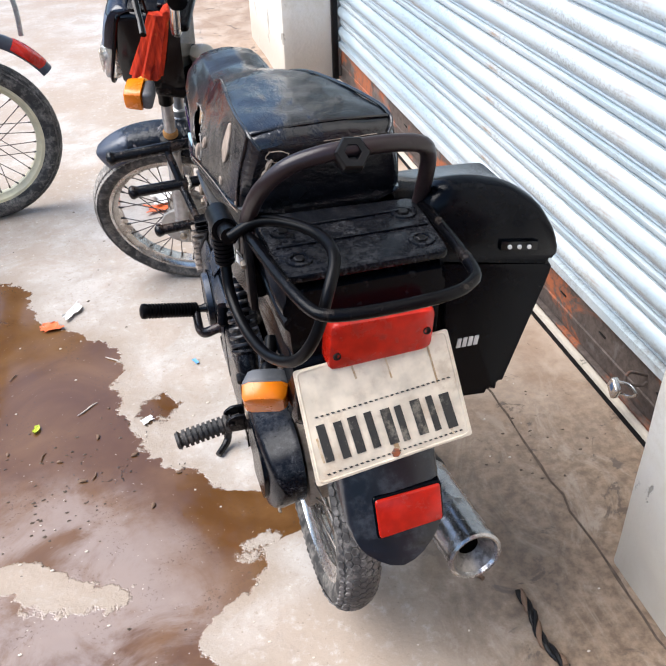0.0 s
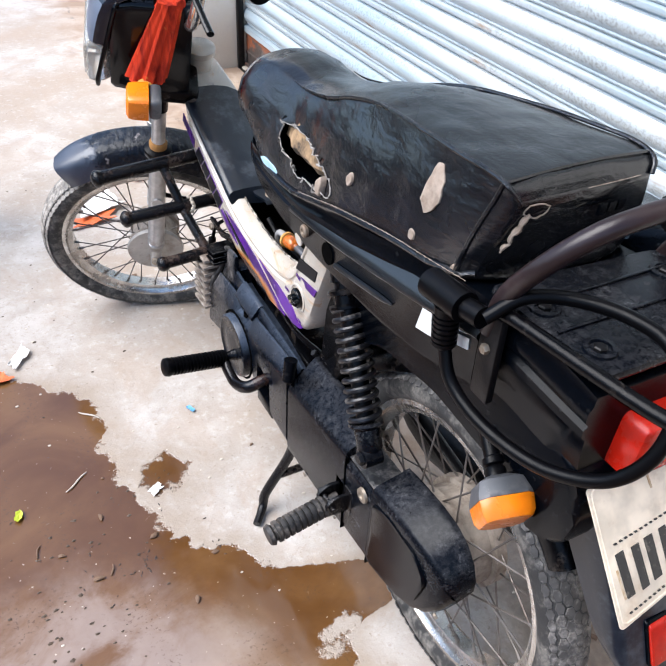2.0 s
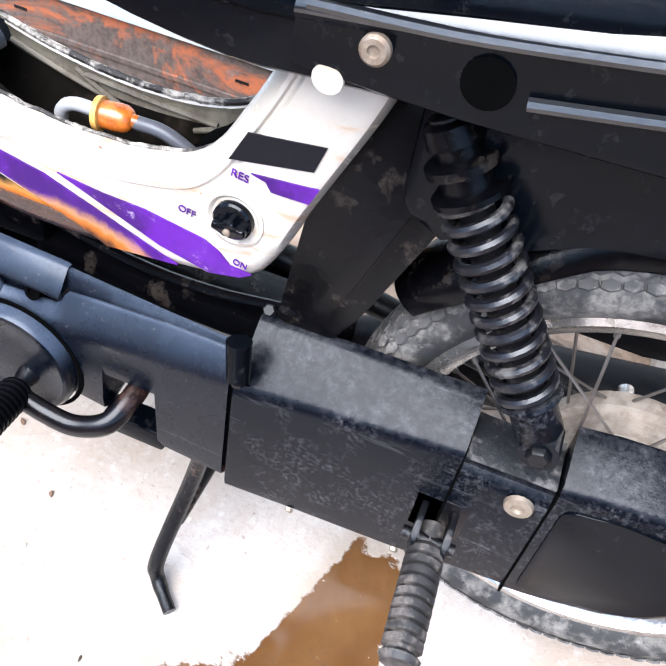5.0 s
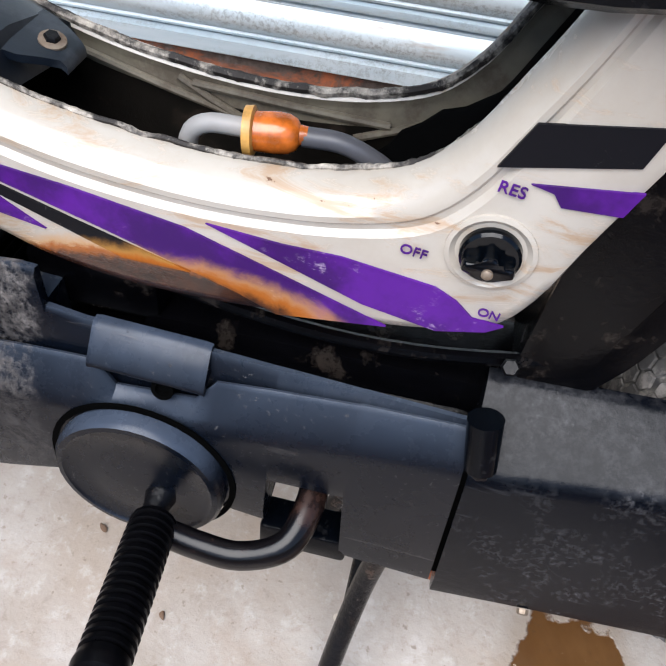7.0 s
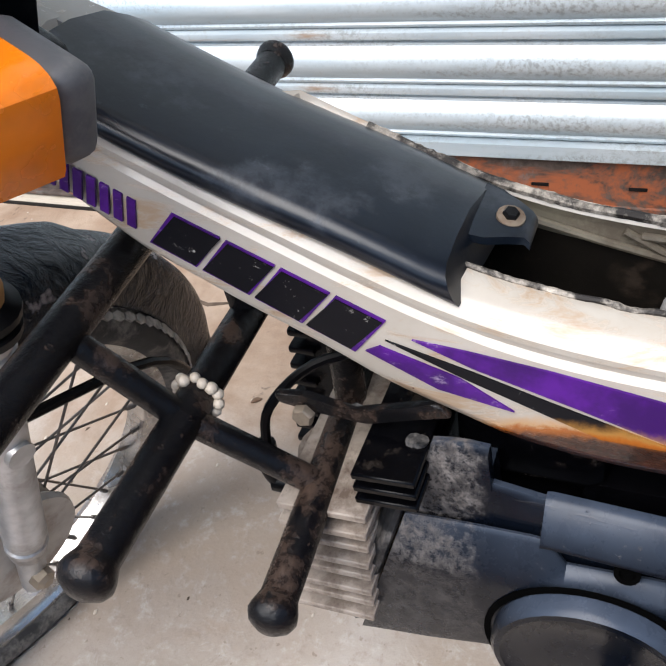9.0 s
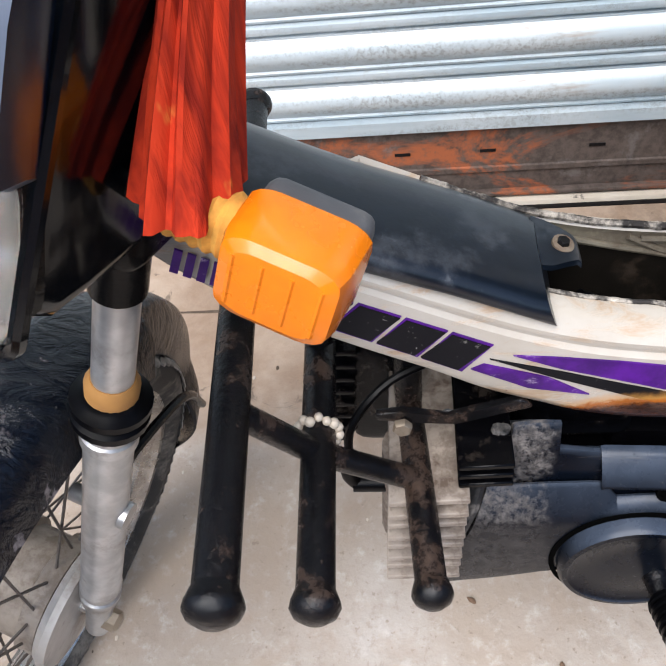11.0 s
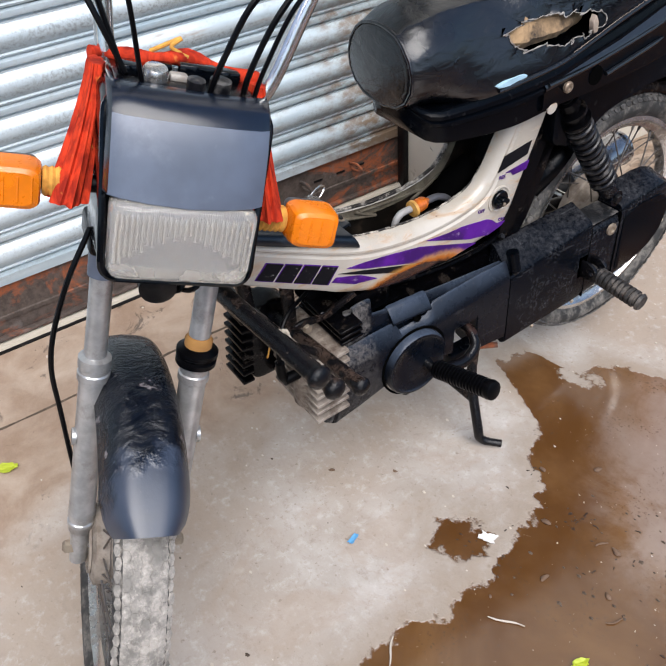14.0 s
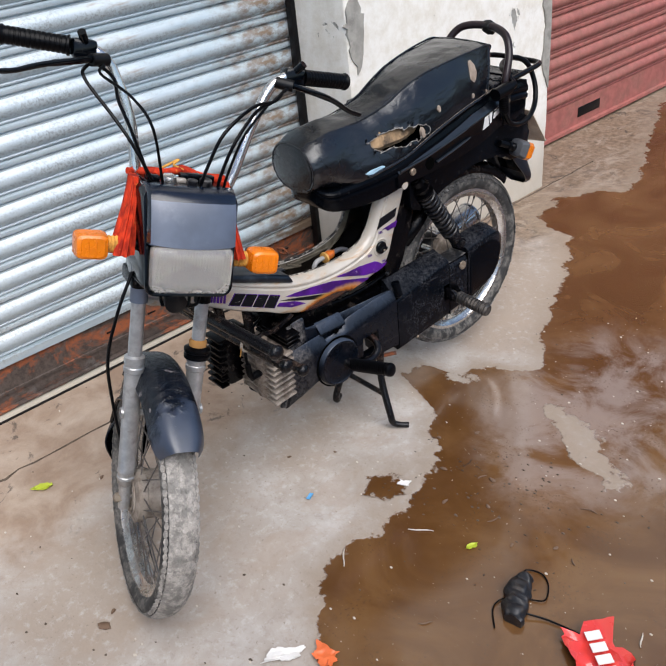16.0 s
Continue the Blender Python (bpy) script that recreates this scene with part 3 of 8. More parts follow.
def bolt(at, axis, r, parent, material=None, h=0.006, name="bolt"):
    b = BM()
    lathe(b, [(0, r), (h * 0.7, r), (h, r * 0.8)], at, axis, 6)
    return part(name, b, material or M_BRASS, parent)


def rounded(outline, r, per=3):
    """Round the corners of an outline."""
    out, n = [], len(outline)
    for i in range(n):
        p, q, s = (Vector((*outline[k % n], 0)) for k in (i - 1, i, i + 1))
        a, b = (p - q), (s - q)
        ra = min(r, a.length * 0.45, b.length * 0.45)
        a, b = q + a.normalized() * ra, q + b.normalized() * ra
        for k in range(per + 1):
            t = k / per
            v = a * (1 - t) ** 2 + q * 2 * t * (1 - t) + b * t * t
            out.append((v.x, v.y))
    return out

# ---- the setting ----
XS = 0.865                       # plane of the grey shutter
bm = BM()
bmesh.ops.create_grid(bm, x_segments=2, y_segments=2, size=60)
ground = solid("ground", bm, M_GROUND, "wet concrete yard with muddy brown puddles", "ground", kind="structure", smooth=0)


def rough_block(lo, hi, cell=0.06, amp=0.004, bevel=0.012):
    """A plastered block with an uneven face."""
    b = box(BM(), lo, hi, bevel, 2)
    size = Vector(hi) - Vector(lo)
    for axis in range(3):
        for k in range(1, int(size[axis] / cell)):
            co, no = Vector(lo), Vector((0, 0, 0))
            co[axis] += k * cell
            no[axis] = 1
            bmesh.ops.bisect_plane(b, geom=b.verts[:] + b.edges[:] + b.faces[:], plane_co=co, plane_no=no)
    for v in b.verts:
        v.co += Vector(noise.noise_vector(v.co * 5)) * amp + Vector(noise.noise_vector(v.co * 17)) * amp * 0.5
    return b


solid("wall_pillar_1", rough_block((0.575, -1.23, -0.05), (1.35, -0.115, 3.0)), M_PLASTER, "off-white plastered pillar with peeling patches", "wall", kind="structure")
solid("wall_pillar_2", rough_block((0.575, 2.86, -0.05), (1.35, 3.75, 3.0)), M_PLASTER, "off-white plastered pillar with peeling patches", "wall", kind="structure")
def ragged(q):
    """Break an outline into an uneven one."""
    out = []
    for i, p in enumerate(q):
        r = q[(i + 1) % len(q)]
        for k in range(5):
            y, z = p[0] + (r[0] - p[0]) * k / 5, p[1] + (r[1] - p[1]) * k / 5
            out.append((y + 0.012 * noise.noise((y * 40, z * 40, 1)), z + 0.014 * noise.noise((y * 40, z * 40, 7))))
    return out


# bare cement where the plaster has come off
for q in ([(-0.125, 0.99), (-0.115, 0.925), (-0.122, 0.84), (-0.155, 0.765), (-0.185, 0.83), (-0.19, 0.94), (-0.17, 1.02)], [(-1.2, 0.9), (-1.16, 0.8), (-1.19, 0.7), (-1.17, 0.55), (-1.22, 0.45), (-1.226, 0.9)], [(-0.6, 1.5), (-0.48, 1.46), (-0.42, 1.35), (-0.55, 1.3), (-0.7, 1.38)]):
    solid("cement_patch", prism(BM(), ragged(q), 0.5695, 0.585), M_CEMENT, "grey cement patch where the plaster fell off", "patch", kind="structure")
# upper wall out of view, its height set to darken puddle reflections
solid("unseen_upper_wall", box(BM(), (0.62, -4.7, 3.002), (1.35, 3.75, 6.4), 0.01), M_PLASTER, "unseen plastered wall above the shutters, raised for reflections", "wall", kind="structure")
solid("wall_back", box(BM(), (1.36, -4.2, -0.05), (1.5, 3.75, 3.6)), M_PLASTER, "plain inner wall", "wall", kind="structure")
# plain unseen walls added across the street to darken low reflections
for nm, lo, hi in (("reflect_wall_1", (-7.2, -9.0, -0.05), (-7.0, 9.0, 1.45)), ("reflect_wall_2", (-6.99, 8.8, -0.05), (1.4, 9.0, 1.45)), ("reflect_wall_3", (-6.99, -9.0, -0.05), (1.4, -8.8, 1.45))):
    solid(nm, box(BM(), lo, hi), M_UNSEEN_WALL, "plain unseen wall added to darken low reflections", "wall", kind="structure")
solid("wall_pillar_3", rough_block((0.575, -4.7, -0.05), (1.35, -3.9, 3.0), 0.1), M_PLASTER, "off-white plastered pillar", "wall", kind="structure")

# sill: raised strip, dark guide groove, slab with a broken edge
bm = BM()
prism(bm, [(0.828, 0.0), (0.832, 0.008), (0.95, 0.012), (0.95, -0.03), (0.828, -0.03)], -0.12, 2.87, 0, "y")
solid("sill_strip", bm, M_PLASTER, "dirty concrete strip under the shutter", "sill", kind="structure")
# dark strip drawn where the sill has a groove
bm = box(BM(), (0.815, -0.118, -0.02), (0.8275, 2.865, 0.0015))
solid("sill_groove", bm, M_DARK_STEEL, "dark strip in place of the groove in the sill", "rail", kind="structure")
# crack of the apron, a low ragged lip
bm = BM()
pts = [(0.56 + 0.012 * noise.noise((0, k * 0.9, 3)) + 0.004 * noise.noise((0, k * 3.1, 7)), -1.6 + k * 0.045, 0.0) for k in range(100)]
tube(bm, pts, [0.004 + 0.0035 * noise.noise((k * 1.3, 0, 0)) for k in range(100)], 6, flat=0.3)
solid("sill_crack", bm, M_MUD, "ragged crack along the edge of the concrete apron", "crack", kind="structure")


def slat_mesh(y0, y1, pitch=0.095, bulge=0.016):
    prof = [(0.002, 0.0), (-0.004, 0.001), (-0.0065, 0.006)]
    prof += [(-0.004 - bulge * math.sin(math.pi * t / 8) ** 0.8, 0.010 + 0.056 * t / 8) for t in range(9)]
    prof += [(-0.0045, 0.069), (0.004, 0.0708), (0.004, 0.0745), (-0.007, 0.0765), (-0.0095, 0.083), (-0.0085, 0.089), (-0.003, 0.0925), (0.002, 0.0945)]
    prof = [(x * pitch / 0.095, z * pitch / 0.095) for x, z in prof]
    b = BM()
    n = 14
    rings = [[(x, y0 + (y1 - y0) * k / n, z) for x, z in prof] for k in range(n + 1)]
    bridge(b, rings, closed=True)
    return b


def shutter(name, x, y0, y1, z0, rows, pitch, material, label):
    root = thing(name, (x, (y0 + y1) / 2, z0), label, "shutter", kind="structure")
    me = mesh_of("slat", slat_mesh(y0, y1, pitch), material, 35)
    for k in range(rows):
        s = new("slat", me)
        s.parent = root
        s.matrix_parent_inverse = BASES[root].inverted()
        s.location = (x + random.uniform(-0.0015, 0.0015), 0, z0 + k * pitch)
        s.rotation_euler = (random.uniform(-0.0006, 0.0006), 0, 0)
    return root


grey = shutter("shutter_1", XS, -0.112, 2.857, 0.19, 30, 0.095, M_ZINC, "galvanised roller shutter, closed, with rust spots")
part("bottom_rail", prism(BM(), [(XS - 0.012, 0.158), (XS - 0.018, 0.162), (XS - 0.018, 0.186), (XS + 0.006, 0.189), (XS + 0.006, 0.158)], -0.112, 2.857, 0.0, "y"), M_ZINC, grey)
rust = part("rusty_bottom_plate", prism(BM(), [(XS - 0.004, 0.014), (XS - 0.004, 0.06), (XS - 0.008, 0.062), (XS - 0.008, 0.072), (XS - 0.004, 0.074), (XS - 0.004, 0.157), (XS + 0.004, 0.157), (XS + 0.004, 0.014)], -0.112, 2.857, 0, "y"), M_RUST, grey, "rusty steel bottom plate")
part("plate_lip", box(BM(), (XS - 0.022, -0.112, 0.0135), (XS - 0.005, 2.857, 0.022), 0.002), M_RUST, grey)
for k, y in enumerate((0.02, 0.09, 0.17, 0.42, 0.62, 0.78, 1.3, 1.9)):
    part("slot", box(BM(), (XS - 0.0065, y, 0.105), (XS - 0.0035, y + 0.03, 0.111), 0.001), M_DARK_STEEL, rust)
for nm, y in (("guide_channel", -0.114), ("guide_channel", 2.84)):
    part(nm, box(BM(), (XS - 0.05, y, 0.0), (XS - 0.02, y + 0.02, 3.0), 0.003), M_DARK_STEEL, grey, "dark steel guide channel")
# hasp rings and padlock
for y in (0.245, 0.07):
    bm = BM()
    tube(bm, [(XS - 0.004, y, 0.125), (XS - 0.05, y + 0.006, 0.14), (XS - 0.06, y - 0.004, 0.118), (XS - 0.02, y - 0.008, 0.104), (XS - 0.004, y - 0.006, 0.108)], 0.004, 8, 5)
    part("hasp_loop", bm, M_RUST, grey)
lock = thing("padlock", (0.79, 0.245, 0.07), "small steel padlock hanging on the shutter hasp", "padlock")
bm = moved(prism(BM(), rounded([(-0.022, -0.026), (0.022, -0.026), (0.022, 0.014), (-0.022, 0.014)], 0.008), -0.008, 0.008, 0.003), Matrix.Translation((0.79, 0.262, 0.098)) @ Euler((radians(-65), 0, radians(-12))).to_matrix().to_4x4())
part("lock_body", bm, M_CHROME, lock)
bm = BM()
tube(bm, [(0.79, 0.268, 0.108), (0.8, 0.225, 0.128), (0.806, 0.2, 0.118), (0.8, 0.215, 0.1), (0.79, 0.252, 0.088)], 0.0036, 8, 5)
part("shackle", bm, M_CHROME, lock)
bm = moved(box(BM(), (-0.0086, -0.014, -0.012), (0.0086, 0.004, 0.002), 0.0), Matrix.Translation((0.79, 0.262, 0.098)) @ Euler((radians(-65), 0, radians(-12))).to_matrix().to_4x4())
part("lock_label", bm, plain("blue_label", (0.03, 0.10, 0.22), 0.4), lock)

red = shutter("shutter_2", 0.875, -3.9, -1.232, 0.16, 30, 0.095, M_RED_SHUTTER, "faded red roller shutter, closed, with scratches")
part("bottom_rail", prism(BM(), [(0.85, 0.015), (0.85, 0.03), (0.866, 0.034), (0.866, 0.158), (0.885, 0.158), (0.885, 0.015)], -3.9, -1.232, 0.0, "y"), M_RED_SHUTTER, red)
part("handle_recess", box(BM(), (0.8635, -2.12, 0.07), (0.8665, -1.92, 0.12), 0.001), M_DARK_STEEL, red)

# ---- the moped ----
moped = thing("moped", (0, 0.55, 0), "old black and cream moped with purple decals, on its centre stand", "moped")


def P(name, bm, material, label="", parent=None, smooth=40):
    return part(name, bm, material, parent or moped, label, smooth)


def wheel(name, center, right, fwd, up, rim_r, tyre_r, width, hub_r, hub_w, label, spokes=36, owner=None, rim_mat=None, tread_mat=None, fill=0.93, lug=0.0009):
    """A spoked wheel as a part with tyre, rim, hub, spokes and tread blocks."""
    m = Matrix((Vector(right), Vector(fwd), Vector(up))).transposed().to_4x4()
    m.translation = Vector(center)
    owner = owner or moped
    mid = (rim_r + tyre_r) / 2 - 0.004
    h = (tyre_r - mid)
    b = BM()
    prof = [(width / 2 * math.cos(t) * (1.0 if math.sin(t) < 0.3 else 0.96), mid + (h if math.sin(t) > 0 else mid - rim_r + 0.012) * math.sin(t)) for t in [2 * math.pi * k / 20 for k in range(20)]]
    n = 72
    rings = [[(x, r * math.sin(2 * math.pi * k / n), r * math.cos(2 * math.pi * k / n)) for x, r in prof] for k in range(n)]
    bridge(b, rings + rings[:1], caps=False)
    bmesh.ops.remove_doubles(b, verts=b.verts, dist=1e-5)
    tyre = part(name, moved(b, m), M_TYRE, owner, label)
    # tread: rows of small blocks
    b = BM()
    rows = 100
    for k in range(rows):
        for j, (x, w, ln) in enumerate(((-0.44, 0.009, 0.0128), (-0.3, 0.0102, 0.0120), (-0.15, 0.0112, 0.0148), (0.0, 0.0112, 0.0150), (0.15, 0.0112, 0.0148), (0.3, 0.0102, 0.0120), (0.44, 0.009, 0.0128))):
            t = 2 * math.pi * (k + (0.5 if j % 2 else 0)) / rows
            ca = x * width + random.uniform(-0.0009, 0.0009)
            r = mid + h * math.sqrt(max(0.05, 1 - (2 * x * 0.98) ** 2)) - 0.0004
            lean = x * 1.5
            ry, hz = math.pi * tyre_r / rows * fill, lug * random.uniform(0.75, 1.2)
            c = [b.verts.new((dx * w * random.uniform(0.62, 0.68) * fill / 0.955, dy * ry, hz * k2)) for k2, f in ((-1, 1.0), (1, 0.9)) for dx, dy in ((f, 0), (0.5 * f, f), (-0.5 * f, f), (-f, 0), (-0.5 * f, -f), (0.5 * f, -f))]
            b.faces.new(c[6:])
            for e in range(6):
                b.faces.new((c[e], c[(e + 1) % 6], c[6 + (e + 1) % 6], c[6 + e]))
            q = Matrix.Rotation(-t, 4, "X") @ Matrix.Translation((ca, 0, r)) @ Matrix.Rotation(lean, 4, "Y") @ Matrix.Rotation(random.uniform(-0.08, 0.08), 4, "Z")
            bmesh.ops.transform(b, matrix=q, verts=c)
    if fill > 0.9:
        # chalky dust fills the grooves of the crown
        band = [[(x * width, (mid + h * math.sqrt(1 - (2 * x * 0.98) ** 2) + 0.0001) * math.sin(2 * math.pi * k / n), (mid + h * math.sqrt(1 - (2 * x * 0.98) ** 2) + 0.0001) * math.cos(2 * math.pi * k / n)) for x in (-0.37, -0.25, -0.12, 0.0, 0.12, 0.25, 0.37)] for k in range(n + 1)]
        bridge(b, band, closed=False, caps=False)
    tagged(part("tread", moved(b, m), tread_mat or M_TREAD, tyre, smooth=0), kind="stuff")
    b = BM()
    w = width * 0.36
    prof = [(-w, rim_r + 0.002), (-w, rim_r - 0.010), (-w * 0.72, rim_r - 0.014), (-w * 0.5, rim_r - 0.026), (w * 0.5, rim_r - 0.026), (w * 0.72, rim_r - 0.014), (w, rim_r - 0.010), (w, rim_r + 0.002), (w * 0.8, rim_r + 0.003), (-w * 0.8, rim_r + 0.003)]
    rings = [[(x, r * math.sin(2 * math.pi * k / n), r * math.cos(2 * math.pi * k / n)) for x, r in prof] for k in range(n)]
    bridge(b, rings + rings[:1], caps=False)
    bmesh.ops.remove_doubles(b, verts=b.verts, dist=1e-5)
    part("rim", moved(b, m), rim_mat or M_RIM, tyre)
    b = BM()
    hw = hub_w / 2
    lathe(b, [(-hw, 0.02), (-hw, hub_r * 0.8), (-hw * 0.9, hub_r), (-hw * 0.45, hub_r), (-hw * 0.4, hub_r * 0.9), (hw * 0.4, hub_r * 0.9), (hw * 0.45, hub_r), (hw * 0.9, hub_r), (hw, hub_r * 0.8), (hw, 0.02)], (0, 0, 0), (1, 0, 0), 40)
    for r in (0.55, 0.72):
        for sx in (-1, 1):
            b2 = BM()
            lathe(b2, [(sx * (hw + 0.001), hub_r * r), (sx * (hw + 0.004), hub_r * r * 0.97), (sx * (hw + 0.004), hub_r * r * 0.9), (sx * (hw + 0.001), hub_r * r * 0.87)], (0, 0, 0), (1, 0, 0), 32, caps=False)
            part("hub_ring", moved(b2, m), M_HUB, tyre)
    part("hub", moved(b, m), M_HUB, tyre)
    b = BM()
    for k in range(spokes):
        t = 2 * math.pi * k / spokes
        sx = 1 if k % 2 else -1
        t2 = t + (0.42 if (k // 2) % 2 else -0.42)
        p = Vector((sx * hw * 0.68, hub_r * 0.95 * math.sin(t2), hub_r * 0.95 * math.cos(t2)))
        q = Vector((sx * 0.003, (rim_r - 0.024) * math.sin(t), (rim_r - 0.024) * math.cos(t)))
        tube(b, [p, q], 0.0016, 5)
        d = (p - q).normalized()
        tube(b, [q, q + d * 0.012], 0.003, 6)
    tagged(part("spokes", moved(b, m), M_SPOKE, tyre, smooth=0), kind="stuff")
    return tyre


REAR = (0.016, 0.02, 0.333)
rear = wheel("rear_wheel", REAR, (1, 0, 0), (0, 1, 0), (0, 0, 1), 0.220, 0.268, 0.066, 0.086, 0.08, "dusty tyre with a dull steel rim", tread_mat=M_TREAD_DARK, fill=0.90, lug=0.0013)

# beam: an open channel from the steering head down and up to the seat post
LOW = [(0.985, 0.668), (0.947, 0.630), (0.922, 0.612), (0.874, 0.582), (0.816, 0.549), (0.766, 0.523), (0.726, 0.500), (0.687, 0.484), (0.650, 0.470), (0.600, 0.462), (0.540, 0.462),
       (0.480, 0.468), (0.425, 0.474), (0.382, 0.486), (0.361, 0.512), (0.343, 0.558), (0.323, 0.605), (0.300, 0.66), (0.28, 0.72)]
TOP = [(1.000, 0.722), (0.960, 0.703), (0.930, 0.688), (0.890, 0.665), (0.836, 0.637), (0.792, 0.616), (0.749, 0.596), (0.705, 0.577), (0.660, 0.563), (0.612, 0.554), (0.560, 0.549),
       (0.512, 0.550), (0.474, 0.556), (0.440, 0.568), (0.415, 0.592), (0.395, 0.626), (0.376, 0.662), (0.36, 0.70), (0.346, 0.74)]
low, top = spline([(0, *p) for p in LOW], 4), spline([(0, *p) for p in TOP], 4)


def half_width(y):
    return 0.062 if y < 0.88 else 0.062 - 0.22 * (y - 0.88) ** 1.15 * 1.2


def beam_ring(a, b, t):
    """One closed cross-section of the channel: outside, lip, inside."""
    w = half_width((a.y + b.y) / 2)
    lip = 0.03 if t > 0.24 else 0.004

    def at(x, f, up=0.0):
        q = a.lerp(b, f)
        d = (b - a).normalized()
        return Vector((x, q.y, q.z)) + d * up
    def skin(lip):
        return [at(-lip, 1, 0.0), at(-lip - 0.003, 1, 0.006), at(-max(w * 0.74, lip + 0.005), 1, 0.007), at(-max(w * 0.9, lip + 0.007), 1, 0.001), at(-w * 0.99, 0.93), at(-w * 0.985, 0.885), at(-w * 0.945, 0.86), at(-w * 0.945, 0.825), at(-w, 0.785), at(-w, 0.5), at(-w, 0.14), at(-w * 0.96, 0.06), at(-w * 0.82, 0.0), at(-w * 0.4, -0.02)]

    def lining(lip):
        return [at(-w * 0.4, 0.06), at(-w * 0.8, 0.1), at(-w + 0.006, 0.2), at(-w + 0.005, 0.8), at(-max(w * 0.82, min(lip + 0.002, w - 0.004)), 0.93), at(-min(lip + 0.003, w - 0.004), 0.95)]
    mirror = lambda s: [Vector((-p.x, p.y, p.z)) for p in s]
    far = max(lip, w - 0.0055) if lip > 0.01 else lip
    return skin(lip) + mirror(skin(far))[::-1] + mirror(lining(far))[::-1] + lining(lip)


bm = BM()
bridge(bm, [beam_ring(a, b, i / (len(low) - 1)) for i, (a, b) in enumerate(zip(low, top))])
frame_beam = P("frame_beam", bm, M_CREAM, "cream painted pressed-steel beam with rust along its edges")
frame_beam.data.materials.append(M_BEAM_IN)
frame_beam.data.materials.append(M_BEAM_SHADE)
# lower lining faces take the painted shade
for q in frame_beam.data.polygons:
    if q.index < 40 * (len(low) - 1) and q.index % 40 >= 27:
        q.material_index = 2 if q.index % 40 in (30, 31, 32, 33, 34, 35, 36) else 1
# chipped lips of the channel
for s in (-1, 1):
    bm = BM()
    pts = [Vector((s * ((0.0325 if s < 0 else half_width((a.y + b.y) / 2) - 0.004) + 0.0012 * noise.noise((i * 0.9, s, 0))), b.y, b.z + (0.0068 if s < 0 else 0.0055) + 0.0018 * noise.noise((i * 1.1, 3, s)))) for i, (a, b) in enumerate(zip(low, top)) if 0.30 < i / (len(low) - 1) < 0.98]
    pts = spline(pts, 4)
    tube(bm, pts, [(0.0016 if s < 0 else 0.003) + 0.0016 * abs(noise.noise((i * 0.37, 5, s))) for i in range(len(pts))], 6)
    P("chipped_lip", bm, worn("chipped_dark_edge", (0.014, 0.010, 0.008), (0.60, 0.54, 0.46), 0.7, 0.9, 0.8, 110, 0.4, scale=45), "", frame_beam)


# steering head
H_AX = Vector((0, -math.sin(radians(19)), math.cos(radians(19))))
HEAD = Vector((-0.004, 0.995, 0.70))
bm = BM()
lathe(bm, [(-0.055, 0.024), (-0.05, 0.029), (-0.04, 0.029), (-0.036, 0.025), (0.05, 0.025), (0.055, 0.03), (0.066, 0.03), (0.07, 0.024)], HEAD, H_AX, 24)
P("steering_head", bm, M_CREAM)
bm = BM()
rings = []
for t in range(7):
    f = t / 6
    c = Vector((0, 0.925 + 0.075 * f, 0.655 + 0.035 * f))
    w, hh = 0.055 - 0.028 * f, 0.046 + 0.002 * f
    rings.append([c + Vector((w * math.cos(k * math.pi / 8), 0.35 * hh * math.sin(k * math.pi / 8), hh * math.sin(k * math.pi / 8))) for k in range(16)])
bridge(bm, rings)
P("head_gusset", bm, M_CREAM)

# decals: flat shapes on the left flank
XD = -0.0628


def decal(name, outline, material, x=XD, parent=None):
    b = BM()
    prism(b, outline, x - 0.0006, x + 0.0012)
    return P(name, b, material, "", parent or frame_beam, 0)


def slanted(pts, n, gap, material, x=XD, name="letter_bar"):
    """n upright bars between a lower and an upper line: pts = low start, low end, high start, high end."""
    l0, l1, h0, h1 = (Vector((*p, 0)) for p in pts)
    for k in range(n):
        f0, f1 = k / n + gap / n * 0.5, (k + 1) / n - gap / n * 0.5
        q = [l0.lerp(l1, f0), l0.lerp(l1, f1), h0.lerp(h1, f1), h0.lerp(h1, f0)]
        decal(name, [(v.x, v.y) for v in q], material, x)


slanted(((0.936, 0.635), (0.872, 0.601), (0.928, 0.653), (0.866, 0.620)), 8, 0.36, M_PURPLE)
slanted(((0.8685, 0.594), (0.744, 0.528), (0.847, 0.6155), (0.7225, 0.5545)), 4, 0.10, M_PURPLE, XD + 0.0003, "letter_edge")
slanted(((0.867, 0.595), (0.746, 0.530), (0.846, 0.614), (0.724, 0.553)), 4, 0.14, M_DECAL, XD - 0.0003, "letter_block")
decal("stripe", [(0.739, 0.531), (0.730, 0.536), (0.684, 0.520), (0.653, 0.500), (0.697, 0.509)], M_PURPLE)
decal("stripe", [(0.726, 0.541), (0.675, 0.5255), (0.635, 0.512), (0.563, 0.489), (0.605, 0.4895), (0.678, 0.519)], M_DECAL)
decal("stripe", [(0.710, 0.544), (0.68, 0.541), (0.633, 0.5345), (0.565, 0.522), (0.517, 0.505), (0.442, 0.478), (0.509, 0.4695), (0.535, 0.481), (0.618, 0.510), (0.676, 0.529)], M_PURPLE)
decal("stripe", [(0.552, 0.528), (0.508, 0.524), (0.473, 0.5235), (0.418, 0.5155), (0.405, 0.5085), (0.3945, 0.4985), (0.376, 0.4965), (0.385, 0.490), (0.413, 0.483), (0.458, 0.492)], M_PURPLE)
decal("stripe", [(0.384, 0.592), (0.331, 0.598), (0.337, 0.583), (0.367, 0.582), (0.372, 0.589)], M_PURPLE)
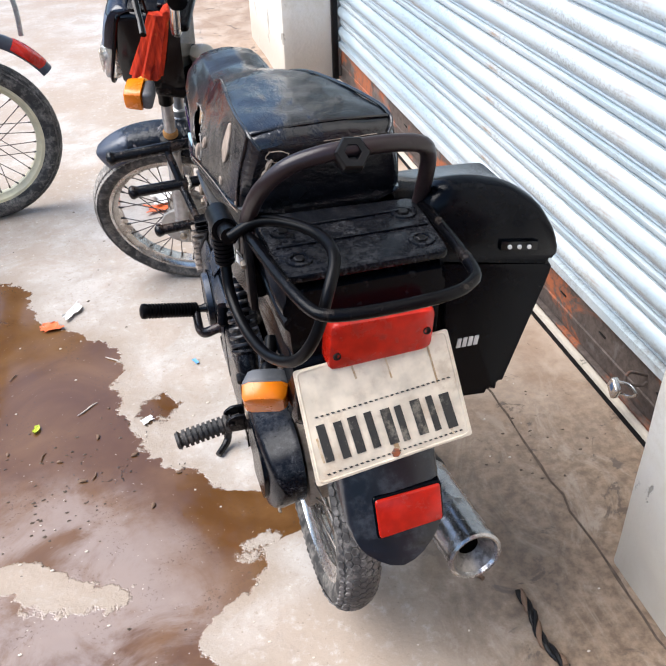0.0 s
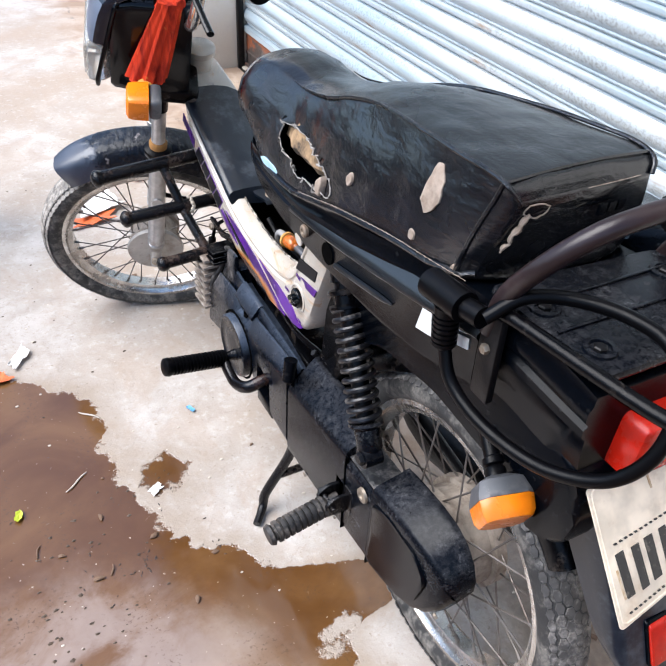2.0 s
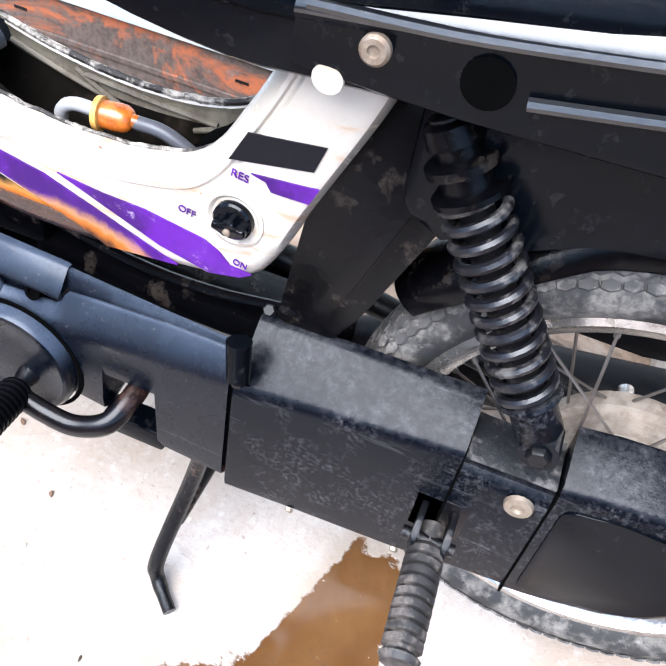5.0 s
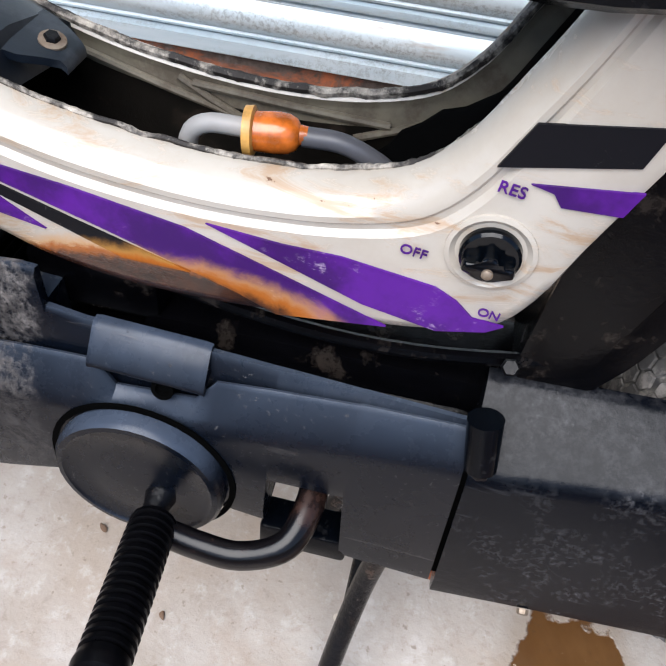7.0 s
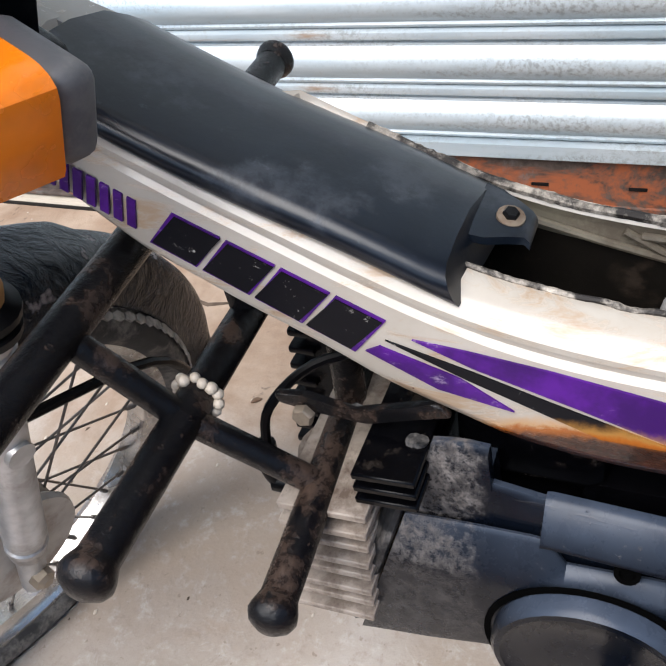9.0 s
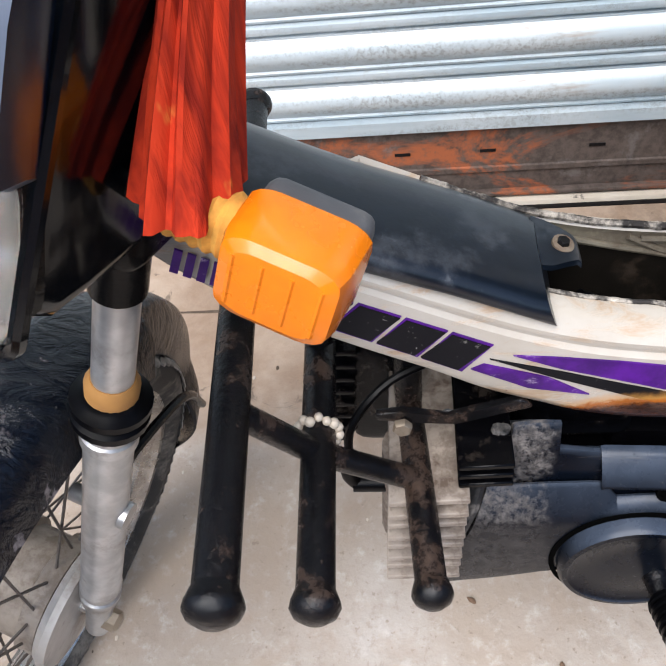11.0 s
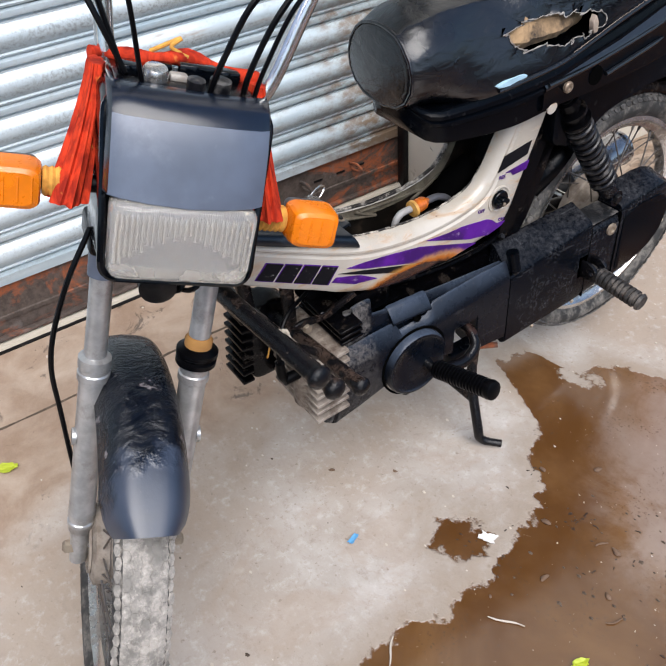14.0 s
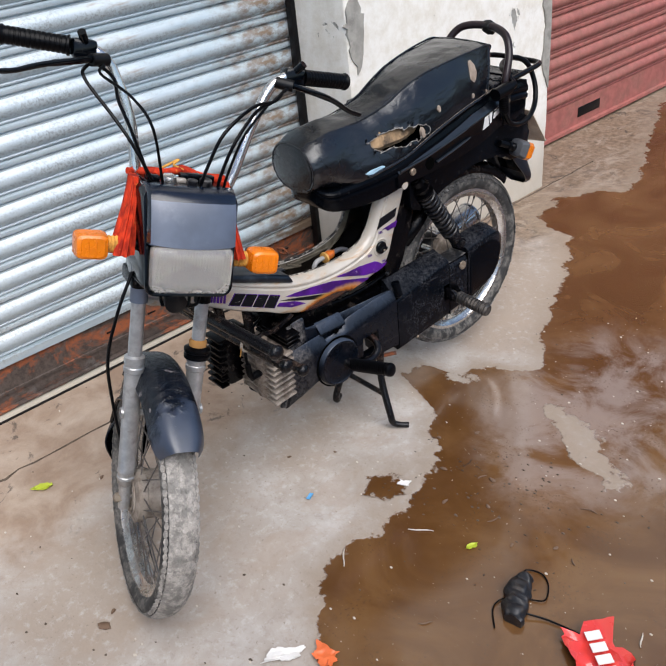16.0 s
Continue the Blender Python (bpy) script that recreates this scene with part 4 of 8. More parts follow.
decal("stripe", [(0.389, 0.624), (0.330, 0.633), (0.337, 0.611), (0.402, 0.598)], M_DECAL)


def lettering(text, size, place, turn, material, parent, name="lettering"):
    cu = bpy.data.curves.new(name, "FONT")
    cu.body, cu.size, cu.extrude, cu.align_x, cu.align_y = text, size, 0.0004, "CENTER", "CENTER"
    cu.offset = 0.00006
    tmp = bpy.data.objects.new(name, cu)
    me = bpy.data.meshes.new_from_object(tmp)
    bpy.data.objects.remove(tmp)
    me.materials.append(material)
    b = BM()
    b.from_mesh(me)
    m = Matrix.Translation(place) @ turn
    moved(b, m)
    return P(name, b, material, "", parent, 0)


LEFT = Matrix(((0, 0, -1, 0), (-1, 0, 0, 0), (0, 1, 0, 0), (0, 0, 0, 1)))
lettering("OFF", 0.0088, (XD - 0.0008, 0.434, 0.5375), LEFT @ Matrix.Rotation(radians(-8), 4, "Z"), M_PURPLE, frame_beam)
lettering("RES", 0.0095, (XD - 0.0008, 0.392, 0.587), LEFT @ Matrix.Rotation(radians(-8), 4, "Z"), M_PURPLE, frame_beam)
lettering("ON", 0.0082, (XD - 0.0008, 0.386, 0.504), LEFT @ Matrix.Rotation(radians(-8), 4, "Z"), M_PURPLE, frame_beam)

# fuel cock
KC = Vector((-0.0625, 0.394, 0.546))
bm = BM()
lathe(bm, [(0.003, 0.0245), (-0.0012, 0.0245), (-0.002, 0.0220), (0.002, 0.0172)], KC, (1, 0, 0), 28, caps=False)
cock = P("fuel_cock", bm, M_CREAM)
bm = BM()
lathe(bm, [(0.0, 0.0168), (-0.0045, 0.0165), (-0.006, 0.0150), (-0.006, 0.0)], KC, (1, 0, 0), 28)
prism(bm, rounded([(KC.y + 0.8 * a, KC.z + 0.8 * b) for a, b in ((-0.018, -0.007), (-0.017, 0.001), (-0.007, 0.001), (-0.004, 0.007), (0.004, 0.007), (0.007, 0.001), (0.017, 0.001), (0.018, -0.007), (0.0, -0.012))], 0.002), KC.x - 0.013, KC.x - 0.004, 0.002)
P("cock_knob", bm, M_GLOSS, "", cock)
bm = BM()
lathe(bm, [(0, 0.0032), (-0.002, 0.0032), (-0.003, 0.0018)], KC + Vector((-0.0125, 0, -0.004)), (1, 0, 0), 12)
P("cock_screw", bm, M_BRASS, "", cock)

# pressed ribs on the far wall of the open beam
for a, b in (((0.677, 0.556), (0.567, 0.527)), ((0.600, 0.546), (0.467, 0.540)), ((0.49, 0.527), (0.424, 0.556)), ((0.610, 0.549), (0.567, 0.527))):
    bm = BM()
    tube(bm, [(0.0555, *a), (0.0555, (a[0] + b[0]) / 2, (a[1] + b[1]) / 2 - 0.001), (0.0555, *b)], 0.0028, 8)
    P("pressed_rib", bm, M_BEAM_IN, "", frame_beam)

# fuel filter and hose in the open beam
bm = BM()
lathe(bm, [(-0.011, 0.0115), (0.002, 0.0122), (0.009, 0.0115), (0.0135, 0.0092), (0.0155, 0.0060), (0.020, 0.0052)], (-0.012, 0.527, 0.562), (0.1, -1, 0.05), 24)
filt = P("fuel_filter", bm, plain("orange_filter", (0.62, 0.15, 0.02), 0.25, 0, 0.6, 90, Coat_Weight=0.3))
bm = BM()
lathe(bm, [(-0.018, 0.006), (-0.0165, 0.0142), (-0.0115, 0.0146), (-0.0105, 0.0120)], (-0.012, 0.527, 0.562), (0.1, -1, 0.05), 24)
P("filter_cap", bm, worn("yellowed_plastic", (0.62, 0.33, 0.08), (0.12, 0.06, 0.02), 0.4, 0.7, 0.5, 90, 0.2, scale=60), "yellowed cap", filt)
bm = BM()
tube(bm, [(-0.012, 0.544, 0.562), (-0.014, 0.568, 0.561), (-0.014, 0.579, 0.545), (-0.012, 0.575, 0.5)], 0.006, 10, 5)
P("hose", bm, plain("grey_hose", (0.30, 0.29, 0.28), 0.5))
bm = BM()
tube(bm, [(-0.010, 0.510, 0.562), (-0.008, 0.484, 0.560), (-0.004, 0.455, 0.542), (-0.002, 0.44, 0.515)], 0.0062, 10, 5)
P("hose", bm, plain("dark_grey_hose", (0.085, 0.085, 0.095), 0.4))
bm = BM()
tube(bm, [(0.01, 0.64, 0.52), (0.012, 0.58, 0.507), (0.01, 0.5, 0.505), (0.01, 0.43, 0.52)], 0.006, 8, 4)
tube(bm, [(-0.022, 0.63, 0.515), (-0.02, 0.57, 0.5), (-0.02, 0.5, 0.498), (-0.02, 0.44, 0.51)], 0.004, 8, 4)
P("wiring", bm, M_RUBBER)
# black mass added for the dark inside of the open beam
bm = BM()
rings = []
for k in range(9):
    f = k / 8
    c = Vector((0.018, 0.475 - 0.085 * f, 0.505 + 0.075 * f ** 1.4))
    r = 0.018 + 0.012 * math.sin(math.pi * min(1, f * 1.1)) + 0.002 * (k % 2)
    rings.append([c + Vector((1.2 * r * math.cos(2 * math.pi * q / 16), 0.5 * r * math.sin(2 * math.pi * q / 16), r * math.sin(2 * math.pi * q / 16))) for q in range(16)])
bridge(bm, rings)
P("beam_dark_fill", bm, M_VOID, "black mass added to darken the open beam")
bm = BM()
tube(bm, [(0.0, 0.655, 0.540), (0.004, 0.62, 0.520), (0.0, 0.58, 0.525), (0.006, 0.53, 0.522), (0.0, 0.46, 0.53)], 0.0055, 8, 5)
tube(bm, [(-0.03, 0.645, 0.525), (-0.028, 0.60, 0.512), (-0.03, 0.54, 0.515), (-0.028, 0.48, 0.51)], 0.0045, 8, 5)
P("cable_run", bm, M_RUBBER)

# black cover on the beam
bm = BM()
CL = spline([(0, 0.918, 0.683), (0, 0.830, 0.638), (0, 0.745, 0.602), (0, 0.684, 0.574)], 5)
rings = []
for a in CL:
    row = [(-0.061, -0.004), (-0.064, 0.002), (-0.0635, 0.009), (-0.060, 0.0145), (-0.053, 0.0175), (-0.03, 0.019), (0.0, 0.0185), (0.03, 0.013), (0.048, 0.004), (0.060, -0.004), (0.066, -0.012), (0.066, -0.02)]
    rings.append([Vector((x, a.y + dz * 0.35, a.z + dz)) for x, dz in row])
bridge(bm, rings)
cover = P("beam_cover", bm, M_LID, "black plastic cover on the beam")
bolt((-0.052, 0.893, 0.6875), (-0.3, 0.2, 1), 0.007, cover, M_RUST, 0.003, "screw")
bm = BM()
rings = [[Vector((0.012 + x, y, z + dz)) for x, dz in ((-w, -0.003), (-w, 0.002), (-w * 0.6, 0.003), (w * 0.6, 0.003), (w, 0.002), (w, -0.003))] for y, z, w in ((0.690, 0.584, 0.028), (0.680, 0.581, 0.026), (0.668, 0.578, 0.019), (0.660, 0.575, 0.014), (0.657, 0.571, 0.013))]
bridge(bm, rings)
P("mounting_tab", bm, M_LID, "", cover)
bm = BM()
lathe(bm, [(0, 0.0085), (0.002, 0.0083), (0.0025, 0.005)], (0.010, 0.670, 0.5815), (-0.2, -0.3, 1), 16)
P("washer", bm, M_BRASS, "", cover)
bolt((0.010, 0.670, 0.583), (-0.2, -0.3, 1), 0.005, cover, M_DARK_STEEL, 0.004, "screw")

# chain case: rear part with a rounded end, front cover
bm = BM()


def case_part(bm, sections):
    """Sections of (y, z_bottom, z_crease, z_top): flat flank, sloping shoulder."""
    rings = []
    for y, zb, zc, zt, x in sections:
        rings.append([Vector(p) for p in ((0.0 - 0.03, y, zb + 0.01), (x + 0.012, y, zb), (x + 0.002, y, zb + 0.008), (x, y, zb + 0.02), (x, y, zc - 0.012), (x + 0.002, y, zc - 0.003), (x + 0.007, y, zc + 0.003), (-0.042, y, zt - 0.003), (-0.038, y, zt), (-0.03, y, zt))])
    bridge(bm, rings)
    return bm


bm = BM()
case_part(bm, [(0.372, 0.224, 0.384, 0.430, -0.089), (0.30, 0.230, 0.397, 0.432, -0.089), (0.20, 0.238, 0.413, 0.436, -0.090), (0.165, 0.242, 0.418, 0.438, -0.090)])
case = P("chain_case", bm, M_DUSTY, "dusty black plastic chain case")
bm = BM()
case_part(bm, [(0.164, 0.243, 0.396, 0.404, -0.0885), (0.085, 0.251, 0.398, 0.406, -0.0885)])
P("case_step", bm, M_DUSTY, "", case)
bm = BM()
prism(bm, [(0.163, 0.406), (0.086, 0.408), (0.086, 0.411), (0.163, 0.409)], -0.083, -0.03, 0.001)
P("step_plate", bm, M_CRUST, "dusty grey step plate", case)
bm = BM()
case_part(bm, [(0.084, 0.250, 0.420, 0.436, -0.091), (0.05, 0.256, 0.428, 0.442, -0.091), (0.0, 0.270, 0.432, 0.446, -0.091), (-0.035, 0.286, 0.430, 0.444, -0.089), (-0.062, 0.306, 0.420, 0.434, -0.085), (-0.082, 0.334, 0.402, 0.414, -0.077), (-0.092, 0.358, 0.384, 0.390, -0.066)])
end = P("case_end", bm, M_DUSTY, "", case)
bm = BM()
prism(bm, rounded([(0.076, 0.268), (0.076, 0.402), (0.03, 0.412), (-0.035, 0.410), (-0.062, 0.380), (-0.046, 0.322), (-0.018, 0.294)], 0.012), -0.0932, -0.085, 0.0015)
P("end_panel", bm, M_PLASTIC, "", end)
for y0, z0 in ((0.1645, 0.33), (0.0845, 0.335)):
    bm = BM()
    box(bm, (-0.0905, y0 - 0.0012, z0 - 0.085), (-0.084, y0 + 0.0012, z0 + 0.075), 0.0004)
    P("seam_line", bm, M_VOID, "", case)
for k, (y, z) in enumerate(((-0.078, 0.322), (0.30, 0.236), (0.19, 0.244))):
    bolt((-0.087 if k else -0.074, y, z), (-1, 0, -0.4), 0.0045, case, M_BRASS, 0.004, "case_screw")
bm = BM()
lathe(bm, [(0, 0.013), (-0.004, 0.012), (-0.005, 0.006), (-0.002, 0.005)], (-0.0890, 0.108, 0.382), (1, 0, 0), 16)
P("case_bolt", bm, M_BRASS, "", case)

def cover_ring(y, zb, zc, zs, zr, x=-0.090, dip=0.011):
    """Flank, rounded shoulder, groove and inner ridge of the engine cover."""
    return [Vector(p) for p in ((-0.03, y, zb + 0.01), (x + 0.012, y, zb), (x + 0.002, y, zb + 0.008), (x, y, zb + 0.02), (x, y, zc - 0.016), (x + 0.0015, y, zc - 0.006), (x + 0.005, y, zc + 0.002), (-0.0765, y, zs - 0.003), (-0.074, y, zs),
                                (-0.0715, y, zs - 0.001), (-0.069, y, min(zs, zr) - dip), (-0.0645, y, zr - 0.005), (-0.0615, y, zr), (-0.057, y, zr - 0.001), (-0.0545, y, zr - 0.035), (-0.03, y, zr - 0.035))]


bm = BM()
bridge(bm, [cover_ring(*q) for q in ((0.738, 0.252, 0.374, 0.399, 0.462), (0.722, 0.257, 0.374, 0.400, 0.464), (0.70, 0.263, 0.374, 0.401, 0.465), (0.675, 0.272, 0.373, 0.402, 0.464), (0.670, 0.274, 0.373, 0.402, 0.432, -0.090, 0.026), (0.640, 0.28, 0.373, 0.403, 0.427, -0.090, 0.026),
                                     (0.630, 0.28, 0.373, 0.402, 0.4265), (0.618, 0.279, 0.373, 0.382, 0.426), (0.560, 0.277, 0.376, 0.386, 0.422), (0.545, 0.276, 0.377, 0.407, 0.421), (0.507, 0.27, 0.382, 0.411, 0.418), (0.505, 0.322, 0.382, 0.411, 0.418),
                                     (0.450, 0.322, 0.388, 0.415, 0.414), (0.447, 0.246, 0.389, 0.416, 0.414), (0.376, 0.240, 0.396, 0.417, 0.409))])

def slope_front(bm):
    """Lean the front end of the cover: its foot stands further forward than its crest."""
    for v in bm.verts:
        w = min(1.0, max(0.0, (v.co.y - 0.66) / 0.078))
        v.co.y += w * (0.704 + (0.462 - v.co.z) * 0.31 - 0.738)
    return bm


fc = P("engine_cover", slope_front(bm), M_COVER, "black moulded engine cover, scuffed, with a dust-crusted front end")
bm = BM()
box(bm, (-0.089, 0.442, 0.244), (-0.06, 0.51, 0.270), 0.003)
P("cover_strip", bm, M_PLASTIC, "", fc)
bm = BM()
for i, (y0, y1) in enumerate(((0.739, 0.745), (0.745, 0.749))):
    tube(bm, [(-0.079 + 0.004 * i, y1, 0.262), (-0.087 + 0.004 * i, y1, 0.36), (-0.084 + 0.004 * i, y1, 0.385), (-0.072 + 0.004 * i, y1, 0.402), (-0.061, y1, 0.46)], 0.0055, 8)
P("cover_rim", slope_front(bm), M_CRUST, "", fc)
bm = BM()
rings = [[Vector((-0.056, y, zt)), Vector((-0.0615, y, zt)), Vector((-0.065, y, zt - 0.003)), Vector((-0.0805, y, zt - 0.022)), Vector((-0.081, y, zt - 0.025)), Vector((-0.0795, y, zt - 0.0275)), Vector((-0.056, y, zt - 0.010))] for y, zt in ((0.634, 0.4275), (0.63, 0.4285), (0.556, 0.4245), (0.552, 0.4235))]
bridge(bm, rings)
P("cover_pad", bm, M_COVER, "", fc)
# black ring paints the shade of a small hole
bm = BM()
lathe(bm, [(0, 0.008), (-0.003, 0.008), (-0.003, 0.005), (0.001, 0.004)], (-0.0765, 0.582, 0.392), (1, 0, -0.3), 16)
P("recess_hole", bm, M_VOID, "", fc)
bm = BM()
tube(bm, [(-0.084, 0.372, 0.440), (-0.091, 0.367, 0.402)], [0.0115, 0.0105], 14)
P("boss", bm, M_PLASTIC, "", case)
bolt((-0.0912, 0.3667, 0.401), (-0.2, 0, -1), 0.007, case, M_DARK_STEEL, 0.006)
# round cap
bm = BM()
lathe(bm, [(0.02, 0.064), (-0.004, 0.064), (-0.008, 0.061), (-0.0085, 0.057), (-0.0065, 0.054), (-0.0085, 0.030), (-0.010, 0.0)], (-0.096, 0.598, 0.312), (1, 0, 0), 40)
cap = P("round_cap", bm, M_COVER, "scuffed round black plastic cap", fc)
# black ring as the painted shade of the gap round the cap
bm = BM()
lathe(bm, [(0.0, 0.0705), (-0.0016, 0.0705), (-0.0018, 0.066)], (-0.0895, 0.598, 0.312), (1, 0, 0), 40, caps=False)
P("cap_gap", bm, M_VOID, "", cap)
bm = BM()
lathe(bm, [(0.0, 0.012), (-0.004, 0.011), (-0.012, 0.009), (-0.03, 0.009)], (-0.104, 0.580, 0.304), (1, 0, 0), 14)
P("kick_axle", bm, M_PEG, "", cap)

# black block added behind the gap so that it reads dark
bm = BM()
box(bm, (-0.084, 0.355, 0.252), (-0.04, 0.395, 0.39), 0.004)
P("gap_filler", bm, M_VOID, "", case)

# kick pedal
bm = BM()
tube(bm, [(-0.060, 0.474, 0.318), (-0.094, 0.472, 0.318), (-0.120, 0.482, 0.304), (-0.130, 0.512, 0.293), (-0.131, 0.545, 0.296), (-0.130, 0.578, 0.305)], [0.0115] * 6, 12, 6, flat=0.85)
kick = P("kick_pedal", bm, worn("brown_steel_arm", (0.0035, 0.003, 0.0035), (0.09, 0.042, 0.028), 0.22, 0.8, 0.4, 60, 0.2, spec=0.3))
bm = BM()
a, b = Vector((-0.128, 0.576, 0.306)), Vector((-0.243, 0.561, 0.335))
d = (b - a).normalized()
prof = []
L = (b - a).length
for k in range(17):
    s = L * k / 17
    prof += [(s, 0.0165), (s + L * 0.032, 0.0172), (s + L * 0.04, 0.0140), (s + L * 0.055, 0.0140)]
lathe(bm, prof[:-2] + [(L, 0.018), (L + 0.006, 0.0165), (L + 0.009, 0.010)], a, d, 18)
P("pedal_rubber", bm, M_RUBBER, "ribbed black rubber grip", kick)

# rear foot peg
bm = BM()
a, b = Vector((-0.098, 0.166, 0.318)), Vector((-0.216, 0.157, 0.304))
d = (b - a).normalized()
L = (b - a).length
prof = [(0, 0.012), (0.02, 0.012)]
for k in range(9):
    s = 0.026 + (L - 0.03) * k / 9
    prof += [(s, 0.0175), (s + L * 0.05, 0.0175), (s + L * 0.056, 0.013), (s + L * 0.083, 0.013)]
lathe(bm, prof + [(L, 0.018), (L + 0.006, 0.015)], a, d, 18)
foot = P("foot_peg", bm, worn("dusty_rubber", (0.02, 0.018, 0.017), (0.20, 0.17, 0.145), 0.6, 0.9, 0.6, 90, 0.3, scale=30), "dusty ribbed rubber foot peg")
bm = BM()
for y in (0.148, 0.176):
    prism(bm, rounded([(-0.128, 0.306), (-0.084, 0.304), (-0.084, 0.340), (-0.112, 0.342), (-0.128, 0.330)], 0.006), y, y + 0.006, 0.001, "y")
box(bm, (-0.09, 0.140, 0.298), (-0.084, 0.190, 0.350), 0.002)
tube(bm, [(-0.116, 0.142, 0.322), (-0.116, 0.190, 0.322)], 0.006, 10)
P("peg_bracket", bm, M_PEG, "", foot)

# shock absorber left
def shock(x_top, x_low, sign):
    A, B = Vector((x_top, 0.258, 0.685)), Vector((x_low, 0.115, 0.455))
    d = (B - A).normalized()
    L = (B - A).length
    b = BM()
    tube(b, [A, B], 0.013, 14)
    s = P("shock_absorber", b, M_DARK_STEEL, "dusty black spring shock absorber")
    b = BM()
    side = d.orthogonal().normalized()
    up = d.cross(side)
    pts = [A + d * (0.055 + (L - 0.105) * k / 230) + (side * math.cos(k * 2 * math.pi * 11.5 / 230) + up * math.sin(k * 2 * math.pi * 11.5 / 230)) * 0.0215 for k in range(231)]
    tube(b, pts, 0.0042, 8)
    P("spring", b, M_SPRING, "", s)
    b = BM()
    lathe(b, [(0.0, 0.010), (0.005, 0.018), (0.018, 0.0195), (0.02, 0.015), (0.028, 0.015), (0.03, 0.025), (0.036, 0.025), (0.038, 0.0175), (0.05, 0.018), (0.052, 0.0265), (0.056, 0.0265), (0.058, 0.0175)], A, d, 20)
    P("upper_cup", b, M_TUBE, "", s)
    b = BM()
    lathe(b, [(-0.05, 0.025), (-0.046, 0.026), (-0.04, 0.019), (-0.012, 0.019), (-0.004, 0.014)], B, d, 20)
    lathe(b, [(-0.016, 0.016), (0.012, 0.016)], B, (1, 0, 0), 16)
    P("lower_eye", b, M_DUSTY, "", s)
    bolt(B + Vector((sign * 0.014, 0, 0)), (sign, 0, 0), 0.010, s, M_DARK_STEEL, 0.008)
    return s


shock(-0.062, -0.078, -1)
shock(0.088, 0.105, 1)

# seat: lofted pad on a black base
def cx(y):
    return max(0.0, min(0.036, 0.036 - 0.085 * (y + 0.1)))


SEAT = [(0.598, 0.062, 0.766, 0.858), (0.592, 0.075, 0.756, 0.871), (0.56, 0.085, 0.752, 0.886), (0.49, 0.091, 0.752, 0.895), (0.42, 0.098, 0.757, 0.893), (0.34, 0.104, 0.766, 0.909), (0.27, 0.108, 0.782, 0.934),
        (0.20, 0.111, 0.800, 0.950), (0.10, 0.113, 0.820, 0.957), (0.03, 0.113, 0.828, 0.959), (-0.01, 0.112, 0.832, 0.960), (-0.034, 0.110, 0.834, 0.957), (-0.046, 0.107, 0.836, 0.950), (-0.052, 0.099, 0.842, 0.939)]


def shoulder(y):
    """How far out the shoulder seam lies, as a share of the half width: narrow in front, wide behind."""
    t = min(1.0, max(0.0, (0.36 - y) / 0.42))
    front = min(1.0, max(0.0, (y - 0.44) / 0.13))
    return 0.50 + 0.34 * t * t * (3 - 2 * t) + 0.20 * front * front


def seat_ring(y, w, zb, zt):
    c = cx(y)
    h = zt - zb
    g = 1 - shoulder(y)
    k = 0.905 + 0.14 * (shoulder(y) - 0.5)
    half = [(-w * 0.2, 0.0), (-w * 0.95, 0.0), (-w * 1.0, 0.07), (-w * (1 - 0.04 * g), 0.22), (-w * (1 - 0.2 * g), 0.42), (-w * (1 - 0.46 * g), 0.62), (-w * (1 - 0.8 * g), 0.81), (-w * (1 - g), k), (-w * (1 - g) * 0.94, k + 0.010), (-w * (1 - g) * 0.6, k + 0.6 * (1 - k)), (-w * (1 - g) * 0.25, k + 0.85 * (1 - k))]
    # the nose is rounded to an oval
    e = min(1.0, max(0.0, (y - 0.46) / 0.11))
    e = 0.85 * e * e * (3 - 2 * e)
    oval = [(-w * math.cos(q), 0.5 + 0.5 * math.sin(q)) for q in (radians(a) for a in (-82, -62, -40, -18, 4, 26, 45, 59, 63, 74, 85))]
    half = [(x + (ox - x) * e, f + (of - f) * e) for (x, f), (ox, of) in zip(half, oval)]
    return [Vector((c + x, y, zb + f * h)) for x, f in half] + [Vector((c - x, y, zb + f * h)) for x, f in half[::-1]]


def lean(p):
    """The rear panel wraps round: the foot of its side edges lies further forward than the top."""
    p = Vector(p)
    k, f = max(0.0, min(1.0, (0.03 - p.y) / 0.07)), max(0.0, min(1.0, (p.z - 0.834) / 0.12))
    side = min(1.0, abs(p.x - 0.036) / 0.108) ** 3
    return p + Vector((0, 0.034 * k * (1 - f) * side, 0))


bm = BM()
sec = [spline([(q[0], q[k], 0) for q in SEAT], 10) for k in (1, 2, 3)]


def finer(ring, n=2):
    out = []
    for p, q in zip(ring, ring[1:]):
        out += [p.lerp(q, k / n) for k in range(n)]
    return out + [ring[-1]]


# the torn opening in the left flank: an oval in (y, z) with a ragged edge
def in_tear(p):
    u, v = (p.y - 0.338) / 0.088, (p.z - 0.822 - 0.05 * (p.y - 0.338)) / 0.020
    return p.x < -0.03 and math.hypot(u, v) + 0.32 * noise.noise((p.y * 55, p.z * 70, 2.0)) < 1.0


bridge(bm, [finer(seat_ring(a.x, a.y, b.y, c.y), 3) for a, b, c in zip(*sec)])
